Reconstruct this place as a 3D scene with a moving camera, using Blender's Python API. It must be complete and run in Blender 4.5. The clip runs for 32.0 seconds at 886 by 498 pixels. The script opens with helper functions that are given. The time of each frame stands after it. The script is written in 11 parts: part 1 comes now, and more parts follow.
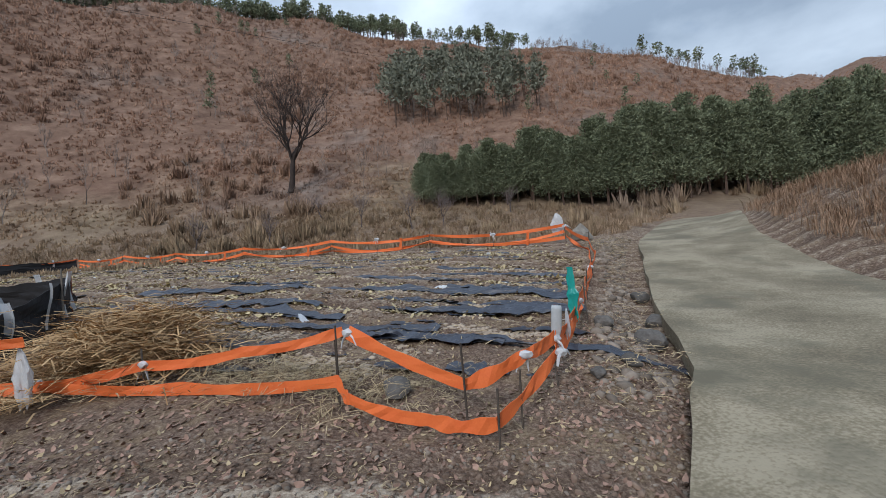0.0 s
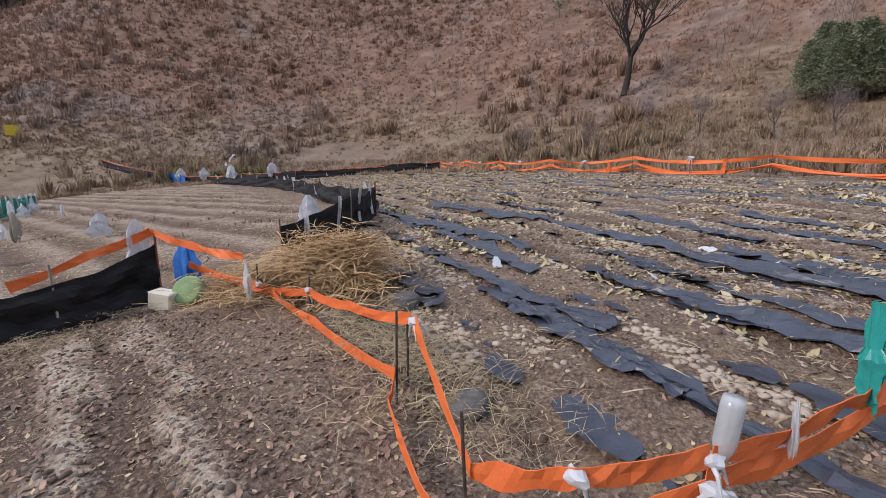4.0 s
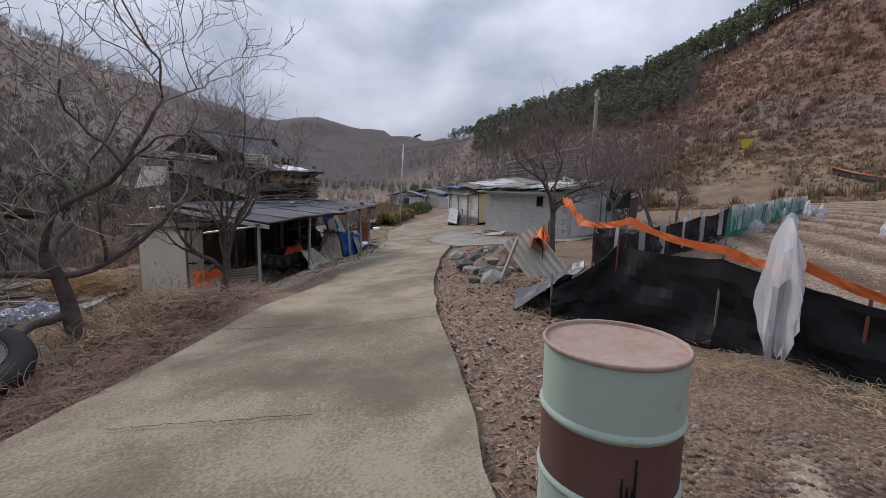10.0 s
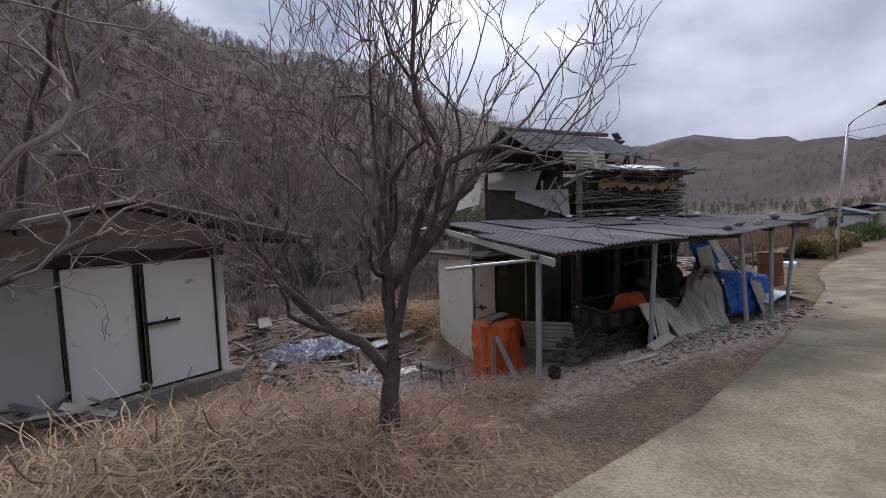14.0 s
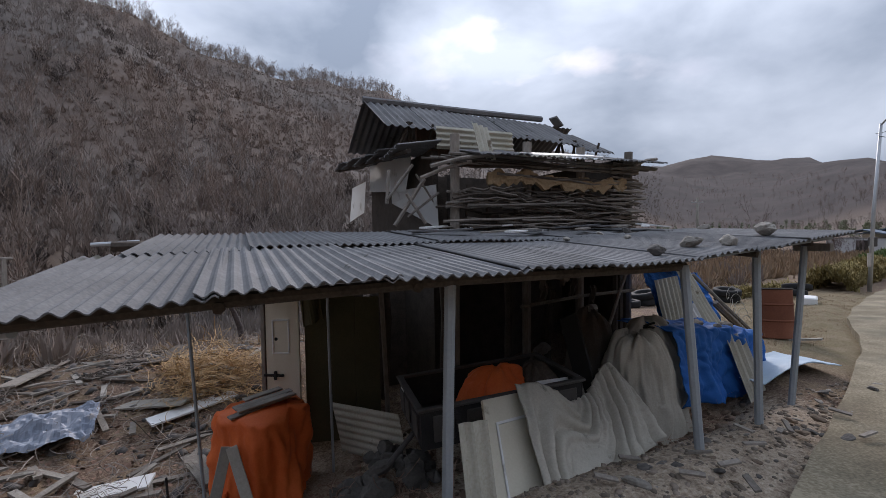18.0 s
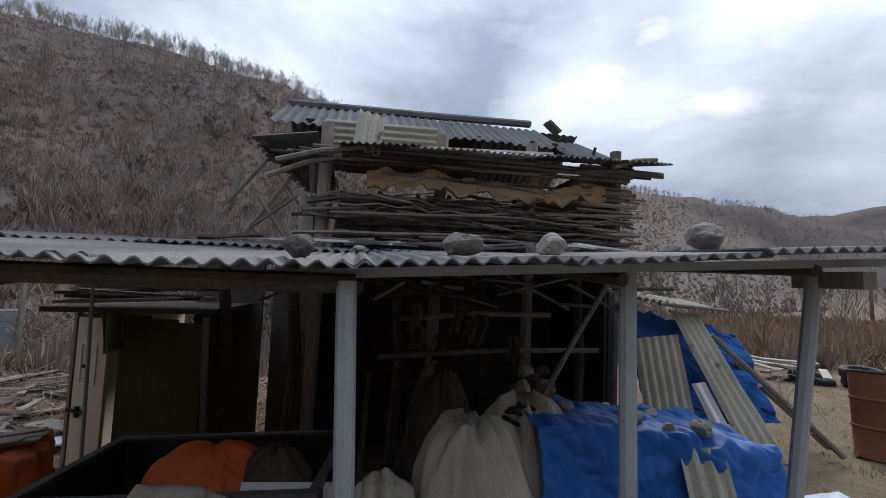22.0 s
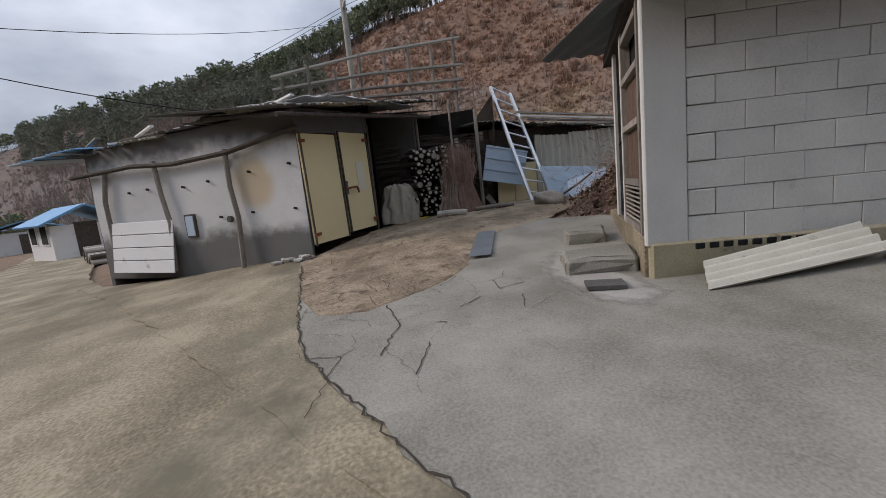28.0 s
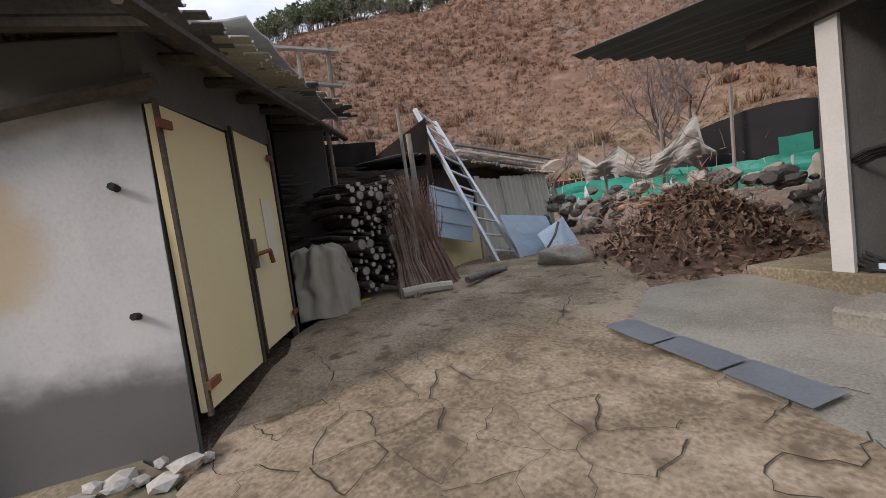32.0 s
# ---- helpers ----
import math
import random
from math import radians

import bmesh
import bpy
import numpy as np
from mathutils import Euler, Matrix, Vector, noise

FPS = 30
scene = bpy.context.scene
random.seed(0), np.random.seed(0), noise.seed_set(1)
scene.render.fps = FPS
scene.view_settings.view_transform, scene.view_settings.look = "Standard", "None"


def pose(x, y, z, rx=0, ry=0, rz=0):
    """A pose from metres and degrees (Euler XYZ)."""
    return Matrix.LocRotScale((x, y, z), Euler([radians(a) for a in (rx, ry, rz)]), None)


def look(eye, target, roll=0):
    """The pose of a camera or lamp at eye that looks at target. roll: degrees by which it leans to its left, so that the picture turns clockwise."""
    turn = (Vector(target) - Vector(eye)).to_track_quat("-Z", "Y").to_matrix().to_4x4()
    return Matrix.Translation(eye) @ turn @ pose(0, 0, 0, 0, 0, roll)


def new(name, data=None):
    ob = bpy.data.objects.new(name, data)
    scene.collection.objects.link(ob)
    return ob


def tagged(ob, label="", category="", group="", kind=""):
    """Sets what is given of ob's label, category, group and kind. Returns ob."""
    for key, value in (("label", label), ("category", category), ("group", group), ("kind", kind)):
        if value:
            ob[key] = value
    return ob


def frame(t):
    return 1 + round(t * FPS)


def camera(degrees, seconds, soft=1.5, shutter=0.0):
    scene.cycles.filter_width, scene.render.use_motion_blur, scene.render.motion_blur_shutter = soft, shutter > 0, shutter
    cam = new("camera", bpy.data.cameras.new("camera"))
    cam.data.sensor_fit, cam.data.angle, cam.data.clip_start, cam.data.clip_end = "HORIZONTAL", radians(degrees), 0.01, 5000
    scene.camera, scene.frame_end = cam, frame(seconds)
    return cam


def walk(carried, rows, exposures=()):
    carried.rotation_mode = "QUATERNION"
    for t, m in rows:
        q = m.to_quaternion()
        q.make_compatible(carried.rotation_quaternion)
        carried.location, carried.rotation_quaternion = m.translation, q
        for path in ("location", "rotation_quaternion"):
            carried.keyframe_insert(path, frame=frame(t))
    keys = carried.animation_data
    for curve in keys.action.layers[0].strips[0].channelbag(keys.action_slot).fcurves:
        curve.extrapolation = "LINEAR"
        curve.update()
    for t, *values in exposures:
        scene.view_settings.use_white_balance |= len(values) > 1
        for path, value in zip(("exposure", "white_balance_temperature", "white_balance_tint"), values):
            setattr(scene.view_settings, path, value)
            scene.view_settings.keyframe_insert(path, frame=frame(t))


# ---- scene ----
cam = camera(93.3, 32.0, soft=0.6)
PATH = [
    (0, (-0.033, 1.422, 1.691), (-0.098, 3.421, 1.713), -4.7),
    (0.5, (0.204, 1.933, 1.728), (0.180, 3.933, 1.715), -4.4),
    (1, (0.472, 2.363, 1.769), (0.307, 4.354, 1.686), -4.5),
    (1.5, (0.645, 2.728, 1.817), (0.076, 4.642, 1.699), -2.4),
    (2, (0.762, 2.968, 1.910), (-0.154, 4.737, 1.735), -2.2),
    (2.5, (0.894, 3.067, 1.931), (-0.171, 4.737, 1.653), -1.9),
    (4.5, (0.983, 2.908, 2.049), (-0.614, 4.072, 1.739), -0.2),
    (5, (0.974, 2.770, 2.009), (-0.814, 3.626, 1.738), 0.5),
    (5.5, (0.931, 2.467, 1.990), (-0.968, 3.034, 1.716), -0.4),
    (6, (0.789, 2.214, 1.947), (-1.162, 2.566, 1.677), 2.8),
    (6.5, (0.574, 1.962, 1.934), (-1.383, 2.270, 1.657), 3.5),
    (7, (0.370, 1.617, 1.869), (-1.589, 1.921, 1.604), 3.2),
    (7.5, (0.216, 1.193, 1.823), (-1.764, 1.287, 1.554), 2.3),
    (8, (0.091, 0.617, 1.740), (-1.881, 0.400, 1.490), 1.7),
    (8.5, (-0.209, 0.147, 1.687), (-2.175, -0.118, 1.432), 2.4),
    (9, (-0.558, -0.336, 1.622), (-2.518, -0.623, 1.353), 1.4),
    (9.5, (-0.919, -0.866, 1.568), (-2.821, -1.414, 1.279), 1.2),
    (10, (-1.343, -1.463, 1.476), (-3.019, -2.515, 1.185), 1.3),
    (10.5, (-1.782, -2.085, 1.399), (-3.229, -3.431, 1.096), 1.9),
    (11, (-2.307, -2.646, 1.350), (-3.446, -4.259, 1.033), 2.3),
    (11.5, (-2.919, -3.179, 1.312), (-3.775, -4.960, 1.007), 3.3),
    (12, (-3.513, -3.717, 1.247), (-4.174, -5.591, 1.024), 0.0),
    (12.5, (-4.017, -4.197, 1.165), (-4.634, -6.091, 0.984), 0.3),
    (13, (-4.532, -4.761, 1.120), (-5.050, -6.686, 0.955), 0.1),
    (13.5, (-4.951, -5.257, 1.035), (-5.376, -7.205, 0.882), -0.2),
    (14, (-5.391, -5.768, 1.005), (-5.752, -7.729, 0.854), -1.8),
    (14.5, (-5.845, -6.212, 0.941), (-6.204, -8.175, 0.801), -0.5),
    (16.5, (-7.585, -7.682, 0.868), (-7.868, -9.651, 0.665), 0.3),
    (17, (-8.083, -8.018, 0.839), (-8.355, -9.990, 0.646), -0.5),
    (17.5, (-8.596, -8.387, 0.843), (-8.888, -10.360, 0.698), -0.7),
    (18, (-9.071, -8.643, 0.828), (-9.369, -10.620, 0.765), -1.0),
    (18.5, (-9.520, -8.937, 0.773), (-9.801, -10.917, 0.724), -0.4),
    (19, (-9.972, -9.138, 0.719), (-10.197, -11.125, 0.677), -1.2),
    (19.5, (-10.396, -9.380, 0.691), (-10.594, -11.370, 0.693), -1.1),
    (20, (-10.814, -9.530, 0.734), (-10.934, -11.519, 0.896), -0.6),
    (20.5, (-11.164, -9.648, 0.715), (-11.154, -11.633, 0.955), 1.0),
    (21, (-11.490, -9.877, 0.631), (-11.429, -11.866, 0.841), 1.8),
    (21.5, (-11.727, -10.024, 0.632), (-11.559, -12.009, 0.806), 1.3),
    (22, (-11.977, -10.195, 0.572), (-11.737, -12.175, 0.725), 2.0),
    (22.5, (-12.179, -10.412, 0.553), (-11.861, -12.382, 0.681), 2.2),
    (23, (-12.322, -10.508, 0.583), (-11.852, -12.450, 0.658), 1.4),
    (23.5, (-12.483, -10.594, 0.576), (-11.891, -12.504, 0.623), 1.2),
    (24, (-12.666, -10.804, 0.546), (-12.042, -12.703, 0.579), 1.6),
    (24.5, (-12.920, -11.055, 0.549), (-12.592, -13.027, 0.605), 0.2),
    (25, (-13.365, -11.287, 0.513), (-13.820, -13.235, 0.513), -1.8),
    (25.5, (-13.852, -11.709, 0.411), (-15.129, -13.242, 0.279), -0.7),
    (26, (-14.348, -12.129, 0.309), (-16.088, -13.090, 0.093), -1.8),
    (26.5, (-14.751, -12.465, 0.222), (-16.698, -12.798, -0.088), -1.7),
    (28.5, (-17.323, -12.797, 0.167), (-19.182, -12.112, -0.102), -5.9),
    (29, (-17.854, -12.968, 0.178), (-19.654, -12.129, -0.053), -4.9),
    (29.5, (-18.389, -13.156, 0.193), (-20.160, -12.245, 0.008), -6.6),
    (30, (-18.925, -13.342, 0.247), (-20.687, -12.413, 0.075), -4.9),
    (30.5, (-19.420, -13.526, 0.264), (-21.186, -12.598, 0.123), -5.1),
    (31, (-19.933, -13.570, 0.297), (-21.700, -12.639, 0.182), -6.7),
    (31.5, (-20.391, -13.515, 0.319), (-22.121, -12.515, 0.234), -4.9),
    (32, (-20.751, -13.430, 0.323), (-22.164, -12.019, 0.208), -7.4),
]
walk(cam, [(t, look(eye, target, roll)) for t, eye, target, roll in PATH],
     [(0, 0.48, 6150, 12), (1, 0.76, 6150, 17), (2, 0.92, 6150, 17), (4.5, 0.75, 6500, 22), (8, 0.55, 6650, 21), (11, 0.46, 6650, 24), (14, 0.5, 6600, 25), (17, 0.5, 6500, 22), (20, 0.46, 6420, 17), (23, 0.62, 6600, 18), (26, 0.47, 6950, 17), (29, 0.52, 6750, 21), (31, 0.68, 6850, 21), (32, 0.85, 7000, 21)])

# ---- sky and light: a cloudy winter afternoon ----
SUN_EL, SUN_ROT = radians(32), radians(200)
world = bpy.data.worlds.new("sky")
scene.world = world
world.use_nodes = True
wn, wl = world.node_tree.nodes, world.node_tree.links
wn.clear()
w_out, w_bg = wn.new("ShaderNodeOutputWorld"), wn.new("ShaderNodeBackground")
w_sky = wn.new("ShaderNodeTexSky")
w_sky.sky_type, w_sky.sun_disc = "NISHITA", False
w_sky.sun_elevation, w_sky.sun_rotation = SUN_EL, SUN_ROT
w_co, w_map = wn.new("ShaderNodeTexCoord"), wn.new("ShaderNodeMapping")
w_map.inputs["Scale"].default_value = (1.0, 1.0, 1.9)
w_map.inputs["Location"].default_value = (0.35, 0.1, 0.0)
w_n1, w_n2 = wn.new("ShaderNodeTexNoise"), wn.new("ShaderNodeTexNoise")
w_n1.inputs["Scale"].default_value, w_n1.inputs["Detail"].default_value = 2.1, 8
w_n1.inputs["Roughness"].default_value, w_n1.inputs["Distortion"].default_value = 0.5, 0.15
w_n2.inputs["Scale"].default_value, w_n2.inputs["Detail"].default_value = 5.5, 6
w_r1, w_r2 = wn.new("ShaderNodeValToRGB"), wn.new("ShaderNodeValToRGB")
# cloud colour, dark undersides to bright thin parts
w_r1.color_ramp.elements[0].position, w_r1.color_ramp.elements[0].color = 0.36, (2.9, 3.7, 4.65, 1)
w_r1.color_ramp.elements[1].position, w_r1.color_ramp.elements[1].color = 0.66, (7.3, 8.5, 9.6, 1)
w_r2.color_ramp.elements[0].position, w_r2.color_ramp.elements[0].color = 0.58, (1, 1, 1, 1)
w_r2.color_ramp.elements[1].position, w_r2.color_ramp.elements[1].color = 0.82, (0.55, 0.55, 0.55, 1)
w_mix = wn.new("ShaderNodeMixRGB")
wl.new(w_co.outputs["Generated"], w_map.inputs["Vector"])
wl.new(w_map.outputs["Vector"], w_n1.inputs["Vector"])
wl.new(w_map.outputs["Vector"], w_n2.inputs["Vector"])
wl.new(w_n1.outputs["Fac"], w_r1.inputs["Fac"])
wl.new(w_n2.outputs["Fac"], w_r2.inputs["Fac"])
wl.new(w_r2.outputs["Color"], w_mix.inputs["Fac"])
wl.new(w_sky.outputs["Color"], w_mix.inputs["Color1"])
wl.new(w_r1.outputs["Color"], w_mix.inputs["Color2"])
# an overcast sky brightens towards the zenith
w_sep, w_up, w_mul = wn.new("ShaderNodeSeparateXYZ"), wn.new("ShaderNodeMapRange"), wn.new("ShaderNodeVectorMath")
w_up.inputs["To Min"].default_value, w_up.inputs["To Max"].default_value = 0.68, 1.75
w_mul.operation = "SCALE"
wl.new(w_co.outputs["Generated"], w_sep.inputs["Vector"])
wl.new(w_sep.outputs["Z"], w_up.inputs["Value"])
wl.new(w_mix.outputs["Color"], w_mul.inputs[0])
wl.new(w_up.outputs["Result"], w_mul.inputs["Scale"])
wl.new(w_mul.outputs["Vector"], w_bg.inputs["Color"])
w_bg.inputs["Strength"].default_value = 0.075
wl.new(w_bg.outputs["Background"], w_out.inputs["Surface"])

sun_data = bpy.data.lights.new("sun", "SUN")
sun_data.energy, sun_data.angle, sun_data.color = 1.5, radians(14), (1.0, 0.95, 0.88)
sun = new("sun", sun_data)
sun.matrix_world = look((math.sin(SUN_ROT) * 50, math.cos(SUN_ROT) * 50, 50 * math.tan(SUN_EL)), (0, 0, 0))


# ---- materials ----
def shade(name, colours, scale=4.0, fine=60.0, rough=0.85, bump=0.3, metal=0.0, spread=0.35, spec=0.3, stretch=(1, 1, 1), vary=0.0,
          island=False, spot=None, spot_scale=3.0, spot_at=0.62, spot_soft=0.09, depth=0.01, coat=0.0, alpha=1.0):
    """A worn surface: two or three colours mixed by a large and a fine noise, with stains, grain and relief."""
    m = bpy.data.materials.new(name)
    m.use_nodes = True
    n, l = m.node_tree.nodes, m.node_tree.links
    b = n["Principled BSDF"]
    co, mp = n.new("ShaderNodeTexCoord"), n.new("ShaderNodeMapping")
    mp.inputs["Scale"].default_value = stretch
    l.new(co.outputs["Object"], mp.inputs["Vector"])
    big, small = n.new("ShaderNodeTexNoise"), n.new("ShaderNodeTexNoise")
    big.inputs["Scale"].default_value, big.inputs["Detail"].default_value, big.inputs["Roughness"].default_value = scale, 5, 0.6
    small.inputs["Scale"].default_value, small.inputs["Detail"].default_value = fine, 3
    for t in (big, small):
        l.new(mp.outputs["Vector"], t.inputs["Vector"])
    mix = n.new("ShaderNodeMath")
    mix.operation = "MULTIPLY_ADD"
    mix.inputs[1].default_value = 0.4
    l.new(small.outputs["Fac"], mix.inputs[0])
    half = n.new("ShaderNodeMath")
    half.operation = "MULTIPLY"
    half.inputs[1].default_value = 0.6
    l.new(big.outputs["Fac"], half.inputs[0])
    l.new(half.outputs[0], mix.inputs[2])
    ramp = n.new("ShaderNodeValToRGB")
    r = ramp.color_ramp
    while len(r.elements) < len(colours):
        r.elements.new(0.5)
    for i, c in enumerate(colours):
        at = i / (len(colours) - 1) if len(colours) > 1 else 0.5
        r.elements[i].position = 0.5 + (at - 0.5) * spread
        r.elements[i].color = (*c, 1)
    l.new(mix.outputs[0], ramp.inputs["Fac"])
    out = ramp.outputs["Color"]
    if spot:
        st, sr, sm = n.new("ShaderNodeTexNoise"), n.new("ShaderNodeValToRGB"), n.new("ShaderNodeMixRGB")
        st.inputs["Scale"].default_value, st.inputs["Detail"].default_value, st.inputs["Roughness"].default_value = spot_scale, 7, 0.65
        l.new(mp.outputs["Vector"], st.inputs["Vector"])
        sr.color_ramp.elements[0].position, sr.color_ramp.elements[1].position = spot_at, spot_at + spot_soft
        l.new(st.outputs["Fac"], sr.inputs["Fac"])
        l.new(sr.outputs["Color"], sm.inputs["Fac"])
        l.new(out, sm.inputs["Color1"])
        sm.inputs["Color2"].default_value = (*spot, 1)
        out = sm.outputs["Color"]
    if vary:
        info = n.new("ShaderNodeNewGeometry" if island else "ShaderNodeObjectInfo")
        hsv, mr = n.new("ShaderNodeHueSaturation"), n.new("ShaderNodeMapRange")
        mr.inputs["To Min"].default_value, mr.inputs["To Max"].default_value = 1 - vary, 1 + vary
        l.new(info.outputs["Random Per Island" if island else "Random"], mr.inputs["Value"])
        l.new(mr.outputs["Result"], hsv.inputs["Value"])
        l.new(out, hsv.inputs["Color"])
        out = hsv.outputs["Color"]
    l.new(out, b.inputs["Base Color"])
    b.inputs["Roughness"].default_value, b.inputs["Metallic"].default_value = rough, metal
    b.inputs["Specular IOR Level"].default_value, b.inputs["Coat Weight"].default_value = spec, coat
    b.inputs["Alpha"].default_value = alpha
    if bump:
        bp = n.new("ShaderNodeBump")
        bp.inputs["Strength"].default_value, bp.inputs["Distance"].default_value = bump, depth
        l.new(mix.outputs[0], bp.inputs["Height"])
        l.new(bp.outputs["Normal"], b.inputs["Normal"])
    return m


CONCRETE = shade("weathered_concrete", [(0.135, 0.11, 0.073), (0.212, 0.178, 0.12), (0.315, 0.27, 0.192)], 0.9, 45, 0.9, 0.7, spread=0.2, spot=(0.13, 0.115, 0.08), spot_scale=0.7, spot_at=0.53, spot_soft=0.14)
CONCRETE_GREY = shade("grey_concrete", [(0.15, 0.14, 0.115), (0.225, 0.212, 0.18), (0.29, 0.275, 0.238)], 1.3, 70, 0.75, 0.45, spread=0.26, spot=(0.15, 0.133, 0.098), spot_soft=0.25, spot_scale=0.6)
CONCRETE_OLD = shade("cracked_concrete", [(0.12, 0.09, 0.062), (0.22, 0.17, 0.115), (0.32, 0.26, 0.19)], 1.6, 40, 0.95, 0.9, spread=0.22, spot=(0.11, 0.08, 0.055), spot_scale=5, spot_at=0.55)
CRACK = shade("dark_crack", [(0.03, 0.024, 0.018), (0.06, 0.048, 0.036)], 8)
PLASTER = shade("whitewashed_plaster", [(0.5, 0.5, 0.5), (0.62, 0.62, 0.62), (0.68, 0.67, 0.65)], 1.2, 50, 0.9, 0.25, spread=0.5)
PLASTER_DARK = shade("dark_plaster", [(0.07, 0.068, 0.065), (0.16, 0.155, 0.15)], 3, 60, 0.95, 0.4, spread=0.6)
BLOCK = shade("painted_block", [(0.46, 0.455, 0.425), (0.58, 0.575, 0.545)], 3.0, 60, 0.9, 0.9, spread=0.45, vary=0.03, spot=(0.36, 0.345, 0.29), spot_scale=3.2, spot_soft=0.16, depth=0.016)
BLOCK_SMOOTH = shade("painted_render", [(0.45, 0.445, 0.42), (0.56, 0.555, 0.53)], 2.5, 70, 0.9, 0.35, spread=0.4, spot=(0.36, 0.345, 0.29), spot_scale=1.8, spot_soft=0.25)
MORTAR = shade("mortar", [(0.42, 0.41, 0.385), (0.52, 0.51, 0.48)], 6, 90, 0.95, 0.5)
SLATE = shade("old_corrugated_cement", [(0.0715, 0.0715, 0.0754), (0.156, 0.156, 0.159), (0.26, 0.26, 0.26)], 1.8, 50, 0.85, 0.4, spread=0.55, vary=0.16, spot=(0.04, 0.042, 0.03), spot_scale=3)
SLATE_PALE = shade("pale_corrugated_cement", [(0.28, 0.26, 0.2), (0.42, 0.4, 0.33), (0.52, 0.5, 0.44)], 2, 50, 0.85, 0.4, spread=0.5, vary=0.1, spot=(0.15, 0.12, 0.08), spot_scale=4)
WOOD_GREY = shade("weathered_wood", [(0.117, 0.104, 0.0884), (0.221, 0.195, 0.169), (0.325, 0.299, 0.26)], 5, 40, 0.9, 0.5, stretch=(1, 1, 0.25), spread=0.5, vary=0.3)
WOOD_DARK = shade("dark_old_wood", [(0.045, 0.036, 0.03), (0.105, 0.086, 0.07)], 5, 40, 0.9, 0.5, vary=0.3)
WOOD_PALE = shade("bleached_wood", [(0.3, 0.28, 0.24), (0.46, 0.43, 0.38)], 5, 40, 0.9, 0.4, spread=0.5, vary=0.2)
BOARD_BROWN = shade("brown_boards", [(0.075, 0.045, 0.03), (0.14, 0.09, 0.065)], 4, 50, 0.8, 0.5, stretch=(6, 6, 0.5), vary=0.2)
PIPE = shade("grey_painted_pipe", [(0.26, 0.29, 0.31), (0.36, 0.39, 0.41)], 6, 60, 0.55, 0.2, metal=0.1, spread=0.5, spot=(0.16, 0.11, 0.08), spot_scale=5, spot_at=0.66)
PIPE_DARK = shade("dark_steel", [(0.07, 0.068, 0.065), (0.13, 0.12, 0.115)], 6, 60, 0.6, 0.2, metal=0.3, spread=0.5)
GALV = shade("galvanised_steel", [(0.42, 0.44, 0.46), (0.55, 0.57, 0.59)], 6, 60, 0.45, 0.1, metal=0.5, spread=0.5)
ALU = shade("aluminium", [(0.62, 0.64, 0.66), (0.74, 0.76, 0.78)], 8, 60, 0.4, 0.1, metal=0.6)
RUST = shade("rust", [(0.1, 0.035, 0.02), (0.19, 0.07, 0.04), (0.25, 0.11, 0.065)], 3, 60, 0.85, 0.4, spread=0.6, vary=0.12)
DRUM_GREEN = shade("faded_green_paint", [(0.33, 0.43, 0.37), (0.4, 0.49, 0.42)], 3, 60, 0.6, 0.15, spread=0.5, spot=(0.33, 0.24, 0.1), spot_scale=4.5, spot_at=0.63)
DRUM_BAND = shade("brown_paint_band", [(0.11, 0.055, 0.045), (0.16, 0.085, 0.07)], 3, 60, 0.7, 0.2, spread=0.5)
CREAM = shade("cream_panel", [(0.66, 0.55, 0.31), (0.75, 0.65, 0.4)], 1.3, 60, 0.55, 0.1, spread=0.5)
CREAM_PALE = shade("faded_cream_panel", [(0.6, 0.55, 0.43), (0.72, 0.68, 0.57)], 1.6, 60, 0.7, 0.15, spread=0.5, spot=(0.25, 0.2, 0.13), spot_scale=3)
WHITE_PANEL = shade("white_sheet", [(0.678, 0.678, 0.668), (0.795, 0.795, 0.784)], 1.5, 60, 0.6, 0.12, spread=0.5, spot=(0.42, 0.4, 0.36), spot_scale=2.4)
BLUE_SHEET = shade("pale_blue_sheet", [(0.36, 0.47, 0.58), (0.48, 0.58, 0.67)], 2, 60, 0.5, 0.15, spread=0.5, spot=(0.4, 0.33, 0.26), spot_scale=3.5, spot_at=0.64)
ROOF_BLUE = shade("blue_roof_sheet", [(0.1, 0.27, 0.48), (0.16, 0.36, 0.56)], 2, 60, 0.5, 0.15)
TARP_BLUE = shade("blue_tarpaulin", [(0.012, 0.085, 0.31), (0.03, 0.165, 0.5)], 3, 80, 0.7, 0.35, spread=0.6, spec=0.25)
TARP_ORANGE = shade("orange_tarpaulin", [(0.62, 0.1, 0.022), (0.78, 0.18, 0.045)], 3, 60, 0.6, 0.3, spread=0.5)
TAPE = shade("orange_tape", [(0.62, 0.11, 0.03), (0.78, 0.2, 0.055)], 5, 90, 0.6, 0.3, spread=0.6)
TARP_PALE = shade("pale_canvas", [(0.3, 0.29, 0.27), (0.46, 0.45, 0.42)], 4, 60, 0.95, 0.4, spread=0.5, spot=(0.2, 0.19, 0.17), spot_scale=2.5)
FILM_BLUE = shade("pale_blue_film", [(0.14, 0.165, 0.215), (0.3, 0.335, 0.4)], 3, 60, 0.4, 0.2, spread=0.6, spot=(0.3, 0.27, 0.24), spot_scale=3)
TARP_DARK = shade("dark_canvas", [(0.06, 0.05, 0.042), (0.15, 0.13, 0.11)], 3, 60, 0.95, 0.4, spread=0.5)
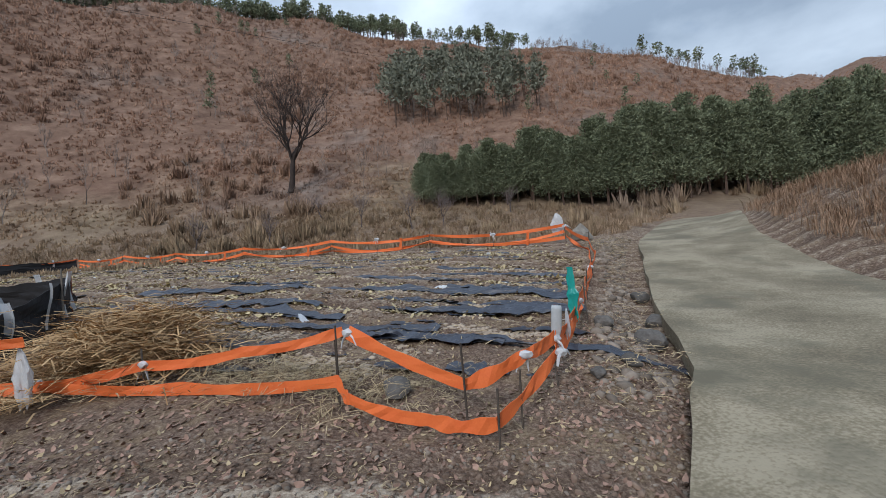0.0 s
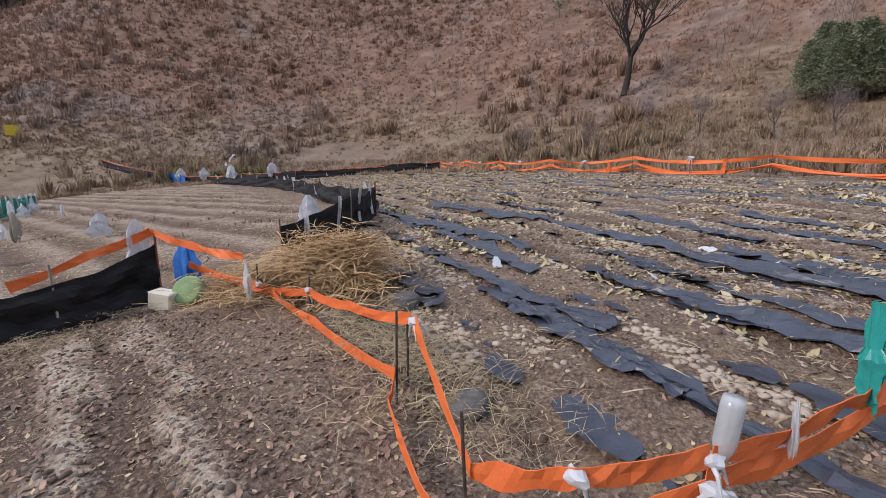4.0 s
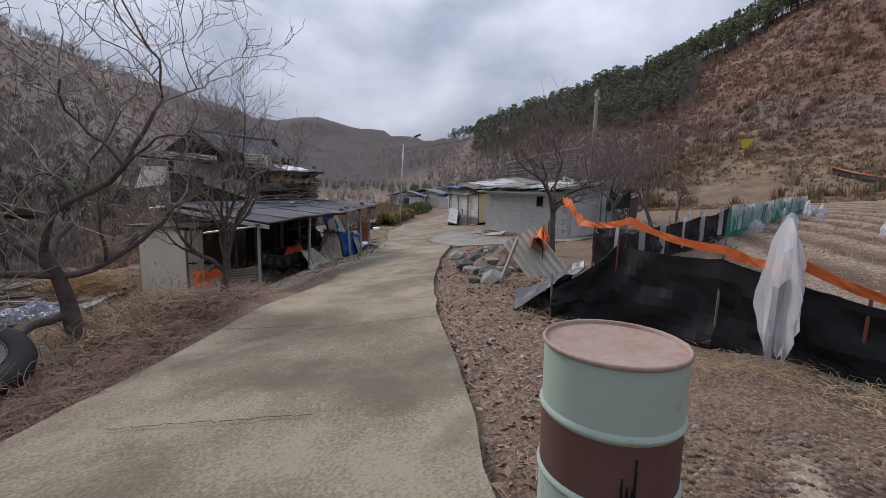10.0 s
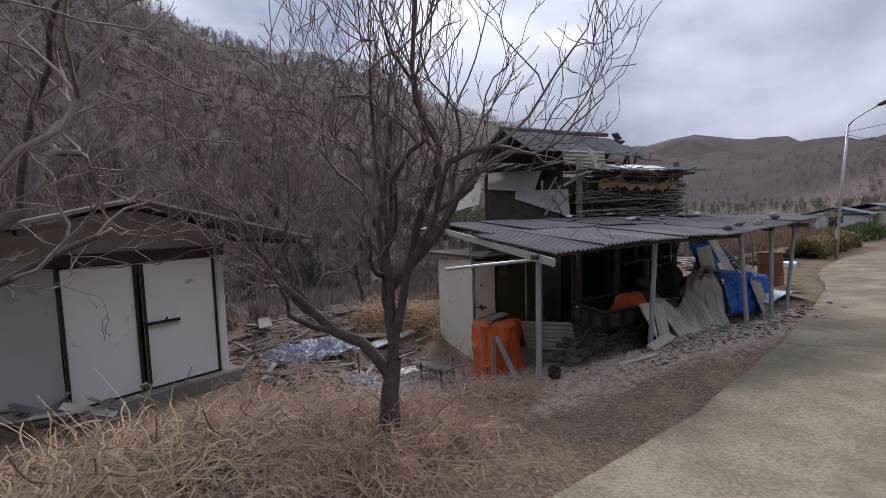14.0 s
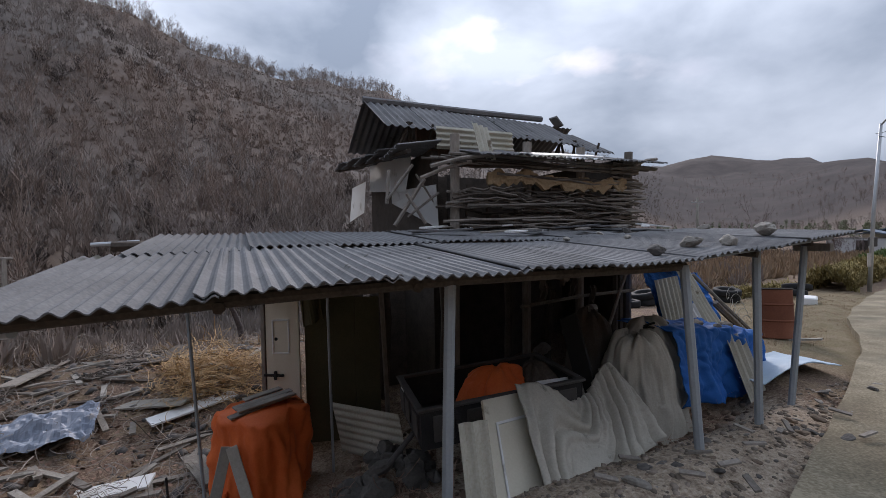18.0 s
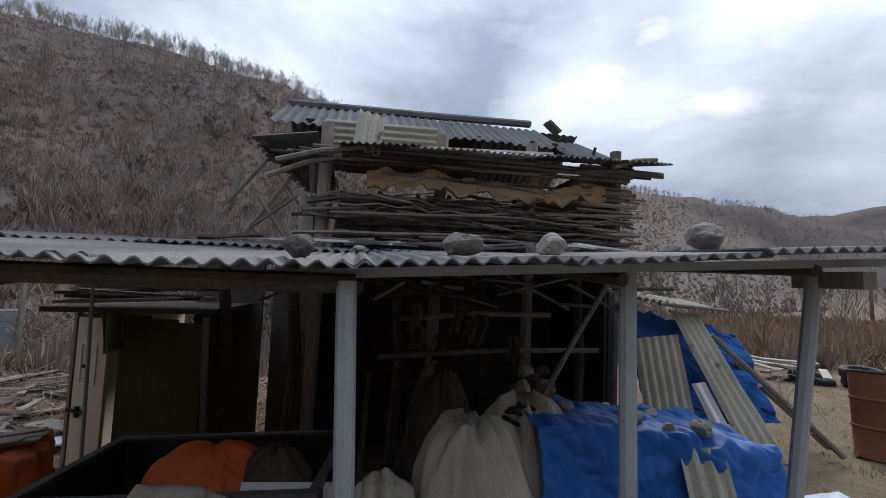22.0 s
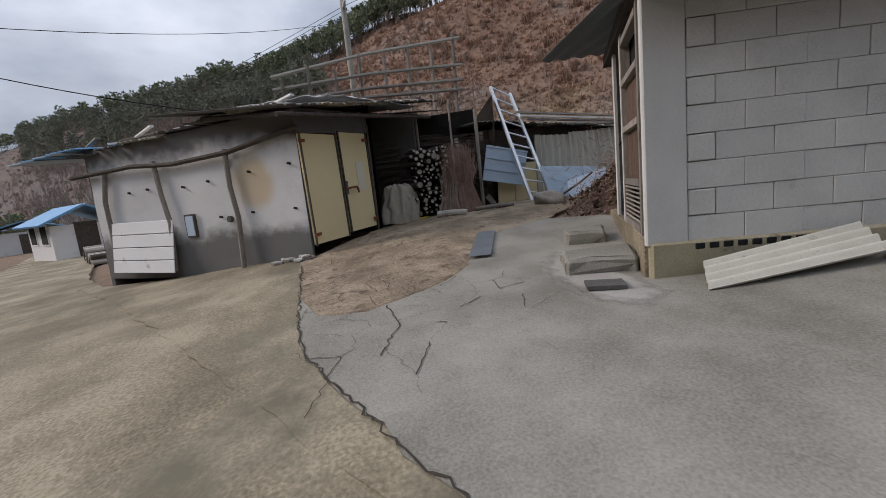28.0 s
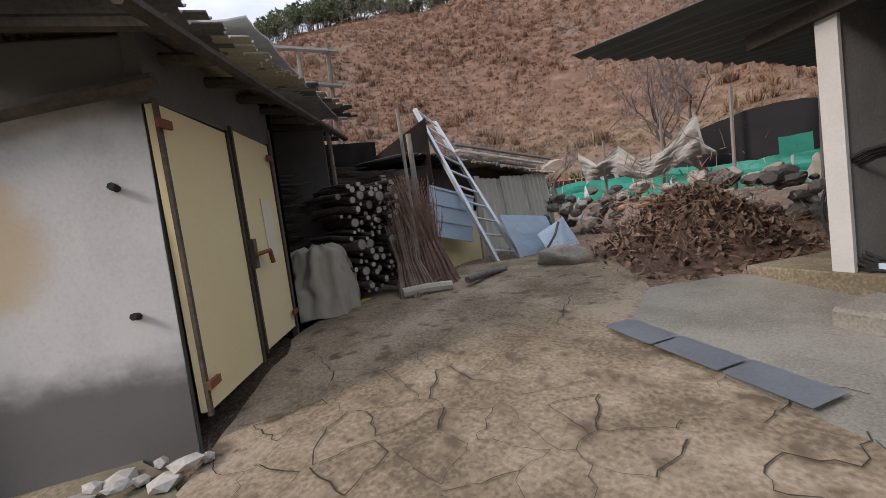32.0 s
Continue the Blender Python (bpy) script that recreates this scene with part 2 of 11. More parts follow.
TARP_GREY = shade("grey_canvas", [(0.36, 0.335, 0.28), (0.56, 0.525, 0.45)], 2, 60, 0.95, 0.4, spread=0.5, spot=(0.12, 0.115, 0.1), spot_scale=2.5)
NET_BLACK = shade("black_shade_net", [(0.008, 0.008, 0.009), (0.024, 0.024, 0.027)], 3, 120, 0.75, 0.5, spread=0.6, spec=0.25)
FILM_BLACK = shade("black_mulch_film", [(0.018, 0.021, 0.03), (0.055, 0.064, 0.09)], 5, 60, 0.38, 0.5, spread=0.5, spec=0.5)
FILM_CLEAR = shade("white_plastic_film", [(0.5, 0.52, 0.55), (0.66, 0.68, 0.7)], 6, 60, 0.35, 0.5, spread=0.5, spec=0.5, alpha=0.8)
NET_GREEN = shade("green_net", [(0.01, 0.17, 0.13), (0.02, 0.28, 0.21)], 5, 90, 0.6, 0.3)
TYRE = shade("tyre_rubber", [(0.012, 0.012, 0.013), (0.03, 0.03, 0.031)], 6, 60, 0.75, 0.4)
WHEEL = shade("dirty_rim", [(0.24, 0.19, 0.16), (0.36, 0.3, 0.27)], 6, 60, 0.6, 0.3, metal=0.4)
STONE = shade("field_stone", [(0.16, 0.145, 0.125), (0.27, 0.25, 0.22), (0.37, 0.35, 0.31)], 5, 40, 0.95, 0.6, spread=0.5, vary=0.22, depth=0.02)
TWIG_PALE = shade("pale_twigs", [(0.16, 0.13, 0.11), (0.3, 0.26, 0.225)], 5, 60, 0.95, 0.2, vary=0.3, island=True)
STONE_BROWN = shade("brown_stone", [(0.12, 0.085, 0.06), (0.24, 0.185, 0.14)], 5, 40, 0.95, 0.6, spread=0.5, vary=0.25, depth=0.02)
STONE_DARK = shade("dark_stone", [(0.07, 0.065, 0.06), (0.15, 0.14, 0.13)], 5, 40, 0.95, 0.6, spread=0.5, vary=0.25, depth=0.02)
CLAY = shade("mud_plaster", [(0.253, 0.172, 0.0978), (0.391, 0.282, 0.167)], 3, 50, 0.95, 0.5, spread=0.5)
BARK = shade("grey_bark", [(0.045, 0.036, 0.034), (0.1, 0.08, 0.076), (0.17, 0.15, 0.145)], 9, 60, 0.95, 0.8, spread=0.5, depth=0.02)
BARK_BLACK = shade("blackish_bark", [(0.028, 0.021, 0.018), (0.06, 0.046, 0.04)], 2, 20, 0.95, 0.4)
TWIG = shade("pale_twigs", [(0.13, 0.1, 0.097), (0.23, 0.19, 0.18)], 6, 60, 0.9, 0.3)
STRAW = shade("dry_straw", [(0.3, 0.22, 0.12), (0.46, 0.37, 0.235)], 5, 60, 0.95, 0.2, vary=0.25, island=True)
STRAW_GOLD = shade("golden_straw", [(0.36, 0.22, 0.1), (0.54, 0.37, 0.2)], 5, 60, 0.95, 0.2, vary=0.25, island=True)
LITTER = shade("dead_leaves", [(0.19, 0.115, 0.085), (0.35, 0.23, 0.175)], 5, 60, 0.95, 0.2, vary=0.35, island=True)
SHRUB_TAN = shade("tan_grass", [(0.23, 0.155, 0.1), (0.34, 0.245, 0.16)], 0.03, 2, 0.95, 0, vary=0.25, island=True)
NEEDLES = shade("pine_needles", [(0.115, 0.135, 0.08), (0.21, 0.235, 0.145)], 0.3, 8, 0.9, 0, vary=0.42, island=True)
HEDGE = shade("dry_hedge", [(0.16, 0.13, 0.05), (0.34, 0.27, 0.115)], 2, 20, 0.95, 0, vary=0.4, island=True)
SACK = shade("woven_sack", [(0.27, 0.25, 0.2), (0.38, 0.35, 0.29)], 5, 120, 0.9, 0.5, spread=0.5)
# flat black painted in for unlit depth in holes and windows; also drip marks
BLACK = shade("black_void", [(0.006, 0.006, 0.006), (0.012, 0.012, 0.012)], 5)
YELLOW = shade("yellow_plastic", [(0.6, 0.42, 0.03), (0.7, 0.52, 0.06)], 5)
GREENERY = shade("green_leaves", [(0.05, 0.09, 0.02), (0.12, 0.17, 0.05)], 5, 40, 0.8, 0, vary=0.3, island=True)
GLASS_GREY = shade("plastic_bottle", [(0.5, 0.53, 0.55), (0.6, 0.63, 0.65)], 8, 30, 0.15, 0.3, spec=0.6, alpha=0.6)
WIRE = shade("black_wire", [(0.02, 0.02, 0.02), (0.03, 0.03, 0.03)], 5)


def hill_colour(n, l, kind, litter=1.0):
    """What grows on the hills, by place: russet scrub over tan grass in the north, mauve-grey woods in the south."""
    co, sep = n.new("ShaderNodeTexCoord"), n.new("ShaderNodeSeparateXYZ")
    l.new(co.outputs["Object"], sep.inputs["Vector"])

    def tex(scale, detail, rough_=0.6):
        t = n.new("ShaderNodeTexNoise")
        t.inputs["Scale"].default_value, t.inputs["Detail"].default_value, t.inputs["Roughness"].default_value = scale, detail, rough_
        l.new(co.outputs["Object"], t.inputs["Vector"])
        return t.outputs["Fac"]

    def ramp(src, *stops):
        r = n.new("ShaderNodeValToRGB")
        while len(r.color_ramp.elements) < len(stops):
            r.color_ramp.elements.new(0.5)
        for e, (p, c) in zip(r.color_ramp.elements, stops):
            e.position, e.color = p, (*c, 1)
        l.new(src, r.inputs["Fac"])
        return r.outputs["Color"]

    def mix(f, a, c):
        k = n.new("ShaderNodeMixRGB")
        l.new(f, k.inputs["Fac"])
        l.new(a, k.inputs["Color1"])
        l.new(c, k.inputs["Color2"])
        return k.outputs["Color"]

    bush = tex(0.42, 6, 0.68)
    if kind == "woods":
        a = ramp(bush, (0.3, (0.112, 0.094, 0.083)), (0.5, (0.146, 0.124, 0.11)), (0.7, (0.188, 0.162, 0.146)))
        b = ramp(bush, (0.3, (0.115, 0.086, 0.071)), (0.5, (0.152, 0.116, 0.096)), (0.7, (0.198, 0.154, 0.13)))
        return mix(ramp(tex(0.035, 5), (0.42, (0, 0, 0)), (0.6, (1, 1, 1))), a, b)
    red = ramp(bush, (0.3, (0.115, 0.066, 0.046)), (0.48, (0.195, 0.118, 0.082)), (0.62, (0.26, 0.165, 0.117)), (0.72, (0.32, 0.215, 0.155)))
    tan = ramp(bush, (0.33, (0.1, 0.07, 0.045)), (0.48, (0.205, 0.15, 0.097)), (0.62, (0.31, 0.24, 0.16)))
    grey = ramp(bush, (0.35, (0.12, 0.098, 0.084)), (0.65, (0.27, 0.225, 0.195)))
    high, wob = n.new("ShaderNodeMath"), n.new("ShaderNodeMapRange")
    high.operation = "MULTIPLY_ADD"
    high.inputs[1].default_value = 34.0
    l.new(tex(0.06, 5), high.inputs[0])
    l.new(sep.outputs["Z"], high.inputs[2])
    wob.inputs["From Min"].default_value, wob.inputs["From Max"].default_value = 20.0, 32.0
    l.new(high.outputs[0], wob.inputs["Value"])
    out = mix(wob.outputs["Result"], tan, red)
    out = mix(ramp(tex(0.03, 6, 0.65), (0.54, (0, 0, 0)), (0.66, (0.75, 0.75, 0.75))), out, grey)
    tone = n.new("ShaderNodeHueSaturation")
    tone.inputs["Value"].default_value = litter
    l.new(out, tone.inputs["Color"])
    return tone.outputs["Color"]


def scrub_material(name, kind, vary, gain=1.0):
    """Twigs and dead leaves in the colours of the slope they stand on."""
    m = bpy.data.materials.new(name)
    m.use_nodes = True
    n, l = m.node_tree.nodes, m.node_tree.links
    geo, mr, hsv = n.new("ShaderNodeNewGeometry"), n.new("ShaderNodeMapRange"), n.new("ShaderNodeHueSaturation")
    mr.inputs["To Min"].default_value, mr.inputs["To Max"].default_value = gain * (1 - vary), gain * (1 + vary)
    l.new(geo.outputs["Random Per Island"], mr.inputs["Value"])
    l.new(mr.outputs["Result"], hsv.inputs["Value"])
    l.new(hill_colour(n, l, kind), hsv.inputs["Color"])
    b = n["Principled BSDF"]
    l.new(hsv.outputs["Color"], b.inputs["Base Color"])
    b.inputs["Roughness"].default_value, b.inputs["Specular IOR Level"].default_value = 0.95, 0.1
    return m


SCRUB_NORTH = scrub_material("russet_scrub", "north", 0.12, 1.45)
BUSH_NORTH = scrub_material("rusty_bush", "north", 0.2, 1.12)
SCRUB_WOODS = scrub_material("wood_brush", "woods", 0.15, 1.55)


def graded_wall(spot):
    """White plaster, darker towards the ground and towards the eaves, with one ochre damp stain."""
    m = shade("graded_plaster_wall", [(0.48, 0.475, 0.465), (0.6, 0.6, 0.595), (0.66, 0.655, 0.64)], 1.2, 50, 0.9, 0.25, spread=0.5)
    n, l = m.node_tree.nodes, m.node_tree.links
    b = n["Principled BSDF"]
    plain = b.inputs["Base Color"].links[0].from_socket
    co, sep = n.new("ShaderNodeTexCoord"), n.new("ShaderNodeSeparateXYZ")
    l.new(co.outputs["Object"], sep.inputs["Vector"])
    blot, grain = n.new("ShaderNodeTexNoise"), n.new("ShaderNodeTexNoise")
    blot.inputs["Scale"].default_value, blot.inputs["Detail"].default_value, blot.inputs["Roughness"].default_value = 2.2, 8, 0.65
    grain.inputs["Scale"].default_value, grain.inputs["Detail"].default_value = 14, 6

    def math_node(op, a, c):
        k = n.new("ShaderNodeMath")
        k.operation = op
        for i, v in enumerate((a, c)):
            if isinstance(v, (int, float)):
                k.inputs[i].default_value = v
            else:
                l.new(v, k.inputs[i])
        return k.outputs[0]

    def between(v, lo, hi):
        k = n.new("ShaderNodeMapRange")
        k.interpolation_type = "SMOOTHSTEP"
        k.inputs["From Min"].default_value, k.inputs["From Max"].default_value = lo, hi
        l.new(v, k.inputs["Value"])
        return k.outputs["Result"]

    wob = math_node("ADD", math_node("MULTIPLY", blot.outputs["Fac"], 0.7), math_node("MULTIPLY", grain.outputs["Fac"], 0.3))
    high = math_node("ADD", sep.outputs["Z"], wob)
    edge_dark = math_node("MAXIMUM", between(math_node("MULTIPLY", high, -1.0), -0.42, -0.1), between(high, 1.42, 1.78))
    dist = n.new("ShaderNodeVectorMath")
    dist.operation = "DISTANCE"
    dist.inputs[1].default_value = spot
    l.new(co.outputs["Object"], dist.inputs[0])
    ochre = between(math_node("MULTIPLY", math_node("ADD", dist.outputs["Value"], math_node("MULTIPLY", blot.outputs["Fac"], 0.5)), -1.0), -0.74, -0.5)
    for fac, c in ((math_node("MULTIPLY", ochre, 0.75), (0.5, 0.38, 0.22, 1)), (math_node("MULTIPLY", edge_dark, 0.88), (0.085, 0.08, 0.075, 1))):
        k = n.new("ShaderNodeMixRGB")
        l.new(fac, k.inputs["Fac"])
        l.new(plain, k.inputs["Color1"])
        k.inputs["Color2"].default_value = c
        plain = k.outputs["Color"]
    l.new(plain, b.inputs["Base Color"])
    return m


# ---- small tools ----
def part(name, bm, material, parent=None, label="", smooth=False):
    """Links a bmesh as one mesh object, under a thing or a part if given."""
    me = bpy.data.meshes.new(name)
    bm.to_mesh(me)
    bm.free()
    return hang(name, me, material, parent, label, smooth)


def hang(name, me, material, parent=None, label="", smooth=False):
    if not me.materials:
        me.materials.append(material)
    if smooth:
        me.polygons.foreach_set("use_smooth", [True] * len(me.polygons))
    ob = new(name, me)
    if parent is not None:
        ob.parent = parent
    if label:
        tagged(ob, label)
    return ob


def thing(name, m, label, category, group="", kind=""):
    ob = new(name)
    ob.empty_display_size = 0.1
    ob.matrix_world = m
    return tagged(ob, label, category, group, kind)


def box(bm, x0, x1, y0, y1, z0, z1, m=None, bevel=0.0):
    g = bmesh.ops.create_cube(bm, size=1)["verts"]
    mm = Matrix.Translation(((x0 + x1) / 2, (y0 + y1) / 2, (z0 + z1) / 2)) @ Matrix.Diagonal((abs(x1 - x0), abs(y1 - y0), abs(z1 - z0), 1))
    bmesh.ops.transform(bm, matrix=(m @ mm) if m else mm, verts=g)
    if bevel:
        es = list({e for v in g for e in v.link_edges})
        bmesh.ops.bevel(bm, geom=es, offset=bevel, segments=1, affect="EDGES")
    return bm


def boxed(*a, **k):
    return box(bmesh.new(), *a, **k)


def tube(bm, pts, radii, seg=6, cap=True):
    """A round rod through the points, with one radius or one for each."""
    pts = [Vector(p) for p in pts]
    if not hasattr(radii, "__len__"):
        radii = [radii] * len(pts)
    rings, side = [], None
    for i, p in enumerate(pts):
        d = (pts[min(i + 1, len(pts) - 1)] - pts[max(i - 1, 0)]).normalized()
        if side is None:
            side = d.orthogonal().normalized()
        side = (side - d * side.dot(d)).normalized()
        up = d.cross(side)
        rings.append([bm.verts.new(p + (side * math.cos(6.2832 * k / seg) + up * math.sin(6.2832 * k / seg)) * radii[i]) for k in range(seg)])
    for a, b in zip(rings, rings[1:]):
        for k in range(seg):
            bm.faces.new((a[k], a[(k + 1) % seg], b[(k + 1) % seg], b[k]))
    if cap and seg > 2:
        bm.faces.new(list(reversed(rings[0])))
        bm.faces.new(rings[-1])
    return bm


def rod(pts, radii, seg=6):
    return tube(bmesh.new(), pts, radii, seg)


def lathe(bm, profile, seg=32, m=None):
    """Turns a profile of (radius, height) round the z axis."""
    rings = []
    for r, z in profile:
        rings.append([bm.verts.new((m @ Vector((r * math.cos(6.28318 * k / seg), r * math.sin(6.28318 * k / seg), z))) if m else (r * math.cos(6.28318 * k / seg), r * math.sin(6.28318 * k / seg), z)) for k in range(seg)])
    for a, b in zip(rings, rings[1:]):
        for k in range(seg):
            bm.faces.new((a[k], a[(k + 1) % seg], b[(k + 1) % seg], b[k]))
    return bm


def wavy(w, l, pitch=0.076, amp=0.012, thick=0.007, sag=0.0, jag=0.0, seed=0, step=6):
    """A corrugated sheet, w across the waves (x) and l along them (y), from the origin, with thickness."""
    rnd = random.Random(seed)
    nx, ny = max(4, int(w / pitch * step)), max(2, int(l / 0.4))
    bm, top, low = bmesh.new(), [], []
    lo = [rnd.uniform(0, jag) if jag else 0 for _ in range(nx // step + 2)]
    for j in range(ny + 1):
        a, b = [], []
        for i in range(nx + 1):
            x, v = w * i / nx, j / ny
            y0 = lo[i // step] if jag else 0
            y = y0 + (l - y0) * v
            z = amp * math.cos(6.28318 * x / pitch) - sag * math.sin(math.pi * x / w) * 0.6 + 0.006 * noise.noise((x * 2 + seed, y * 2, seed))
            a.append(bm.verts.new((x, y, z)))
            b.append(bm.verts.new((x, y, z - thick)))
        top.append(a)
        low.append(b)
    for j in range(ny):
        for i in range(nx):
            bm.faces.new((top[j][i], top[j][i + 1], top[j + 1][i + 1], top[j + 1][i]))
            bm.faces.new((low[j][i], low[j + 1][i], low[j + 1][i + 1], low[j][i + 1]))
    for i in range(nx):
        bm.faces.new((top[0][i + 1], top[0][i], low[0][i], low[0][i + 1]))
        bm.faces.new((top[ny][i], top[ny][i + 1], low[ny][i + 1], low[ny][i]))
    for j in range(ny):
        bm.faces.new((top[j][0], top[j + 1][0], low[j + 1][0], low[j][0]))
        bm.faces.new((top[j + 1][nx], top[j][nx], low[j][nx], low[j + 1][nx]))
    return bm


def cloth(fn, nu, nv, thick=0.012):
    """A hanging or draped sheet: fn(u, v) gives a place; with thickness along the normals."""
    bm = bmesh.new()
    g = [[bm.verts.new(fn(i / nu, j / nv)) for i in range(nu + 1)] for j in range(nv + 1)]
    for j in range(nv):
        for i in range(nu):
            bm.faces.new((g[j][i], g[j][i + 1], g[j + 1][i + 1], g[j + 1][i]))
    bm.normal_update()
    if thick:
        back = [[bm.verts.new(v.co - v.normal * thick) for v in row] for row in g]
        for j in range(nv):
            for i in range(nu):
                bm.faces.new((back[j][i], back[j + 1][i], back[j + 1][i + 1], back[j][i + 1]))
        for j in range(nv):
            for i in (0, nu):
                q = (g[j][i], g[j + 1][i], back[j + 1][i], back[j][i])
                bm.faces.new(q if i == 0 else q[::-1])
        for i in range(nu):
            for j in (0, nv):
                q = (g[j][i + 1], g[j][i], back[j][i], back[j][i + 1])
                bm.faces.new(q if j == 0 else q[::-1])
    return bm


def fbm(x, y, z=0.0, o=4):
    return noise.fractal(Vector((x, y, z)), 1.0, 2.0, o)


def ribbon(name, pts, width, material, parent=None, label="", twist=0.6, seed=0, droop=0.0, n=10, flat=0.0):
    """A crumpled band of plastic through the points."""
    rnd = random.Random(seed)
    ph = rnd.uniform(0, 9)
    pts = [Vector(p) for p in pts]
    dense = []
    for a, b in zip(pts, pts[1:]):
        for k in range(n):
            f = k / n
            p = a.lerp(b, f)
            p.z -= droop * 4 * f * (1 - f)
            dense.append(p)
    dense.append(pts[-1])
    bm, prev = bmesh.new(), None
    for i, p in enumerate(dense):
        d = (dense[min(i + 1, len(dense) - 1)] - dense[max(i - 1, 0)]).normalized()
        side = d.cross(Vector((0, 0, 1))).normalized()
        up = side.cross(d)
        ang = flat + twist * noise.noise((i * 0.23 + ph, seed, 0))
        w = width * (0.78 + 0.4 * noise.noise((i * 0.37, ph, seed + 5)))
        ax = up * math.cos(ang) + side * math.sin(ang)
        fold = side * 0.02 * noise.noise((i * 0.9, ph + 3, 0))
        row = [bm.verts.new(p - ax * w / 2), bm.verts.new(p + fold), bm.verts.new(p + ax * w / 2)]
        if prev:
            for k in (0, 1):
                bm.faces.new((prev[k], prev[k + 1], row[k + 1], row[k]))
        prev = row
    bm.normal_update()
    bmesh.ops.solidify(bm, geom=bm.faces[:], thickness=0.004)
    return part(name, bm, material, parent, label)


# ---- the lie of the land ----
rng = np.random.default_rng(7)
LATTICE = rng.random((256, 256))


def vnoise(x, y):
    xi, yi = np.floor(x).astype(int), np.floor(y).astype(int)
    fx, fy = x - xi, y - yi
    fx, fy = fx * fx * (3 - 2 * fx), fy * fy * (3 - 2 * fy)
    a, b = LATTICE[xi & 255, yi & 255], LATTICE[(xi + 1) & 255, yi & 255]
    c, d = LATTICE[xi & 255, (yi + 1) & 255], LATTICE[(xi + 1) & 255, (yi + 1) & 255]
    return (a * (1 - fx) + b * fx) * (1 - fy) + (c * (1 - fx) + d * fx) * fy - 0.5


def rough(x, y, o=4):
    s, a, z = 1.0, 1.0, 0.0
    for k in range(o):
        z = z + a * vnoise(x * s + 17.3 * k, y * s + 5.1 * k)
        s, a = s * 2.1, a * 0.5
    return z


VALLEY_Y = [-60, -40, -22, -15, -10, -5, -1.6, 4.4, 8, 15, 26, 60]
VALLEY_Z = [-2.6, -2.2, -1.5, -1.1, -0.8, -0.28, 0, 0.75, 1.15, 1.7, 2.5, 4.5]
# bearing, ridge distance, ridge height, distance of the foot, round the middle of the hamlet
RIDGES = [(47, 511, 121, 60), (53, 231, 55, 42), (63, 200, 71, 40), (73, 189, 79, 36), (93, 182, 84, 33), (114, 173, 85, 36), (133, 170, 76, 40),
          (161, 165, 63, 44), (172, 168, 57, 44), (189, 192, 44, 46), (200, 221, 44, 55), (209, 320, 43, 75), (216, 620, 68, 120), (223, 900, 118, 190),
          (229, 960, 139, 200), (234, 800, 107, 150), (239, 458, 77, 90), (247, 346, 63, 60), (254, 265, 57, 42), (269, 193, 64, 27), (298, 152, 67, 24), (326, 149, 65, 24)]
EAST = [(350, 160, 50, 28), (20, 210, 52, 32)]
TABLE = np.array(sorted(RIDGES + EAST), float)
TABLE = np.vstack([TABLE[-1] - (360, 0, 0, 0), TABLE, TABLE[0] + (360, 0, 0, 0)])
CENTRE = (-8.0, -6.0)


def base(x, y):
    """The valley floor, with no clods."""
    z = np.interp(y, VALLEY_Y, VALLEY_Z)
    z = z + 0.38 * np.exp(-((x + 24.5) ** 2 + (y + 10.5) ** 2) / 18) - 0.75 * np.exp(-((x + 2.5) ** 2 + (y + 14.0) ** 2) / 24)
    z = z + 0.36 * np.exp(-((x + 4.6) ** 2 + (y + 8.6) ** 2) / 2.2)
    z = z - 0.28 * np.exp(-(((y - 8) / 3.2) ** 2)) * np.clip((x + 3) / 5, 0, 1)
    # the sunken floor of the lean-to, and the low corner of the upper field
    hx, hy = -0.953 * (x + 7.44) - 0.303 * (y + 10.52), 0.303 * (x + 7.44) - 0.953 * (y + 10.52)
    ease = lambda a: np.clip(a, 0, 1) ** 2 * (3 - 2 * np.clip(a, 0, 1))
    z = z - 0.48 * ease((hy + 0.25) / 1.1) * ease((hx + 2.5) / 2.5) * ease((7.0 - hx) / 1.4) * (1 - ease((hy - 5) / 3)) - 0.4 * np.exp(-(((hx - 0.9) / 1.7) ** 2 + ((hy - 3.6) / 1.9) ** 2))
    # the wet yard falling towards the stream
    z = z - 1.6 * ease((-y - 17) / 8) * ease((x + 10) / 3) * (1 - ease((-y - 31) / 14)) * (1 - ease((x - 3) / 8))
    z = z - 0.17 * np.exp(-(((x - 0.1) ** 2) / 1.6 + ((y - 4.0) ** 2) / 0.9))
    # the grassy bank inside the road's bend
    z = z + 2.0 * np.exp(-(((x - 12.8) ** 2) / 11 + ((y - 11.0) ** 2) / 45))
    return z


def terrain(x, y):
    dx, dy = x - CENTRE[0], y - CENTRE[1]
    r, az = np.hypot(dx, dy), np.degrees(np.arctan2(dy, dx)) % 360
    rr, rz, rf = (np.interp(az, TABLE[:, 0], TABLE[:, k]) for k in (1, 2, 3))
    u = np.clip((r - rf) / (rr - rf), 0, 1)
    up = rz * (0.35 * u + 0.65 * (3 * u**2 - 2 * u**3)) * (1 + 0.16 * rough(x / 38, y / 38)) + u * 0.0
    up = up - np.clip(r - rr, 0, None) * 0.22
    flat = np.clip(np.where(r > rr, 1, u) * 3, 0, 1)
    return base(np.clip(x, -90, 60), np.clip(y, -60, 60)) + up + flat * 1.3 * rough(x / 9, y / 9)


def ground_z(x, y):
    return float(terrain(np.array(float(x)), np.array(float(y))))


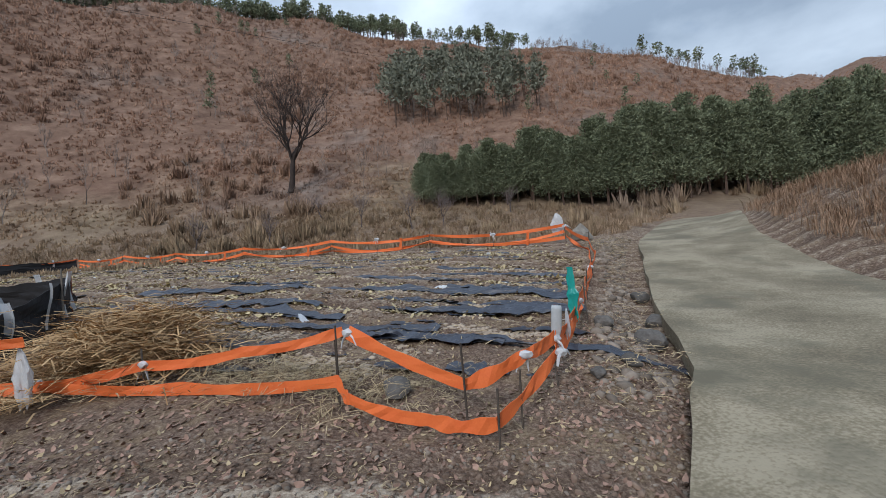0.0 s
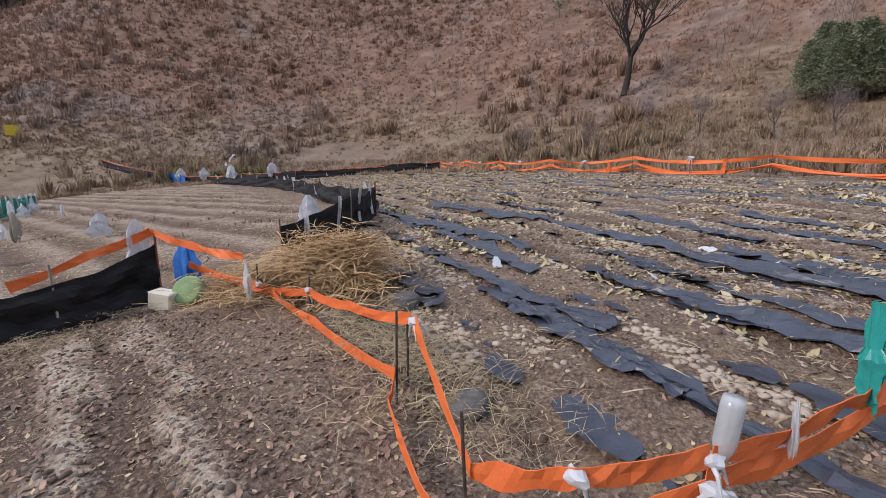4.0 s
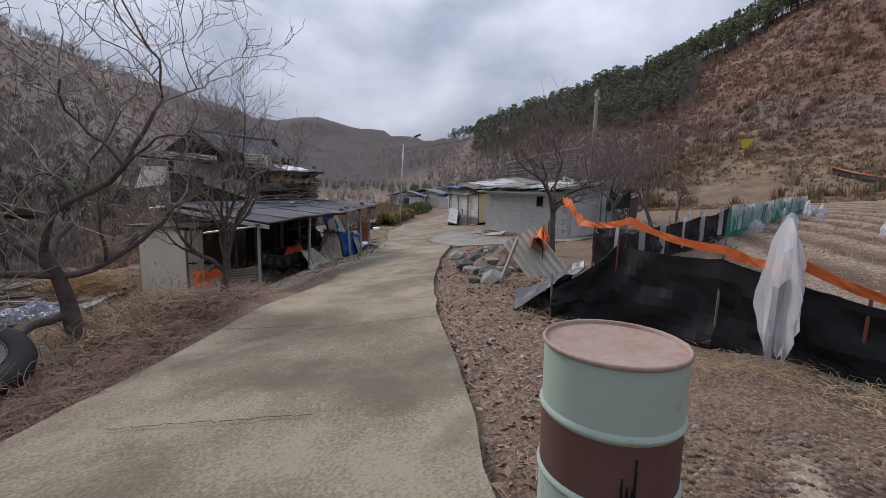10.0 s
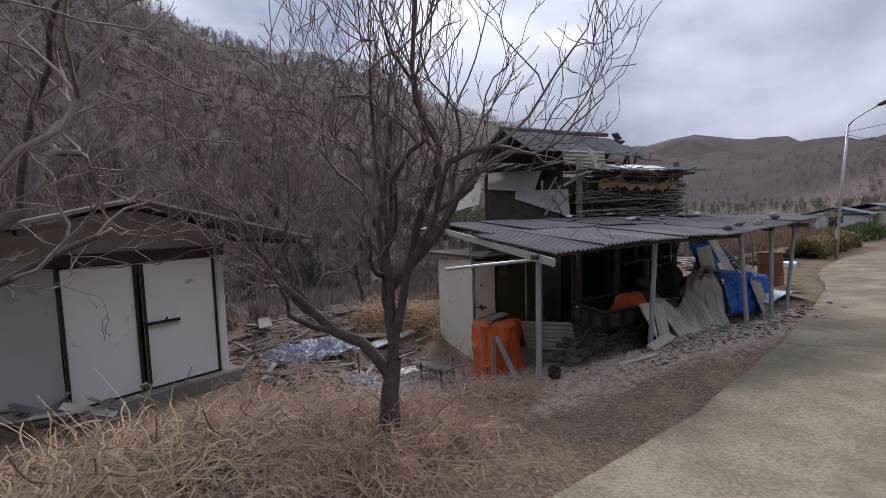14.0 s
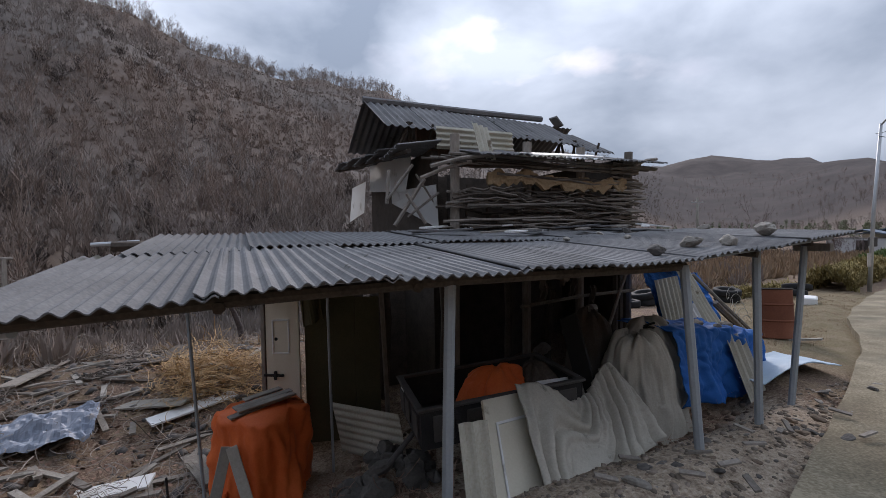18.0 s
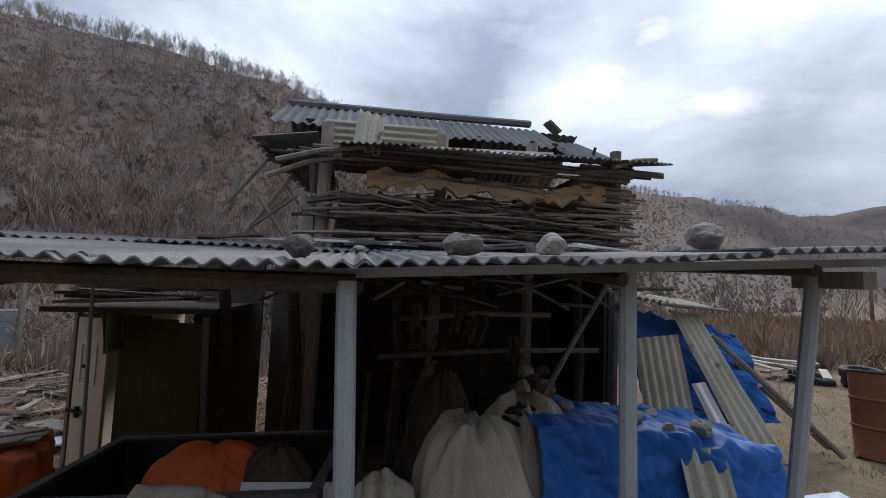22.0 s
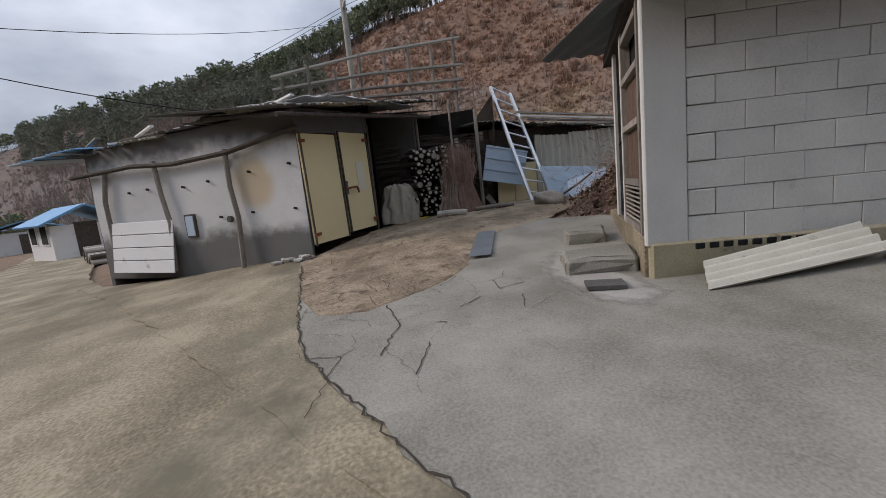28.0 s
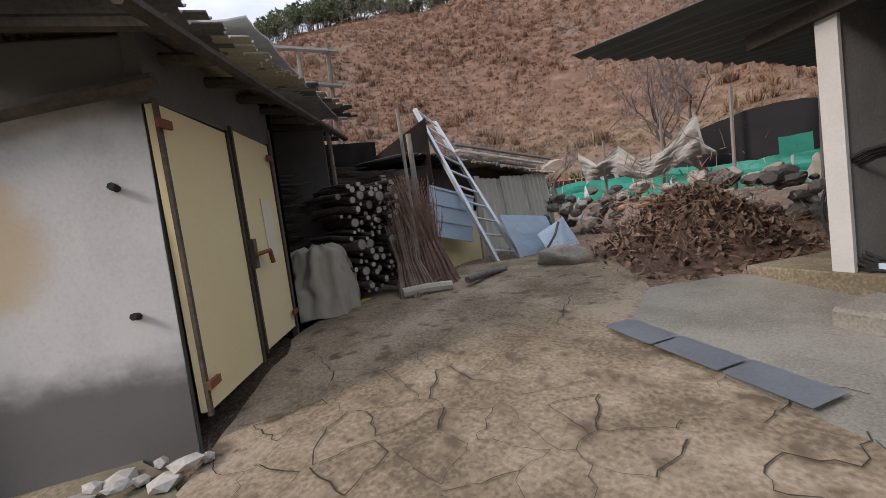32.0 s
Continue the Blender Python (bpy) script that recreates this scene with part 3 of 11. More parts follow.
# the road's middle line
ROAD = [(48, 44), (34, 40.5), (25, 36.5), (19, 31), (13.4, 24.9), (8.4, 16.4), (6.5, 13.1), (5.46, 10.66), (3.85, 6.4), (3.2, 4.05), (2.36, 2.42), (0.8, -0.1), (-1.1, -2.75), (-3.36, -4.42), (-6.82, -6.62), (-9.18, -7.98), (-11.48, -9.33),
        (-17.55, -12.86), (-21.4, -15.8), (-28, -19.8), (-34.5, -22.6), (-46, -27.5), (-62, -35)]


def smooth_line(pts, step=0.5):
    pts = [Vector((*p[:2], 0)) for p in pts]
    out = []
    for i in range(len(pts) - 1):
        p0, p1, p2, p3 = pts[max(i - 1, 0)], pts[i], pts[i + 1], pts[min(i + 2, len(pts) - 1)]
        k = max(2, int((p2 - p1).length / step))
        for j in range(k):
            t = j / k
            out.append(0.5 * ((2 * p1) + (p2 - p0) * t + (2 * p0 - 5 * p1 + 4 * p2 - p3) * t * t + (3 * p1 - p0 - 3 * p2 + p3) * t**3))
    return out + [pts[-1]]


ROAD_LINE = smooth_line(ROAD)
ROAD_XY = np.array([(p.x, p.y) for p in ROAD_LINE])
ROAD_HALF = 1.72


def narrow(x, y):
    """How much less than the usual half width the road has on its way past the lean-to."""
    return np.where(y < -3, np.interp(x, [-19, -15.5, -11.5, -9, -6.6, -3.6, -1.8], [0, 0.24, 0.48, 0.5, 0.42, 0.12, 0]), 0)


def road_gap(x, y):
    """Distance from the road's middle line."""
    d = np.full(np.shape(x), 1e9)
    near = (x > -66) & (x < 64) & (y > -40) & (y < 36)
    xs, ys = x[near], y[near]
    best = np.full(xs.shape, 1e9)
    for (ax, ay), (bx, by) in zip(ROAD_XY, ROAD_XY[1:]):
        ux, uy = bx - ax, by - ay
        t = np.clip(((xs - ax) * ux + (ys - ay) * uy) / (ux * ux + uy * uy), 0, 1)
        best = np.minimum(best, np.hypot(xs - ax - t * ux, ys - ay - t * uy))
    d[near] = best + narrow(xs, ys)
    return d


def axis(lo, hi, step, far):
    a = list(np.arange(lo, hi, step))
    s, left, right = step, [lo], [a[-1]]
    while left[-1] > -far:
        s *= 1.08
        left.append(left[-1] - s)
        right.append(right[-1] + s)
    return np.array(left[:0:-1] + a + right[1:])


def furrows(x, y):
    """How far a place lies on the pale ridges of the small bed by the road."""
    inside = np.clip((x + 4.3) / 0.4, 0, 1) * np.clip((1.0 - x) / 0.8, 0, 1) * np.clip((y + 1.3) / 0.4, 0, 1) * np.clip((3.9 - y) / 0.4, 0, 1)
    return inside, 0.5 + 0.5 * np.cos(6.28318 * (y + 0.06 * x + 0.05 * np.sin(x * 3)) / 0.56)


def rows_field(x, y):
    """The lower field's long beds beyond the black fence, and the upper field's mulched rows."""
    s = y - 0.12 * x
    low = np.clip((-5.6 - x) / 0.5, 0, 1) * np.clip((x + 48) / 4, 0, 1) * np.clip((y + 3.0 + 0.1 * x) / 0.5, 0, 1) * np.clip((8.0 - 0.22 * (x + 6) - y) / 0.6, 0, 1)
    a = 0.34 * x + 0.94 * y
    up = np.clip((a - 4.6) / 0.3, 0, 1) * np.clip((26 - y) / 2, 0, 1) * np.clip((y - 8.3 - 0.22 * (-6.6 - x)) / 0.5 + 1.0 * (x > -6.6), 0, 1)
    return low, 0.5 + 0.5 * np.cos(6.28318 * s / 1.1), up, 0.5 + 0.5 * np.cos(6.28318 * a / 0.62)


GRID = []


def mesh_z(x, y):
    """Height of the finished ground sheet."""
    gx, gy, gz = GRID
    x, y = np.asarray(x, float), np.asarray(y, float)
    i, j = np.clip(np.searchsorted(gx, x) - 1, 0, len(gx) - 2), np.clip(np.searchsorted(gy, y) - 1, 0, len(gy) - 2)
    u, v = (x - gx[i]) / (gx[i + 1] - gx[i]), (y - gy[j]) / (gy[j + 1] - gy[j])
    return (gz[i, j] * (1 - u) + gz[i + 1, j] * u) * (1 - v) + (gz[i, j + 1] * (1 - u) + gz[i + 1, j + 1] * u) * v


def make_ground():
    X, Y = np.meshgrid(axis(-33, 9, 0.16, 2600), axis(-23, 17, 0.16, 2600), indexing="ij")
    Z = terrain(X, Y)
    gap = road_gap(X, Y)
    off = np.clip((gap - ROAD_HALF) / 0.5, 0, 1)
    r0 = np.hypot(X + 8, Y + 6)
    close = np.clip((60 - r0) / 20, 0, 1)
    fin, fr = furrows(X, Y)
    low, lr, up, ur = rows_field(X, Y)
    Z += off * close * (0.075 * rough(X * 1.3, Y * 1.3) + 0.03 * rough(X * 6, Y * 6, 2))
    Z += fin * 0.06 * (fr - 0.5) + low * 0.06 * (lr - 0.5) + up * 0.1 * (ur - 0.5)
    Z -= 0.1 * np.exp(-(((gap - 1.55) / 0.4) ** 2)) * np.clip((Y - 2.0) / 1.5, 0, 1) * close
    # yards and paving stay smooth and just below their slabs
    yard = np.clip((X + 29) / 1, 0, 1) * np.clip((-15.5 - X) / 1, 0, 1) * np.clip((Y + 17) / 1, 0, 1) * np.clip((-8.5 - Y) / 1, 0, 1)
    Z -= (1 - off) * close * 0.09 + yard * 0.05
    GRID.extend([X[:, 0].copy(), Y[0].copy(), Z.copy()])
    nx, ny = X.shape
    idx = np.arange(nx * ny).reshape(nx, ny)
    faces = np.stack([idx[:-1, :-1], idx[1:, :-1], idx[1:, 1:], idx[:-1, 1:]], -1).reshape(-1, 4)
    me = bpy.data.meshes.new("ground")
    me.vertices.add(nx * ny)
    me.vertices.foreach_set("co", np.stack([X, Y, Z], -1).ravel())
    me.loops.add(faces.size)
    me.loops.foreach_set("vertex_index", faces.ravel())
    me.polygons.add(len(faces))
    me.polygons.foreach_set("loop_start", np.arange(0, faces.size, 4))
    me.polygons.foreach_set("use_smooth", np.ones(len(faces), bool))
    me.update()
    # what grows or lies where: tilled soil, russet slope, grey woods
    az = np.degrees(np.arctan2(Y + 6, X + 8)) % 360
    rf = np.interp(az, TABLE[:, 0], TABLE[:, 3])
    hill = np.clip((r0 - rf) / 14, 0, 1)
    north = np.clip((az - 38) / 6, 0, 1) * np.clip((187 + 9 * rough(X / 14, Y / 14, 5) - az) / 5, 0, 1)
    fr = fr + 0.45 * rough(X * 2.6, Y * 2.6, 3)
    soil = np.clip(np.maximum.reduce([fin * np.clip((0.75 - fr) / 0.3, 0, 1), low * (0.75 - 0.5 * lr), up * (0.85 - 0.45 * ur)]), 0, 1)
    pale = np.clip(np.maximum.reduce([fin * np.clip((fr - 0.5) / 0.3, 0, 1), low * lr * 0.5, up * ur * 0.42]), 0, 1)
    # dry dust under the lean-to, coloured extra pale to offset the roof's shade
    hx, hy = -0.953 * (X + 7.44) - 0.303 * (Y + 10.52), 0.303 * (X + 7.44) - 0.953 * (Y + 10.52)
    pale = np.maximum(pale, 0.8 * np.clip((hx + 2.6) / 1.2, 0, 1) * np.clip((6.6 - hx) / 0.5, 0, 1) * np.clip((hy + 1.2) / 0.5, 0, 1) * np.clip((4.2 - hy) / 1.5, 0, 1))
    # distance tone: far hills are painted towards a dark haze colour
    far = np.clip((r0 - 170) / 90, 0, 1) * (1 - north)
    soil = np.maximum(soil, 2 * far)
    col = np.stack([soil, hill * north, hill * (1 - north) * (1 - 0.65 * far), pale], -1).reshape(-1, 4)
    at = me.color_attributes.new("cover", "FLOAT_COLOR", "POINT")
    at.data.foreach_set("color", col.astype(np.float32).ravel())
    # the short turf beside the lower road
    s, w = -0.862 * (X + 14.8) - 0.508 * (Y + 15.0), 0.508 * (X + 14.8) - 0.862 * (Y + 15.0)
    turf = np.clip((s + 1.5) / 1.5, 0, 1) * np.clip((14.5 - s) / 3, 0, 1) * np.clip((2.6 - np.abs(w + 0.1)) / 1.0, 0, 1)
    at = me.attributes.new("turf", "FLOAT", "POINT")
    at.data.foreach_set("value", turf.astype(np.float32).ravel())
    ob = new("ground", me)
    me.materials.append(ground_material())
    return tagged(ob, "valley floor of brown soil, gravel and dead grass rising into hills", "ground", kind="structure")


def ground_material():
    m = bpy.data.materials.new("earth")
    m.use_nodes = True
    n, l = m.node_tree.nodes, m.node_tree.links
    b = n["Principled BSDF"]
    b.inputs["Roughness"].default_value, b.inputs["Specular IOR Level"].default_value = 0.97, 0.15
    co, at = n.new("ShaderNodeTexCoord"), n.new("ShaderNodeAttribute")
    at.attribute_name = "cover"
    sep = n.new("ShaderNodeSeparateColor")
    l.new(at.outputs["Color"], sep.inputs["Color"])

    def tex(scale, detail=6, grit=0.62):
        t = n.new("ShaderNodeTexNoise")
        t.inputs["Scale"].default_value, t.inputs["Detail"].default_value, t.inputs["Roughness"].default_value = scale, detail, grit
        l.new(co.outputs["Object"], t.inputs["Vector"])
        return t.outputs["Fac"]

    def ramp(src, *stops):
        r = n.new("ShaderNodeValToRGB")
        while len(r.color_ramp.elements) < len(stops):
            r.color_ramp.elements.new(0.5)
        for e, (p, c) in zip(r.color_ramp.elements, stops):
            e.position, e.color = p, (*c, 1)
        l.new(src, r.inputs["Fac"])
        return r.outputs["Color"]

    def mix(f, a, c):
        k = n.new("ShaderNodeMixRGB")
        l.new(f, k.inputs["Fac"])
        l.new(a, k.inputs["Color1"])
        l.new(c, k.inputs["Color2"])
        return k.outputs["Color"]

    fine, mid = tex(36, 9, 0.7), tex(3.2)
    dirt = ramp(fine, (0.34, (0.075, 0.048, 0.036)), (0.5, (0.165, 0.113, 0.084)), (0.64, (0.31, 0.235, 0.18)))
    grass = ramp(fine, (0.34, (0.12, 0.083, 0.052)), (0.52, (0.23, 0.165, 0.11)), (0.66, (0.35, 0.27, 0.185)))
    out = mix(ramp(mid, (0.46, (0, 0, 0)), (0.6, (1, 1, 1))), dirt, grass)
    def gritty(src):
        """Breaks a soft border up into crumbs."""
        add, lim = n.new("ShaderNodeMath"), n.new("ShaderNodeMapRange")
        add.operation = "MULTIPLY_ADD"
        add.inputs[1].default_value = 2.2
        l.new(crumb, add.inputs[0])
        l.new(src, add.inputs[2])
        lim.inputs["From Min"].default_value, lim.inputs["From Max"].default_value = 1.32, 1.9
        l.new(add.outputs[0], lim.inputs["Value"])
        return lim.outputs["Result"]

    crumb = tex(13, 5)
    out = mix(gritty(sep.outputs["Red"]), out, ramp(fine, (0.35, (0.06, 0.038, 0.027)), (0.52, (0.13, 0.088, 0.064)), (0.66, (0.23, 0.17, 0.13))))
    out = mix(gritty(at.outputs["Alpha"]), out, ramp(fine, (0.35, (0.24, 0.185, 0.135)), (0.5, (0.4, 0.325, 0.25)), (0.66, (0.54, 0.46, 0.37))))
    lawn = n.new("ShaderNodeAttribute")
    lawn.attribute_name = "turf"
    out = mix(lawn.outputs["Fac"], out, mix(ramp(mid, (0.4, (0, 0, 0)), (0.62, (1, 1, 1))), ramp(fine, (0.34, (0.125, 0.1, 0.057)), (0.66, (0.235, 0.193, 0.118))), ramp(fine, (0.34, (0.16, 0.123, 0.078)), (0.66, (0.29, 0.235, 0.16)))))
    out = mix(sep.outputs["Green"], out, hill_colour(n, l, "north", 0.84))
    out = mix(sep.outputs["Blue"], out, hill_colour(n, l, "woods"))
    # red above 1 is the distance weight that mixes in the haze colour
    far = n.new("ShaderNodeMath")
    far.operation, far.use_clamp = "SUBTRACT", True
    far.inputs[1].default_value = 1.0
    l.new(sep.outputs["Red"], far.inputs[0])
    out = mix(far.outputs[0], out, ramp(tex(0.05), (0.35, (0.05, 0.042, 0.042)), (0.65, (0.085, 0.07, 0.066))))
    l.new(out, b.inputs["Base Color"])
    bp = n.new("ShaderNodeBump")
    bp.inputs["Strength"].default_value, bp.inputs["Distance"].default_value = 0.9, 0.028
    l.new(fine, bp.inputs["Height"])
    l.new(bp.outputs["Normal"], b.inputs["Normal"])
    return m


ground = make_ground()


def strip_slab(name, line, half, lift, material, parent, thick=0.16):
    """A slab of road along a piece of the middle line, with its kerb-like edges uneven."""
    bm, prev = bmesh.new(), None
    for i, p in enumerate(line):
        q = line[min(i + 1, len(line) - 1)] - line[max(i - 1, 0)]
        nrm = Vector((q.y, -q.x, 0)).normalized()
        row = []
        for k in range(9):
            s = -1 + 2 * k / 8
            w = half[i] + (0.06 * noise.noise((p.x * 1.2, p.y * 1.2, k)) if k in (0, 8) else 0)
            v = p + nrm * s * w
            z = float(base(v.x, v.y)) + lift if abs(p.x) < 40 else ground_z(v.x, v.y) + lift
            row.append((v.x, v.y, z + 0.012 * noise.noise((v.x, v.y, 3))))
        row = [(row[0][0], row[0][1], row[0][2] - thick)] + row + [(row[-1][0], row[-1][1], row[-1][2] - thick)]
        cur = [bm.verts.new(c) for c in row]
        if prev:
            for a in range(len(cur) - 1):
                bm.faces.new((prev[a], prev[a + 1], cur[a + 1], cur[a]))
        else:
            bm.faces.new(cur)
        prev = cur
    bm.faces.new(list(reversed(prev)))
    bmesh.ops.recalc_face_normals(bm, faces=bm.faces[:])
    return part(name, bm, material, parent)


road = tagged(new("road"), "narrow pale concrete village road with stained slabs", "road", kind="structure")
JOINTS = [0, 38, 66, 79, 93, 105, 118, 131, 146, 160, len(ROAD_LINE) - 1]
for a, b in zip(JOINTS, JOINTS[1:]):
    piece = [p.copy() for p in ROAD_LINE[a:b + 1]]
    piece[-1] = piece[-1] + (piece[-2] - piece[-1]).normalized() * 0.007
    strip_slab("slab", piece, [float(np.interp(p.y, [3.4, 6, 10], [ROAD_HALF, 1.46, 1.37]) - narrow(p.x, p.y)) for p in piece], 0.02, CONCRETE, road)


# ---- paving of the yard ----
def slab_poly(name, pts, lift, material, label, thick=0.12):
    bm = bmesh.new()
    vs = [bm.verts.new((x, y, float(base(x, y)) + lift)) for x, y in pts]
    f = bm.faces.new(vs)
    bmesh.ops.triangulate(bm, faces=[f])
    for _ in range(6):
        bmesh.ops.subdivide_edges(bm, edges=[e for e in bm.edges if e.calc_length() > 0.22], cuts=1)
        bmesh.ops.triangulate(bm, faces=bm.faces[:])
    rim = [e for e in bm.edges if e.is_boundary]
    for v in bm.verts:
        v.co.z = float(base(v.co.x, v.co.y)) + lift + 0.012 * noise.noise((v.co.x, v.co.y, 9))
        if any(e.is_boundary for e in v.link_edges):
            v.co.x += 0.07 * noise.noise((v.co.x * 3, v.co.y * 3, 1))
            v.co.y += 0.07 * noise.noise((v.co.x * 3, v.co.y * 3, 2))
    low = bmesh.ops.extrude_edge_only(bm, edges=rim)["geom"]
    for v in low:
        if isinstance(v, bmesh.types.BMVert):
            v.co.z -= thick
    bmesh.ops.recalc_face_normals(bm, faces=bm.faces[:])
    return tagged(part(name, bm, material, smooth=False), label, "pavement", kind="structure")


JOIN = [(-20.6, -13.03), (-20.35, -12.86), (-20.22, -12.62), (-20.16, -12.42), (-20.24, -12.14), (-20.32, -11.92), (-20.48, -11.62), (-20.75, -11.31), (-21.33, -10.98), (-21.9, -10.72), (-22.1, -9.6)]
slab_poly("pavement_grey", [(-14.9, -9.3), (-15.8, -11.0), (-16.8, -11.9), (-18.2, -12.5), (-19.49, -12.93), (-20.22, -13.02), (-21.07, -13.03)] + JOIN + [(-21.6, -9.0), (-20.3, -8.6), (-17.6, -4.9), (-16.2, -5.4)],
          0.035, CONCRETE_GREY, "smooth grey concrete apron by the block house")
slab_poly("pavement_tan", [(-15.4, -10.8), (-16.8, -11.9), (-18.2, -12.5), (-19.49, -12.94), (-20.22, -13.03), (-21.07, -13.04), (-22.64, -13.05), (-23.6, -13.1), (-24.9, -14.9), (-26.3, -16.6), (-27.2, -17.8), (-23.5, -15.6), (-18.5, -12.9)],
          0.028, CONCRETE, "tan worn concrete strip beside the road")
slab_poly("pavement_cracked", JOIN[::-1] + [(-22.98, -13.08), (-23.3, -12.8), (-24.4, -11.8), (-25.6, -10.6), (-25.3, -9.2), (-24.2, -8.3), (-22.8, -8.5)],
          0.032, CONCRETE_OLD, "old cracked brown concrete yard before the shed")
cement = slab_poly("pavement_patch", [(-20.55, -10.5), (-20.3, -10.15), (-19.75, -10.3), (-19.3, -10.35), (-18.95, -10.42), (-18.85, -10.75), (-19.1, -10.98), (-19.55, -11.0), (-20.1, -10.82)],
          0.041, shade("fresh_cement", [(0.24, 0.222, 0.19), (0.38, 0.365, 0.335)], 2.2, 60, 0.9, 0.3, spread=0.35, spot=(0.2, 0.19, 0.165), spot_scale=2.5, spot_at=0.52), "pale fresh cement patch beside the step", 0.004)
# the cement thins out towards its ragged rim
soft = cement.data.attributes.new("thin", "FLOAT", "POINT")
RIM = [v.co.copy() for v in cement.data.vertices if sum(v.index in e.vertices for e in cement.data.edges if (cement.data.vertices[e.vertices[0]].co - cement.data.vertices[e.vertices[1]].co).length < 0.0045)]
for v in cement.data.vertices:
    soft.data[v.index].value = min(1.0, min((v.co - q).xy.length for q in RIM) / 0.22)
nt = bpy.data.materials["fresh_cement"].node_tree
at, no, ad, lm = nt.nodes.new("ShaderNodeAttribute"), nt.nodes.new("ShaderNodeTexNoise"), nt.nodes.new("ShaderNodeMath"), nt.nodes.new("ShaderNodeMapRange")
at.attribute_name = "thin"
no.inputs["Scale"].default_value, no.inputs["Detail"].default_value = 9, 6
ad.operation = "ADD"
nt.links.new(at.outputs["Fac"], ad.inputs[0])
nt.links.new(no.outputs["Fac"], ad.inputs[1])
lm.inputs["From Min"].default_value, lm.inputs["From Max"].default_value = 0.5, 1.2
nt.links.new(ad.outputs[0], lm.inputs["Value"])
nt.links.new(lm.outputs["Result"], nt.nodes["Principled BSDF"].inputs["Alpha"])


def crack(pts, w=0.02, seed=1, lift=0.041):
    """A jagged open crack in the paving."""
    rnd = random.Random(seed)
    bm, prev = bmesh.new(), None
    dense = []
    for a, b in zip(pts, pts[1:]):
        k = max(2, int(math.dist(a, b) / 0.05))
        dense += [(a[0] + (b[0] - a[0]) * j / k + rnd.uniform(-0.019, 0.019) * (j > 0), a[1] + (b[1] - a[1]) * j / k + rnd.uniform(-0.019, 0.019) * (j > 0)) for j in range(k)]
    dense.append(pts[-1])
    for i in range(len(dense)):
        j = min(i, len(dense) - 2)
        d = Vector((dense[j + 1][0] - dense[j][0], dense[j + 1][1] - dense[j][1], 0)).normalized()
        n = Vector((-d.y, d.x, 0)) * w * rnd.uniform(0.55, 1.0)
        x, y = dense[i]
        z = float(base(x, y)) + lift + 0.012 * noise.noise((x, y, 9))
        cur = [bm.verts.new((x + n.x, y + n.y, z)), bm.verts.new((x - n.x, y - n.y, z))]
        if prev:
            bm.faces.new((prev[0], prev[1], cur[1], cur[0]))
        prev = cur
    return bm


cracks = tagged(new("crack_lines"), "dark open cracks running through the concrete", "crack", kind="structure")
CRACKS = [([(-15.4, -10.8), (-16.8, -11.9), (-18.2, -12.5), (-19.49, -12.93), (-20.22, -13.02), (-21.07, -13.03), (-22.64, -13.05)], 0.009),
          ([(-19.2, -12.48), (-19.64, -12.27), (-19.97, -12.27), (-20.15, -12.28)], 0.006), (JOIN[1:8], 0.0035),
          ([(-0.2, -2.2), (1.4, -3.6), (2.0, -4.3)], 0.007), ([(-3.9, -6.2), (-5.2, -5.0), (-5.9, -4.3)], 0.007), ([(-2.4, -4.9), (-3.2, -3.7)], 0.006)]
rc = random.Random(5)
# a net of fine cracks where the slab has broken up: the edges of irregular cells
SEEDS = [(-23.1 + 0.27 * i + rc.uniform(-0.17, 0.17), -13.15 + 0.25 * j + rc.uniform(-0.17, 0.17)) for i in range(15) for j in range(11)]
for a in SEEDS:
    cell = [(a[0] - 0.6, a[1] - 0.6), (a[0] + 0.6, a[1] - 0.6), (a[0] + 0.6, a[1] + 0.6), (a[0] - 0.6, a[1] + 0.6)]
    tag = [None] * 4
    for b in SEEDS:
        dx, dy = b[0] - a[0], b[1] - a[1]
        if b is a or dx * dx + dy * dy > 1.2:
            continue
        c = (b[0] ** 2 + b[1] ** 2 - a[0] ** 2 - a[1] ** 2) / 2
        cell2, tag2 = [], []
        for i, p in enumerate(cell):
            q = cell[(i + 1) % len(cell)]
            fp, fq = p[0] * dx + p[1] * dy - c, q[0] * dx + q[1] * dy - c
            if fp <= 0:
                cell2.append(p)
                tag2.append(tag[i])
            if (fp <= 0) != (fq <= 0):
                k = fp / (fp - fq)
                cell2.append((p[0] + k * (q[0] - p[0]), p[1] + k * (q[1] - p[1])))
                tag2.append(b if fp <= 0 else tag[i])
        cell, tag = cell2, tag2
    for i, p in enumerate(cell):
        q = cell[(i + 1) % len(cell)]
        mx, my = (p[0] + q[0]) / 2, (p[1] + q[1]) / 2
        fade = (0.9 if my < -12.2 else 0.7 if my < -11.6 else 0.35) * (1 if mx < -20.4 else 0.6)
        if tag[i] and tag[i] > a and math.dist(p, q) > 0.05 and my > -13.05 and rc.random() < fade:
            CRACKS.append(([p, q], 0.0015 + 0.0042 * rc.random() ** 1.8))
for k, (pts, w) in enumerate(CRACKS):
    part("crack", crack(pts, w, k), CRACK, cracks)


# ---- the lean-to and the tall barn behind it ----
HM = pose(-7.44, -10.52, 0, 0, 0, 197.64)


def eave_z(x):
    return float(np.interp(x, [0, 0.7, 1.9, 3.9, 4.8, 5.9, 6.5, 7.2], [0.545, 0.585, 0.615, 0.6, 0.64, 0.735, 0.775, 0.8]))


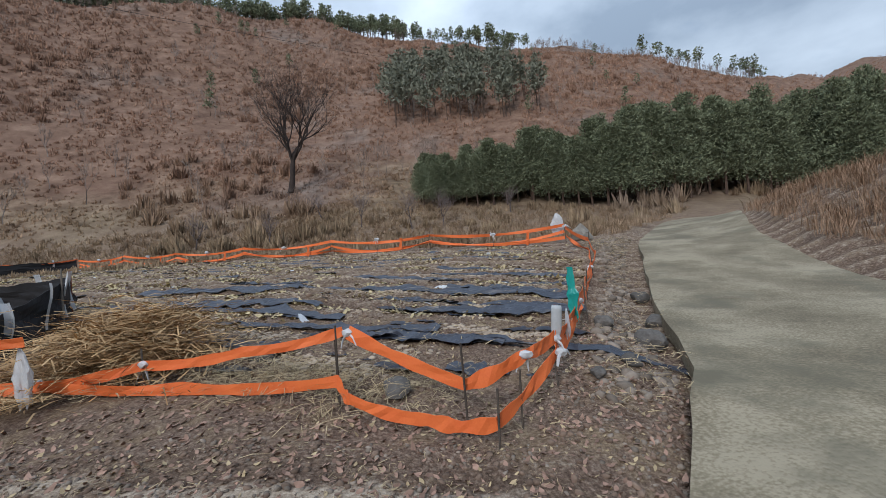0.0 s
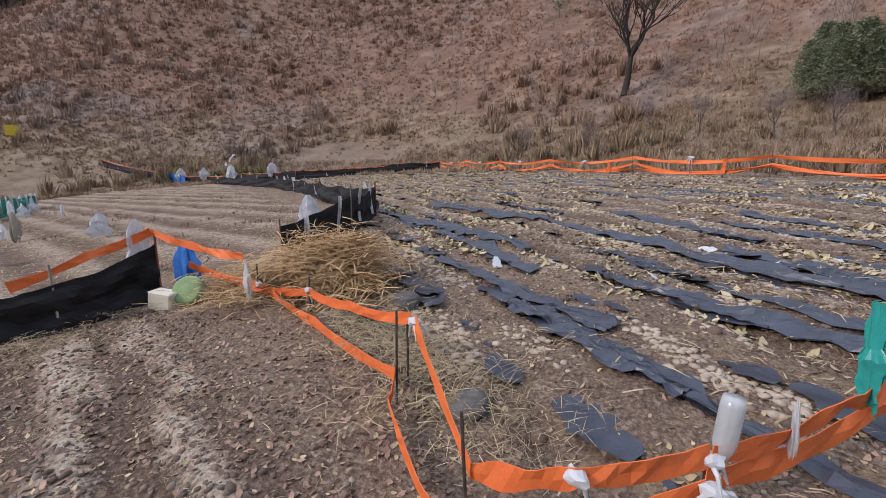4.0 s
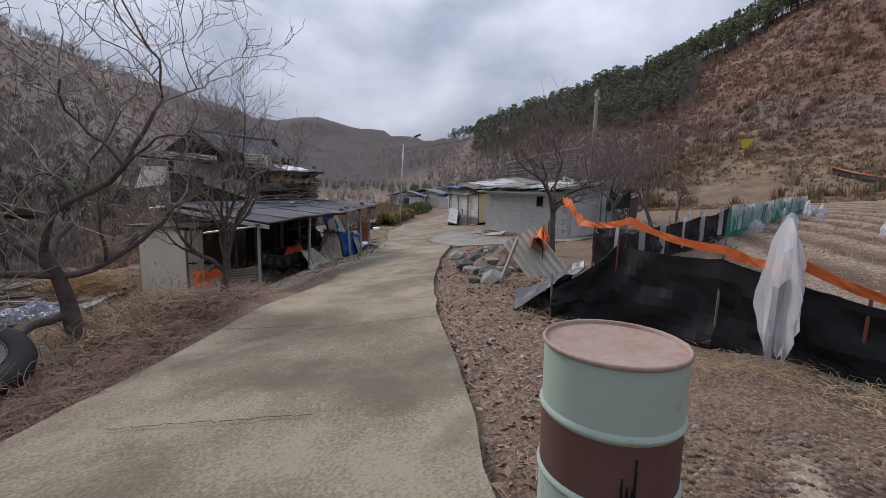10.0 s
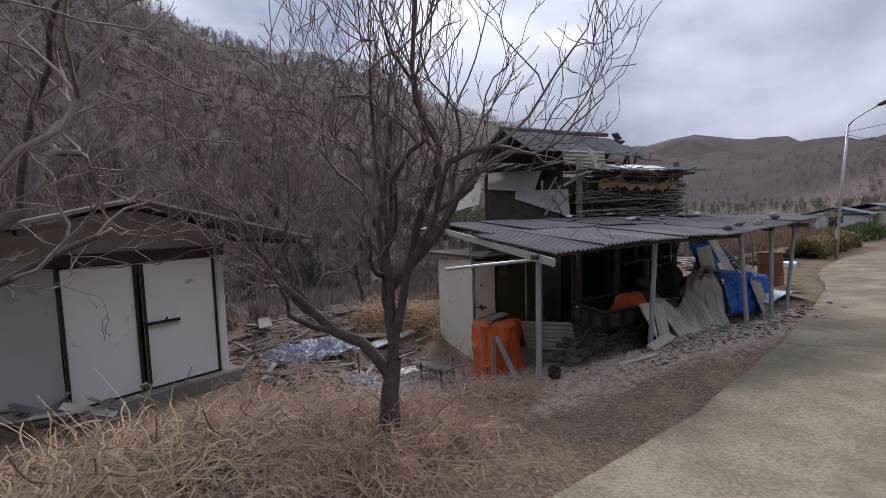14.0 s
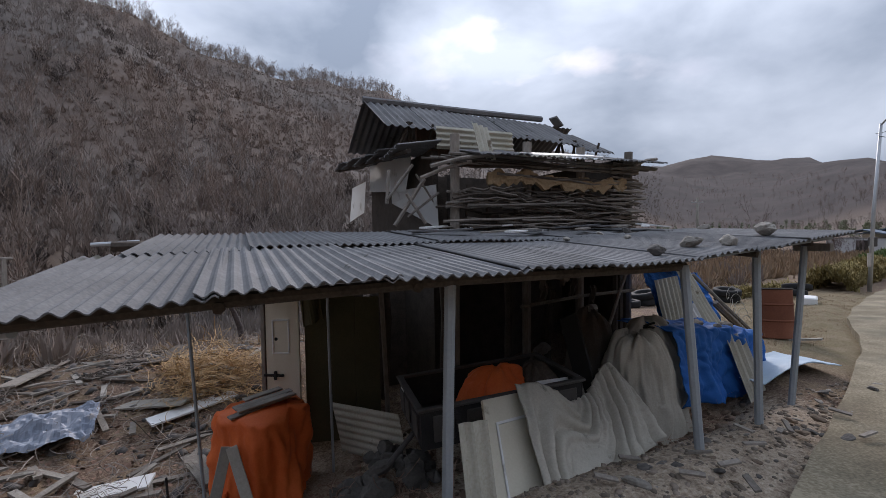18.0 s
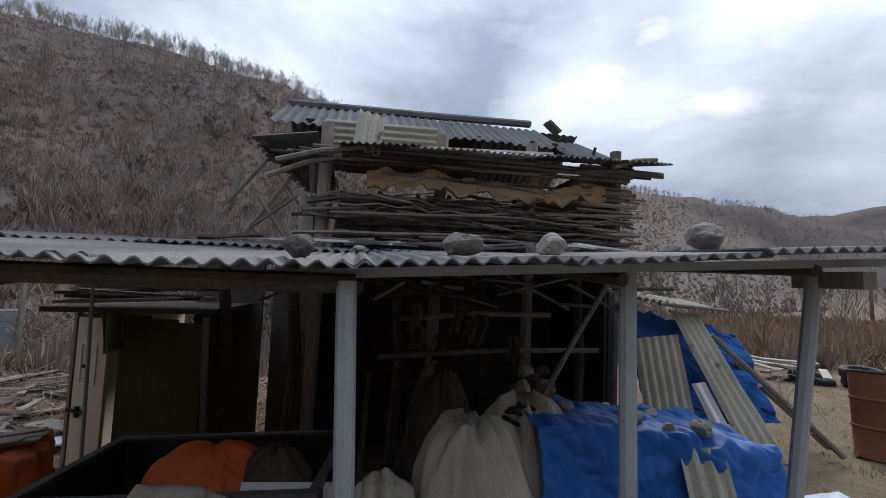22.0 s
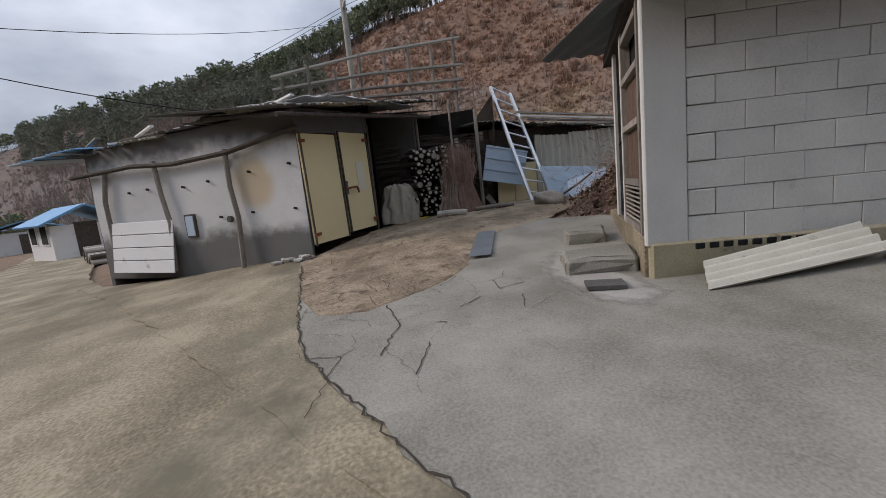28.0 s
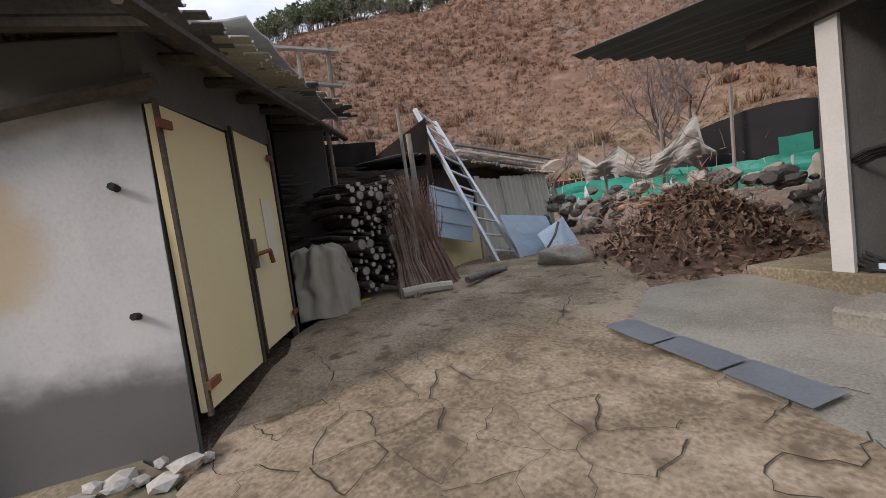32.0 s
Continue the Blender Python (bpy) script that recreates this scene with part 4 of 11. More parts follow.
lean_to = thing("lean_to", HM, "open lean-to of grey pipe posts and dark corrugated cement roofing", "shed")
hz = lambda x, y: ground_z(*(HM @ Vector((x, y, 0))).xy)
for x, y, tx, ty, tz, r in ((0, 0.03, 0, 0, 0.49, 0.035), (2.1, 0, 2.13, -0.05, 0.56, 0.036), (4.23, -0.25, 4.17, -0.15, 0.56, 0.036), (5.31, -0.12, 5.34, -0.07, 0.65, 0.036), (6.18, 0.02, 6.44, 0.02, 0.7, 0.034)):
    p = part("post", rod([(x, y, hz(x, y) - 0.1), ((x + tx) / 2, (y + ty) / 2, -0.2), (tx, ty, tz)], r, 8), PIPE, lean_to)
for x, y, tx, ty, tz in ((0.66, 2.2, 0.5, 2.45, 0.76), (1.92, 2.6, 1.88, 2.55, 0.78)):
    part("thin_post", rod([(x, y, hz(x, y) - 0.1), (tx, ty, tz)], 0.016, 6), PIPE, lean_to)
part("front_beam", rod([(-0.15, -0.06, 0.5), (1.0, -0.06, 0.54), (2.1, -0.06, 0.56), (4.2, -0.13, 0.55)], 0.035, 8), WOOD_DARK, lean_to)
part("front_beam", box(bmesh.new(), 3.9, 6.75, -0.1, -0.06, 0.02, 0.058, pose(0, 0, 0.31, 0, -3.3, 0)), PIPE, lean_to)
part("beam_end", box(bmesh.new(), 6.42, 6.5, -0.2, 0.12, 0.6, 0.68), WOOD_GREY, lean_to)
part("back_beam", rod([(-0.1, 2.75, 0.78), (3.6, 2.8, 0.76), (7.0, 2.75, 0.74)], 0.05, 8), WOOD_DARK, lean_to)
for x in (0.9, 1.9, 3.0, 4.2, 5.3, 6.3):
    part("rafter", rod([(x, -0.1, eave_z(x) - 0.08), (x + 0.05, 2.9, 0.8)], 0.03, 6), WOOD_DARK, lean_to)
# roofing sheets in two courses
for k in range(8):
    x = -0.02 + k * 0.835
    for course, (y0, y1) in enumerate(((-0.28, 1.55), (1.4, 3.05))):
        za, zb = eave_z(x), 0.86
        f0, f1 = (y0 + 0.28) / 3.3, (y1 + 0.28) / 3.3
        bm = wavy(0.93, y1 - y0, 0.076, 0.012, jag=0.05 if k in (3, 5, 6) else 0.0, seed=k * 2 + course)
        tilt = math.degrees(math.atan2((zb - za) * (f1 - f0), y1 - y0))
        m = pose(x + 0.26 * course, y0, za + (zb - za) * f0 + 0.03 * course + 0.012 * (k % 2), tilt, (0.25, -0.2, 0.1)[k % 3] - math.degrees(math.atan2(eave_z(x + 0.9) - eave_z(x), 0.9)) * (1 - course), 0.8 * ((k * 7) % 3 - 1))
        bmesh.ops.transform(bm, matrix=m, verts=bm.verts[:])
        part("roof_sheet", bm, SLATE, lean_to)
part("edge_board", box(bmesh.new(), -0.06, -0.02, -0.3, 3.0, 0.44, 0.53, pose(0, 0, 0, 5.5, 0, -5.2)), WOOD_PALE, lean_to)
part("side_pipe", rod([(0.15, 0.02, 0.46), (-0.86, 0.78, 0.34)], 0.022, 8), GALV, lean_to)
part("side_pipe", rod([(0.1, 2.9, 0.82), (-0.3, 2.92, 0.8)], 0.02, 8), GALV, lean_to)

barn = thing("barn", HM, "tall ruined drying barn of stacked poles, clay and corrugated roofing", "barn")
# back posts and inner walls take darker wood, interior shade put into colour
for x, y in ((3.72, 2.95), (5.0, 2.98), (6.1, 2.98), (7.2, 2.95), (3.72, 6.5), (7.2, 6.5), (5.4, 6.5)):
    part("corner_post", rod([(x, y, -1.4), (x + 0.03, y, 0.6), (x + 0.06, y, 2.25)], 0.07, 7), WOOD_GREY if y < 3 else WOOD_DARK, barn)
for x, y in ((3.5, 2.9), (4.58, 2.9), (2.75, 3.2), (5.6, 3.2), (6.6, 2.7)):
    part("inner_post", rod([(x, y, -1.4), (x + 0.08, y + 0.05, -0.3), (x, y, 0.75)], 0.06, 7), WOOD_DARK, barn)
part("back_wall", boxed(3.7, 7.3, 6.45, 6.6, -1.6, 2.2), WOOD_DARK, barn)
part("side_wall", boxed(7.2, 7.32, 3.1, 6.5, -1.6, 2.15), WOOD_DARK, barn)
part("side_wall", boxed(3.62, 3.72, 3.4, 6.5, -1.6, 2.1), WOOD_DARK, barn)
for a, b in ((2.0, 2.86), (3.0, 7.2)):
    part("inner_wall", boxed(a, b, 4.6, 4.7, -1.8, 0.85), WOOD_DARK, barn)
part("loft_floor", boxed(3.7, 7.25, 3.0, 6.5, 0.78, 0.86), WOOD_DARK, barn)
rb = random.Random(21)
for k in range(90):
    z = rb.uniform(0.98, 1.5)
    a = rb.uniform(3.6, 6.6)
    b = min(7.4, a + rb.uniform(0.5, 1.8))
    y, s = 2.84 + rb.uniform(-0.08, 0.1), rb.uniform(-0.14, 0.14)
    pts = [(a + (b - a) * i / 5, y + rb.uniform(-0.03, 0.03), z + s * (i / 5 - 0.5) + rb.uniform(-0.025, 0.025)) for i in range(6)]
    r0 = rb.uniform(0.007, 0.016)
    part("wall_stick", rod(pts, [r0 * (1.2 - 0.1 * i) for i in range(6)], 4), WOOD_GREY if rb.random() < 0.45 else WOOD_DARK, barn)
for k in range(54):
    z = 0.9 + 1.0 * rb.random() ** 0.9
    if 1.48 < z < 1.82 and rb.random() < 0.9:
        continue
    a = 3.7 + (rb.uniform(-0.25, 0.2) if rb.random() < 0.55 else rb.uniform(0, 2.4))
    b = min(7.35 + rb.uniform(-0.1, 0.3), a + rb.uniform(1.0, 3.8))
    y = 2.86 + rb.uniform(-0.12, 0.14)
    s, bow = rb.uniform(-0.22, 0.22) * (1 if z < 1.45 else 0.4), rb.uniform(-0.12, 0.1) * (z < 1.5)
    r0 = rb.uniform(0.009, 0.021)
    pts = [(a + (b - a) * i / 7, y + rb.uniform(-0.025, 0.025), z + s * (i / 7 - 0.5) + bow * math.sin(math.pi * i / 7) + rb.uniform(-0.034, 0.034)) for i in range(8)]
    part("wall_pole", rod(pts, [r0 * (1.25 - 0.08 * i) for i in range(8)], 5), WOOD_GREY if rb.random() < 0.5 else WOOD_DARK, barn)
for k in range(9):
    x = 3.95 + 0.4 * k + rb.uniform(-0.1, 0.1)
    part("wall_strut", rod([(x, 2.98, 0.8), (x + rb.uniform(-0.12, 0.12), 2.95, 1.2), (x + rb.uniform(-0.1, 0.1), 2.97, 1.55)], rb.uniform(0.02, 0.04), 6), WOOD_DARK, barn)
for k in range(16):
    x, z = 7.2 + rb.uniform(-0.05, 0.15), 0.95 + k * 0.075
    part("wall_pole", rod([(x - 0.5, 2.82, z), (x + 0.22, 2.86 + rb.uniform(-0.05, 0.05), z + rb.uniform(-0.03, 0.03))], rb.uniform(0.018, 0.03), 5), WOOD_GREY, barn)


def clay_fn(u, v):
    edge = (1 - v) * 0.13 * fbm(u * 12, 3, 1, 6) + v * 0.09 * fbm(u * 10, 7, 2, 6)
    return (4.22 + 2.8 * u, 2.79 + 0.03 * fbm(u * 9, v * 2, 4), 1.55 + 0.17 * v + edge + 0.03 * math.sin(u * 7))


part("clay_band", cloth(clay_fn, 140, 6, 0.05), CLAY, barn, "crumbling ochre clay plaster")
# poles and sheets of the middle eave
for k in range(5):
    z = 1.84 + 0.03 * k
    part("eave_pole", rod([(3.4 + rb.uniform(-0.3, 0.5), 2.8 + 0.06 * (k % 3), z), (5.5, 2.85, z + rb.uniform(-0.04, 0.04)), (7.5 + rb.uniform(-0.3, 0.35), 2.85 + 0.05 * (k % 2), z + rb.uniform(-0.03, 0.08))], rb.uniform(0.014, 0.03), 6), WOOD_DARK if k % 2 else WOOD_GREY, barn)
for k in range(5):
    bm = wavy(0.86, 0.95, 0.076, 0.012, seed=40 + k, jag=0.1)
    bmesh.ops.transform(bm, matrix=pose(3.9 + k * 0.74, 2.45, 1.9 + 0.022 * k, 14, -3 + 0.5 * k, 1.5 * (k % 3 - 1)), verts=bm.verts[:])
    part("middle_roof_sheet", bm, (SLATE, SLATE_PALE, WHITE_PANEL, SLATE, SLATE)[k], barn)
bm = wavy(0.36, 1.38, 0.09, 0.016, seed=51)
bmesh.ops.transform(bm, matrix=Matrix(((0.03, 1, 0, 3.68), (0.18, 0, 1, 3.33), (0.98, 0.02, 0, 2.12), (0, 0, 0, 1))), verts=bm.verts[:])
part("upright_sheet", bm, SLATE_PALE, barn, "pale corrugated sheet standing on edge under the upper roof")
part("eave_plate", box(bmesh.new(), -0.7, 0.7, -0.22, 0.22, 0, 0.02, pose(5.55, 2.8, 2.05, 15, -2, -2)), WHITE_PANEL, barn, "white flat sheet lying on the middle roof")
# the eave over the broken east gable
for k in range(5):
    bm = wavy(0.86, 0.72, 0.076, 0.012, seed=52 + k, jag=0.08)
    bmesh.ops.transform(bm, matrix=pose(2.95, 3.1 + 0.84 * k, 2.0 + 0.075 * k + 0.01 * (k % 2), 0, -6, 0) @ pose(0, 0.84, 0, 0, 0, -90) @ pose(0, 0, 0, 4, -5, 0), verts=bm.verts[:])
    part("gable_roof_sheet", bm, SLATE, barn)
part("gable_eave_pole", rod([(3.1, 3.0, 1.98), (3.15, 5.0, 2.16), (3.1, 7.2, 2.32)], 0.035, 6), WOOD_DARK, barn)
# the clerestory and the upper roof
# dark panel set back to stand in for the unlit space behind
part("clerestory", boxed(3.9, 5.85, 4.62, 4.68, 2.15, 2.8), BOARD_BROWN, barn)
part("clerestory_rail", rod([(3.4, 4.0, 2.28), (5.4, 3.98, 2.33), (7.2, 4.0, 2.3)], 0.03, 6), WOOD_DARK, barn)
for x, lean in ((3.25, 0.22), (3.45, 0.05), (3.6, -0.18), (3.75, 0.12), (4.3, 0.1), (4.5, -0.12), (5.7, 0.05), (6.35, 0.2), (6.5, 0.02), (6.75, -0.24), (6.85, 0.05), (6.95, -0.1), (7.4, 0.12)):
    part("clerestory_strut", rod([(x, 3.95, 2.12), (x + lean, 3.86, 2.62)], 0.024, 5), WOOD_DARK, barn)
for k in range(6):
    x = 3.0 + k * 0.79
    for side in (0, 1):
        bm = wavy(0.85, 1.28, 0.13, 0.018, seed=60 + k * 2 + side)
        lift = 0.012 * (k % 2)
        if side == 0:
            m = pose(x, 3.72, 2.5 + lift - (0.1 if k == 5 else 0), 31 - (3 if k == 5 else 0), 0, 0)
        else:
            m = pose(x + 0.85, 6.0, 2.5 + lift, 31, 0, 180)
        bmesh.ops.transform(bm, matrix=m, verts=bm.verts[:])
        part("upper_roof_sheet", bm, SLATE, barn)
part("ridge_cap", rod([(3.0, 4.85, 3.2), (5.0, 4.85, 3.23), (6.9, 4.86, 3.28)], 0.06, 6), SLATE, barn)
part("ridge_end", box(bmesh.new(), -0.14, 0.14, -0.1, 0.1, -0.02, 0.02, pose(7.3, 4.85, 3.26, 0, 35, 10)), SLATE, barn)
bm = wavy(0.3, 0.62, 0.1, 0.018, seed=78)
bmesh.ops.transform(bm, matrix=pose(4.05, 2.75, 1.95, 62, 10, 8), verts=bm.verts[:])
part("loose_sheet", bm, SLATE_PALE, barn)
# white boards hanging on the broken gable
for yz, x, label in (([(6.05, 2.4), (3.81, 2.11), (4.14, 1.56), (6.17, 1.76)], 3.46, "white panelled cupboard door"), ([(4.88, 1.63), (3.03, 1.55), (2.99, 0.9), (3.3, 1.0), (4.99, 1.43)], 3.5, "broken white ceiling board"),
                     ([(7.5, 1.98), (6.4, 2.01), (6.63, 1.36), (8.0, 1.2)], 3.46, "")):
    pts = [(x + 0.012 * i, y, z) for i, (y, z) in enumerate(yz)]
    bm = bmesh.new()
    bm.faces.new([bm.verts.new(p) for p in pts])
    bmesh.ops.solidify(bm, geom=bm.faces[:], thickness=0.025)
    part("white_board", bm, WHITE_PANEL, barn, label)
for k in range(6):
    a = (3.0 + rb.uniform(-0.3, 0.6), 3.05 + rb.uniform(-0.1, 0.3), 0.95 + rb.uniform(0, 0.5))
    part("loose_stick", rod([a, (a[0] + rb.uniform(-0.4, 0.5), a[1] + rb.uniform(-0.1, 0.2), a[2] + rb.uniform(0.2, 0.7))], rb.uniform(0.012, 0.03), 5), WOOD_GREY, barn)
for k, (a, b) in enumerate((((3.3, 2.75, 1.75), (4.2, 2.7, 1.95)), ((3.2, 2.85, 1.6), (3.95, 2.8, 1.86)), ((7.0, 2.6, 1.95), (7.6, 2.65, 2.1)), ((6.6, 2.75, 1.9), (7.8, 2.8, 1.97)), ((6.9, 2.5, 0.65), (5.8, 2.2, -0.85)), ((4.6, 2.4, 0.2), (6.2, 2.5, 0.25)), ((4.4, 2.3, -0.15), (6.7, 2.4, -0.1)))):
    part("loose_pole", rod([a, ((a[0] + b[0]) / 2, (a[1] + b[1]) / 2, (a[2] + b[2]) / 2 + 0.03), b], 0.028, 6), WOOD_GREY, barn)
for k in range(26):
    x = rb.uniform(3.8, 7.0)
    part("ceiling_branch", rod([(x, 2.6 + rb.uniform(-0.3, 0.2), rb.uniform(0.35, 0.7)), (x + rb.uniform(-0.9, 0.9), 2.5 + rb.uniform(-0.2, 0.4), rb.uniform(0.3, 0.7))], rb.uniform(0.01, 0.022), 5), WOOD_DARK if k % 3 else WOOD_GREY, barn)

# the cream panel store under the barn's east end
store = thing("panel_store", HM, "small store walled with faded cream door panels under the lean-to", "shed")
FRONT = pose(1.28, 3.47, 0, 0, 0, -25)
for name, a, mt in (("door_panel", (0, 0.42, 0, 0.04, -1.85, 0.06), CREAM_PALE), ("panel_frame", (0.08, 0.3, -0.012, 0.0, -0.22, -0.2), WHITE_PANEL), ("panel_frame", (0.08, 0.3, -0.012, 0.0, -0.64, -0.62), WHITE_PANEL),
                    ("panel_frame", (0.08, 0.1, -0.012, 0.0, -0.62, -0.22), WHITE_PANEL), ("panel_frame", (0.28, 0.3, -0.012, 0.0, -0.62, -0.22), WHITE_PANEL), ("door_post", (-0.06, -0.012, -0.01, 0.05, -1.9, 0.1), WOOD_GREY)):
    part(name, box(bmesh.new(), *a, FRONT, bevel=0.004), mt, store)
part("latch", box(bmesh.new(), 0.02, 0.27, -0.03, -0.006, -0.92, -0.89, FRONT @ pose(0, 0, 0, 0, 3, 0)), WIRE, store, "black iron latch")
part("latch", box(bmesh.new(), 0.1, 0.13, -0.035, -0.006, -0.97, -0.86, FRONT), WIRE, store, "black iron latch")
part("door_hole", lathe(bmesh.new(), [(0.0, -0.004), (0.022, -0.004), (0.022, 0.002), (0.0, 0.002)], 10, FRONT @ pose(0.13, -0.004, -0.45, 90)), BLACK, store)
OLIVE = shade("olive_board", [(0.06, 0.055, 0.028), (0.1, 0.09, 0.05)], 2)
for k in range(3):
    part("dark_panel", box(bmesh.new(), 0.32 * k, 0.32 * k + 0.316, 0, 0.04, -1.85, 0.1 - 0.03 * k, pose(1.74, 3.36, 0, 0, 0, -18)), OLIVE, store)
part("panel_edge", box(bmesh.new(), -0.025, 0.025, -0.03, 0.02, -1.8, 0.12, pose(2.68, 3.03, 0, 0, -2, 0)), WOOD_GREY, store)
for k in range(3):
    part("side_panel", box(bmesh.new(), 0, 0.03, 0, 0.68, -2.1, 0.08 - 0.05 * k, pose(1.27 + 0.08 * k, 3.52 + 0.68 * k, 0, 0, 0, -6), bevel=0.006), CREAM_PALE, store)
part("store_roof", box(bmesh.new(), 1.2, 2.75, 3.0, 5.7, 0.2, 0.25, pose(0, 0, 0, -1)), WOOD_DARK, store)
for k in range(7):
    part("roof_batten", box(bmesh.new(), -0.6, 0.6, -0.04, 0.04, 0, 0.03, pose(1.9 + 0.1 * (k % 3), 2.95 + 0.06 * k, 0.26 + 0.03 * k, 4, 3 * (k % 3 - 1), 6 * (k % 4) - 9)), WOOD_DARK if k % 2 else WOOD_GREY, store)
part("hanging_cloth", cloth(lambda u, v: (1.66 + 0.24 * u + 0.04 * v, 3.14 - 0.06 * u + 0.04 * math.sin(u * 9 + v), 0.14 - (0.42 - 0.1 * u) * v), 12, 8, 0.02), OLIVE, store, "dark cloth hanging from the roof edge")

# ---- white shed with the double door ----
WM = pose(-2.05, -12.62, 0, 0, 0, 218.4)
shed = thing("white_shed", WM, "small white shed with double metal doors and a grey gable roof", "shed")
part("plinth", boxed(-2.3, 1.35, -0.16, 4.6, -1.95, -1.46, bevel=0.03), CONCRETE_GREY, shed)
bm = bmesh.new()
for z0 in (0,):
    vs = [bm.verts.new(p) for p in ((-2.1, 0, -1.46), (-0.9, 0, -1.46), (-0.9, 0, 0.5), (1.1, 0, 0.5), (1.1, 0, -1.46), (1.2, 0, -1.46), (1.2, 0, 0.92), (-0.1, 0, 1.28), (-2.1, 0, 0.8))]
    bm.faces.new(vs)
bmesh.ops.solidify(bm, geom=bm.faces[:], thickness=-0.1)
part("gable_wall", bm, WHITE_PANEL, shed)
part("side_wall", boxed(-2.1, -2.0, 0.1, 4.5, -1.46, 0.8), PLASTER, shed)
part("side_wall", boxed(1.1, 1.2, 0.1, 4.5, -1.46, 0.9), PLASTER, shed)
part("back_wall", boxed(-2.0, 1.1, 4.4, 4.5, -1.46, 0.85), PLASTER, shed)
part("gable_band", boxed(-1.0, 1.2, -0.06, -0.005, 0.5, 0.66), WOOD_DARK, shed)
for x0, x1 in ((-0.88, -0.02), (0.04, 1.06)):
    d = part("door", boxed(x0, x1, 0.0, 0.04, -1.44, 0.47), WHITE_PANEL, shed)
    for a, b in ((x0, x0 + 0.035), (x1 - 0.035, x1)):
        part("stile", boxed(a, b, -0.03, -0.002, -1.44, 0.47), WIRE, d)
    part("rail", boxed(x0, x1, -0.032, -0.004, -1.47, -1.43), WIRE, d)
part("bolt", boxed(0.0, 0.5, -0.07, -0.035, -0.47, -0.43), WIRE, shed, "black sliding bolt")
part("bolt_grip", rod([(0.3, -0.08, -0.45), (0.3, -0.13, -0.38)], 0.015, 6), WIRE, shed)
for s in (-1, 1):
    for k in range(6):
        bm = wavy(0.92, 2.62, 0.076, 0.012, seed=90 + k + 10 * s)
        m = pose(-0.1, -0.72 + 0.86 * k, 1.36 + 0.01 * (k % 2), 0, 0, 0) @ pose(0, 0, 0, 0, 0, -90 if s > 0 else 90) @ (pose(-0.92, 0, 0, -14.5, 0, 0) if s > 0 else pose(0, 0, 0, -14.5, 0, 0))
        bmesh.ops.transform(bm, matrix=m, verts=bm.verts[:])
        part("roof_sheet", bm, SLATE, shed)
for x in (-2.3, -1.2, -0.1, 1.0, 2.2):
    z = 1.26 - abs(x + 0.1) * 0.258
    part("purlin", rod([(x, -0.75, z), (x, 4.6, z)], 0.045, 6), WOOD_DARK, shed)
part("barge_board", rod([(-0.1, -0.74, 1.37), (2.45, -0.74, 0.72)], 0.035, 5), WOOD_GREY, shed)
part("barge_board", rod([(-0.1, -0.74, 1.37), (-2.65, -0.74, 0.72)], 0.035, 5), WOOD_GREY, shed)

# ---- the ruined glass frame beyond the wet yard ----
GM = pose(0.75, -20.15, 0, 0, 0, 53)
glasshouse = thing("glasshouse", GM, "ruined glasshouse with a white lattice and faded blue sheets", "glasshouse")
FADED_BLUE = shade("faded_blue_sheet", [(0.25, 0.32, 0.38), (0.38, 0.44, 0.48)], 2, 50, 0.7, 0.2, spread=0.5, spot=(0.22, 0.16, 0.1), spot_scale=3)
for x, w, z0, z1 in ((0.0, 1.0, -2.25, -0.65), (2.12, 0.5, -2.25, -0.9)):
    part("wall_sheet", cloth(lambda u, v: (x + w * u, 0.02 * fbm(u * 3, v * 3, x), z0 + (z1 - z0) * v), 8, 8, 0.01), FADED_BLUE, glasshouse)
for x, z0, z1, r in ((-0.05, -2.4, 0.2, 0.035), (1.02, -2.4, -0.6, 0.03), (1.8, -2.4, -0.6, 0.035), (2.08, -2.4, 0.25, 0.04), (2.68, -2.4, 0.4, 0.04), (3.6, -2.4, 0.55, 0.04)):
    part("frame_post", boxed(x - r, x + r, 0.03, 0.03 + 2 * r, z0, z1), WOOD_GREY, glasshouse)
for x in (0.58, 0.97, 1.38, 1.47, 1.9, 2.3):
    part("lattice_bar", boxed(x - 0.02, x + 0.02, -0.03, 0.02, -0.56, 0.14), WHITE_PANEL, glasshouse)
for z, a, b in ((-0.2, 0.6, 2.28), (0.17, -0.15, 2.35), (-0.6, -0.07, 2.15), (-0.33, 2.3, 3.6)):
    part("lattice_rail", boxed(a, b, -0.04, 0.025, z - 0.03, z + 0.03), WHITE_PANEL, glasshouse)
part("roof_pole", rod([(1.7, -0.1, 0.5), (3.9, -0.1, 0.1)], 0.035, 6), WOOD_GREY, glasshouse)
part("roof_pole", rod([(-0.2, 2.4, 0.5), (3.9, 2.4, 0.6)], 0.035, 6), WOOD_GREY, glasshouse)
bm = wavy(1.5, 2.2, 0.076, 0.012, seed=301)
bmesh.ops.transform(bm, matrix=pose(2.3, 0.1, 0.45, 3, 0, 0), verts=bm.verts[:])
part("roof_sheet", bm, WHITE_PANEL, glasshouse)
for x in (-0.05, 1.8, 3.6):
    part("frame_post", boxed(x - 0.035, x + 0.035, 2.4, 2.47, -2.6, 0.5), WOOD_GREY, glasshouse)
part("back_sheet", boxed(1.0, 1.8, 1.2, 1.26, -2.3, -1.15), TARP_PALE, glasshouse)

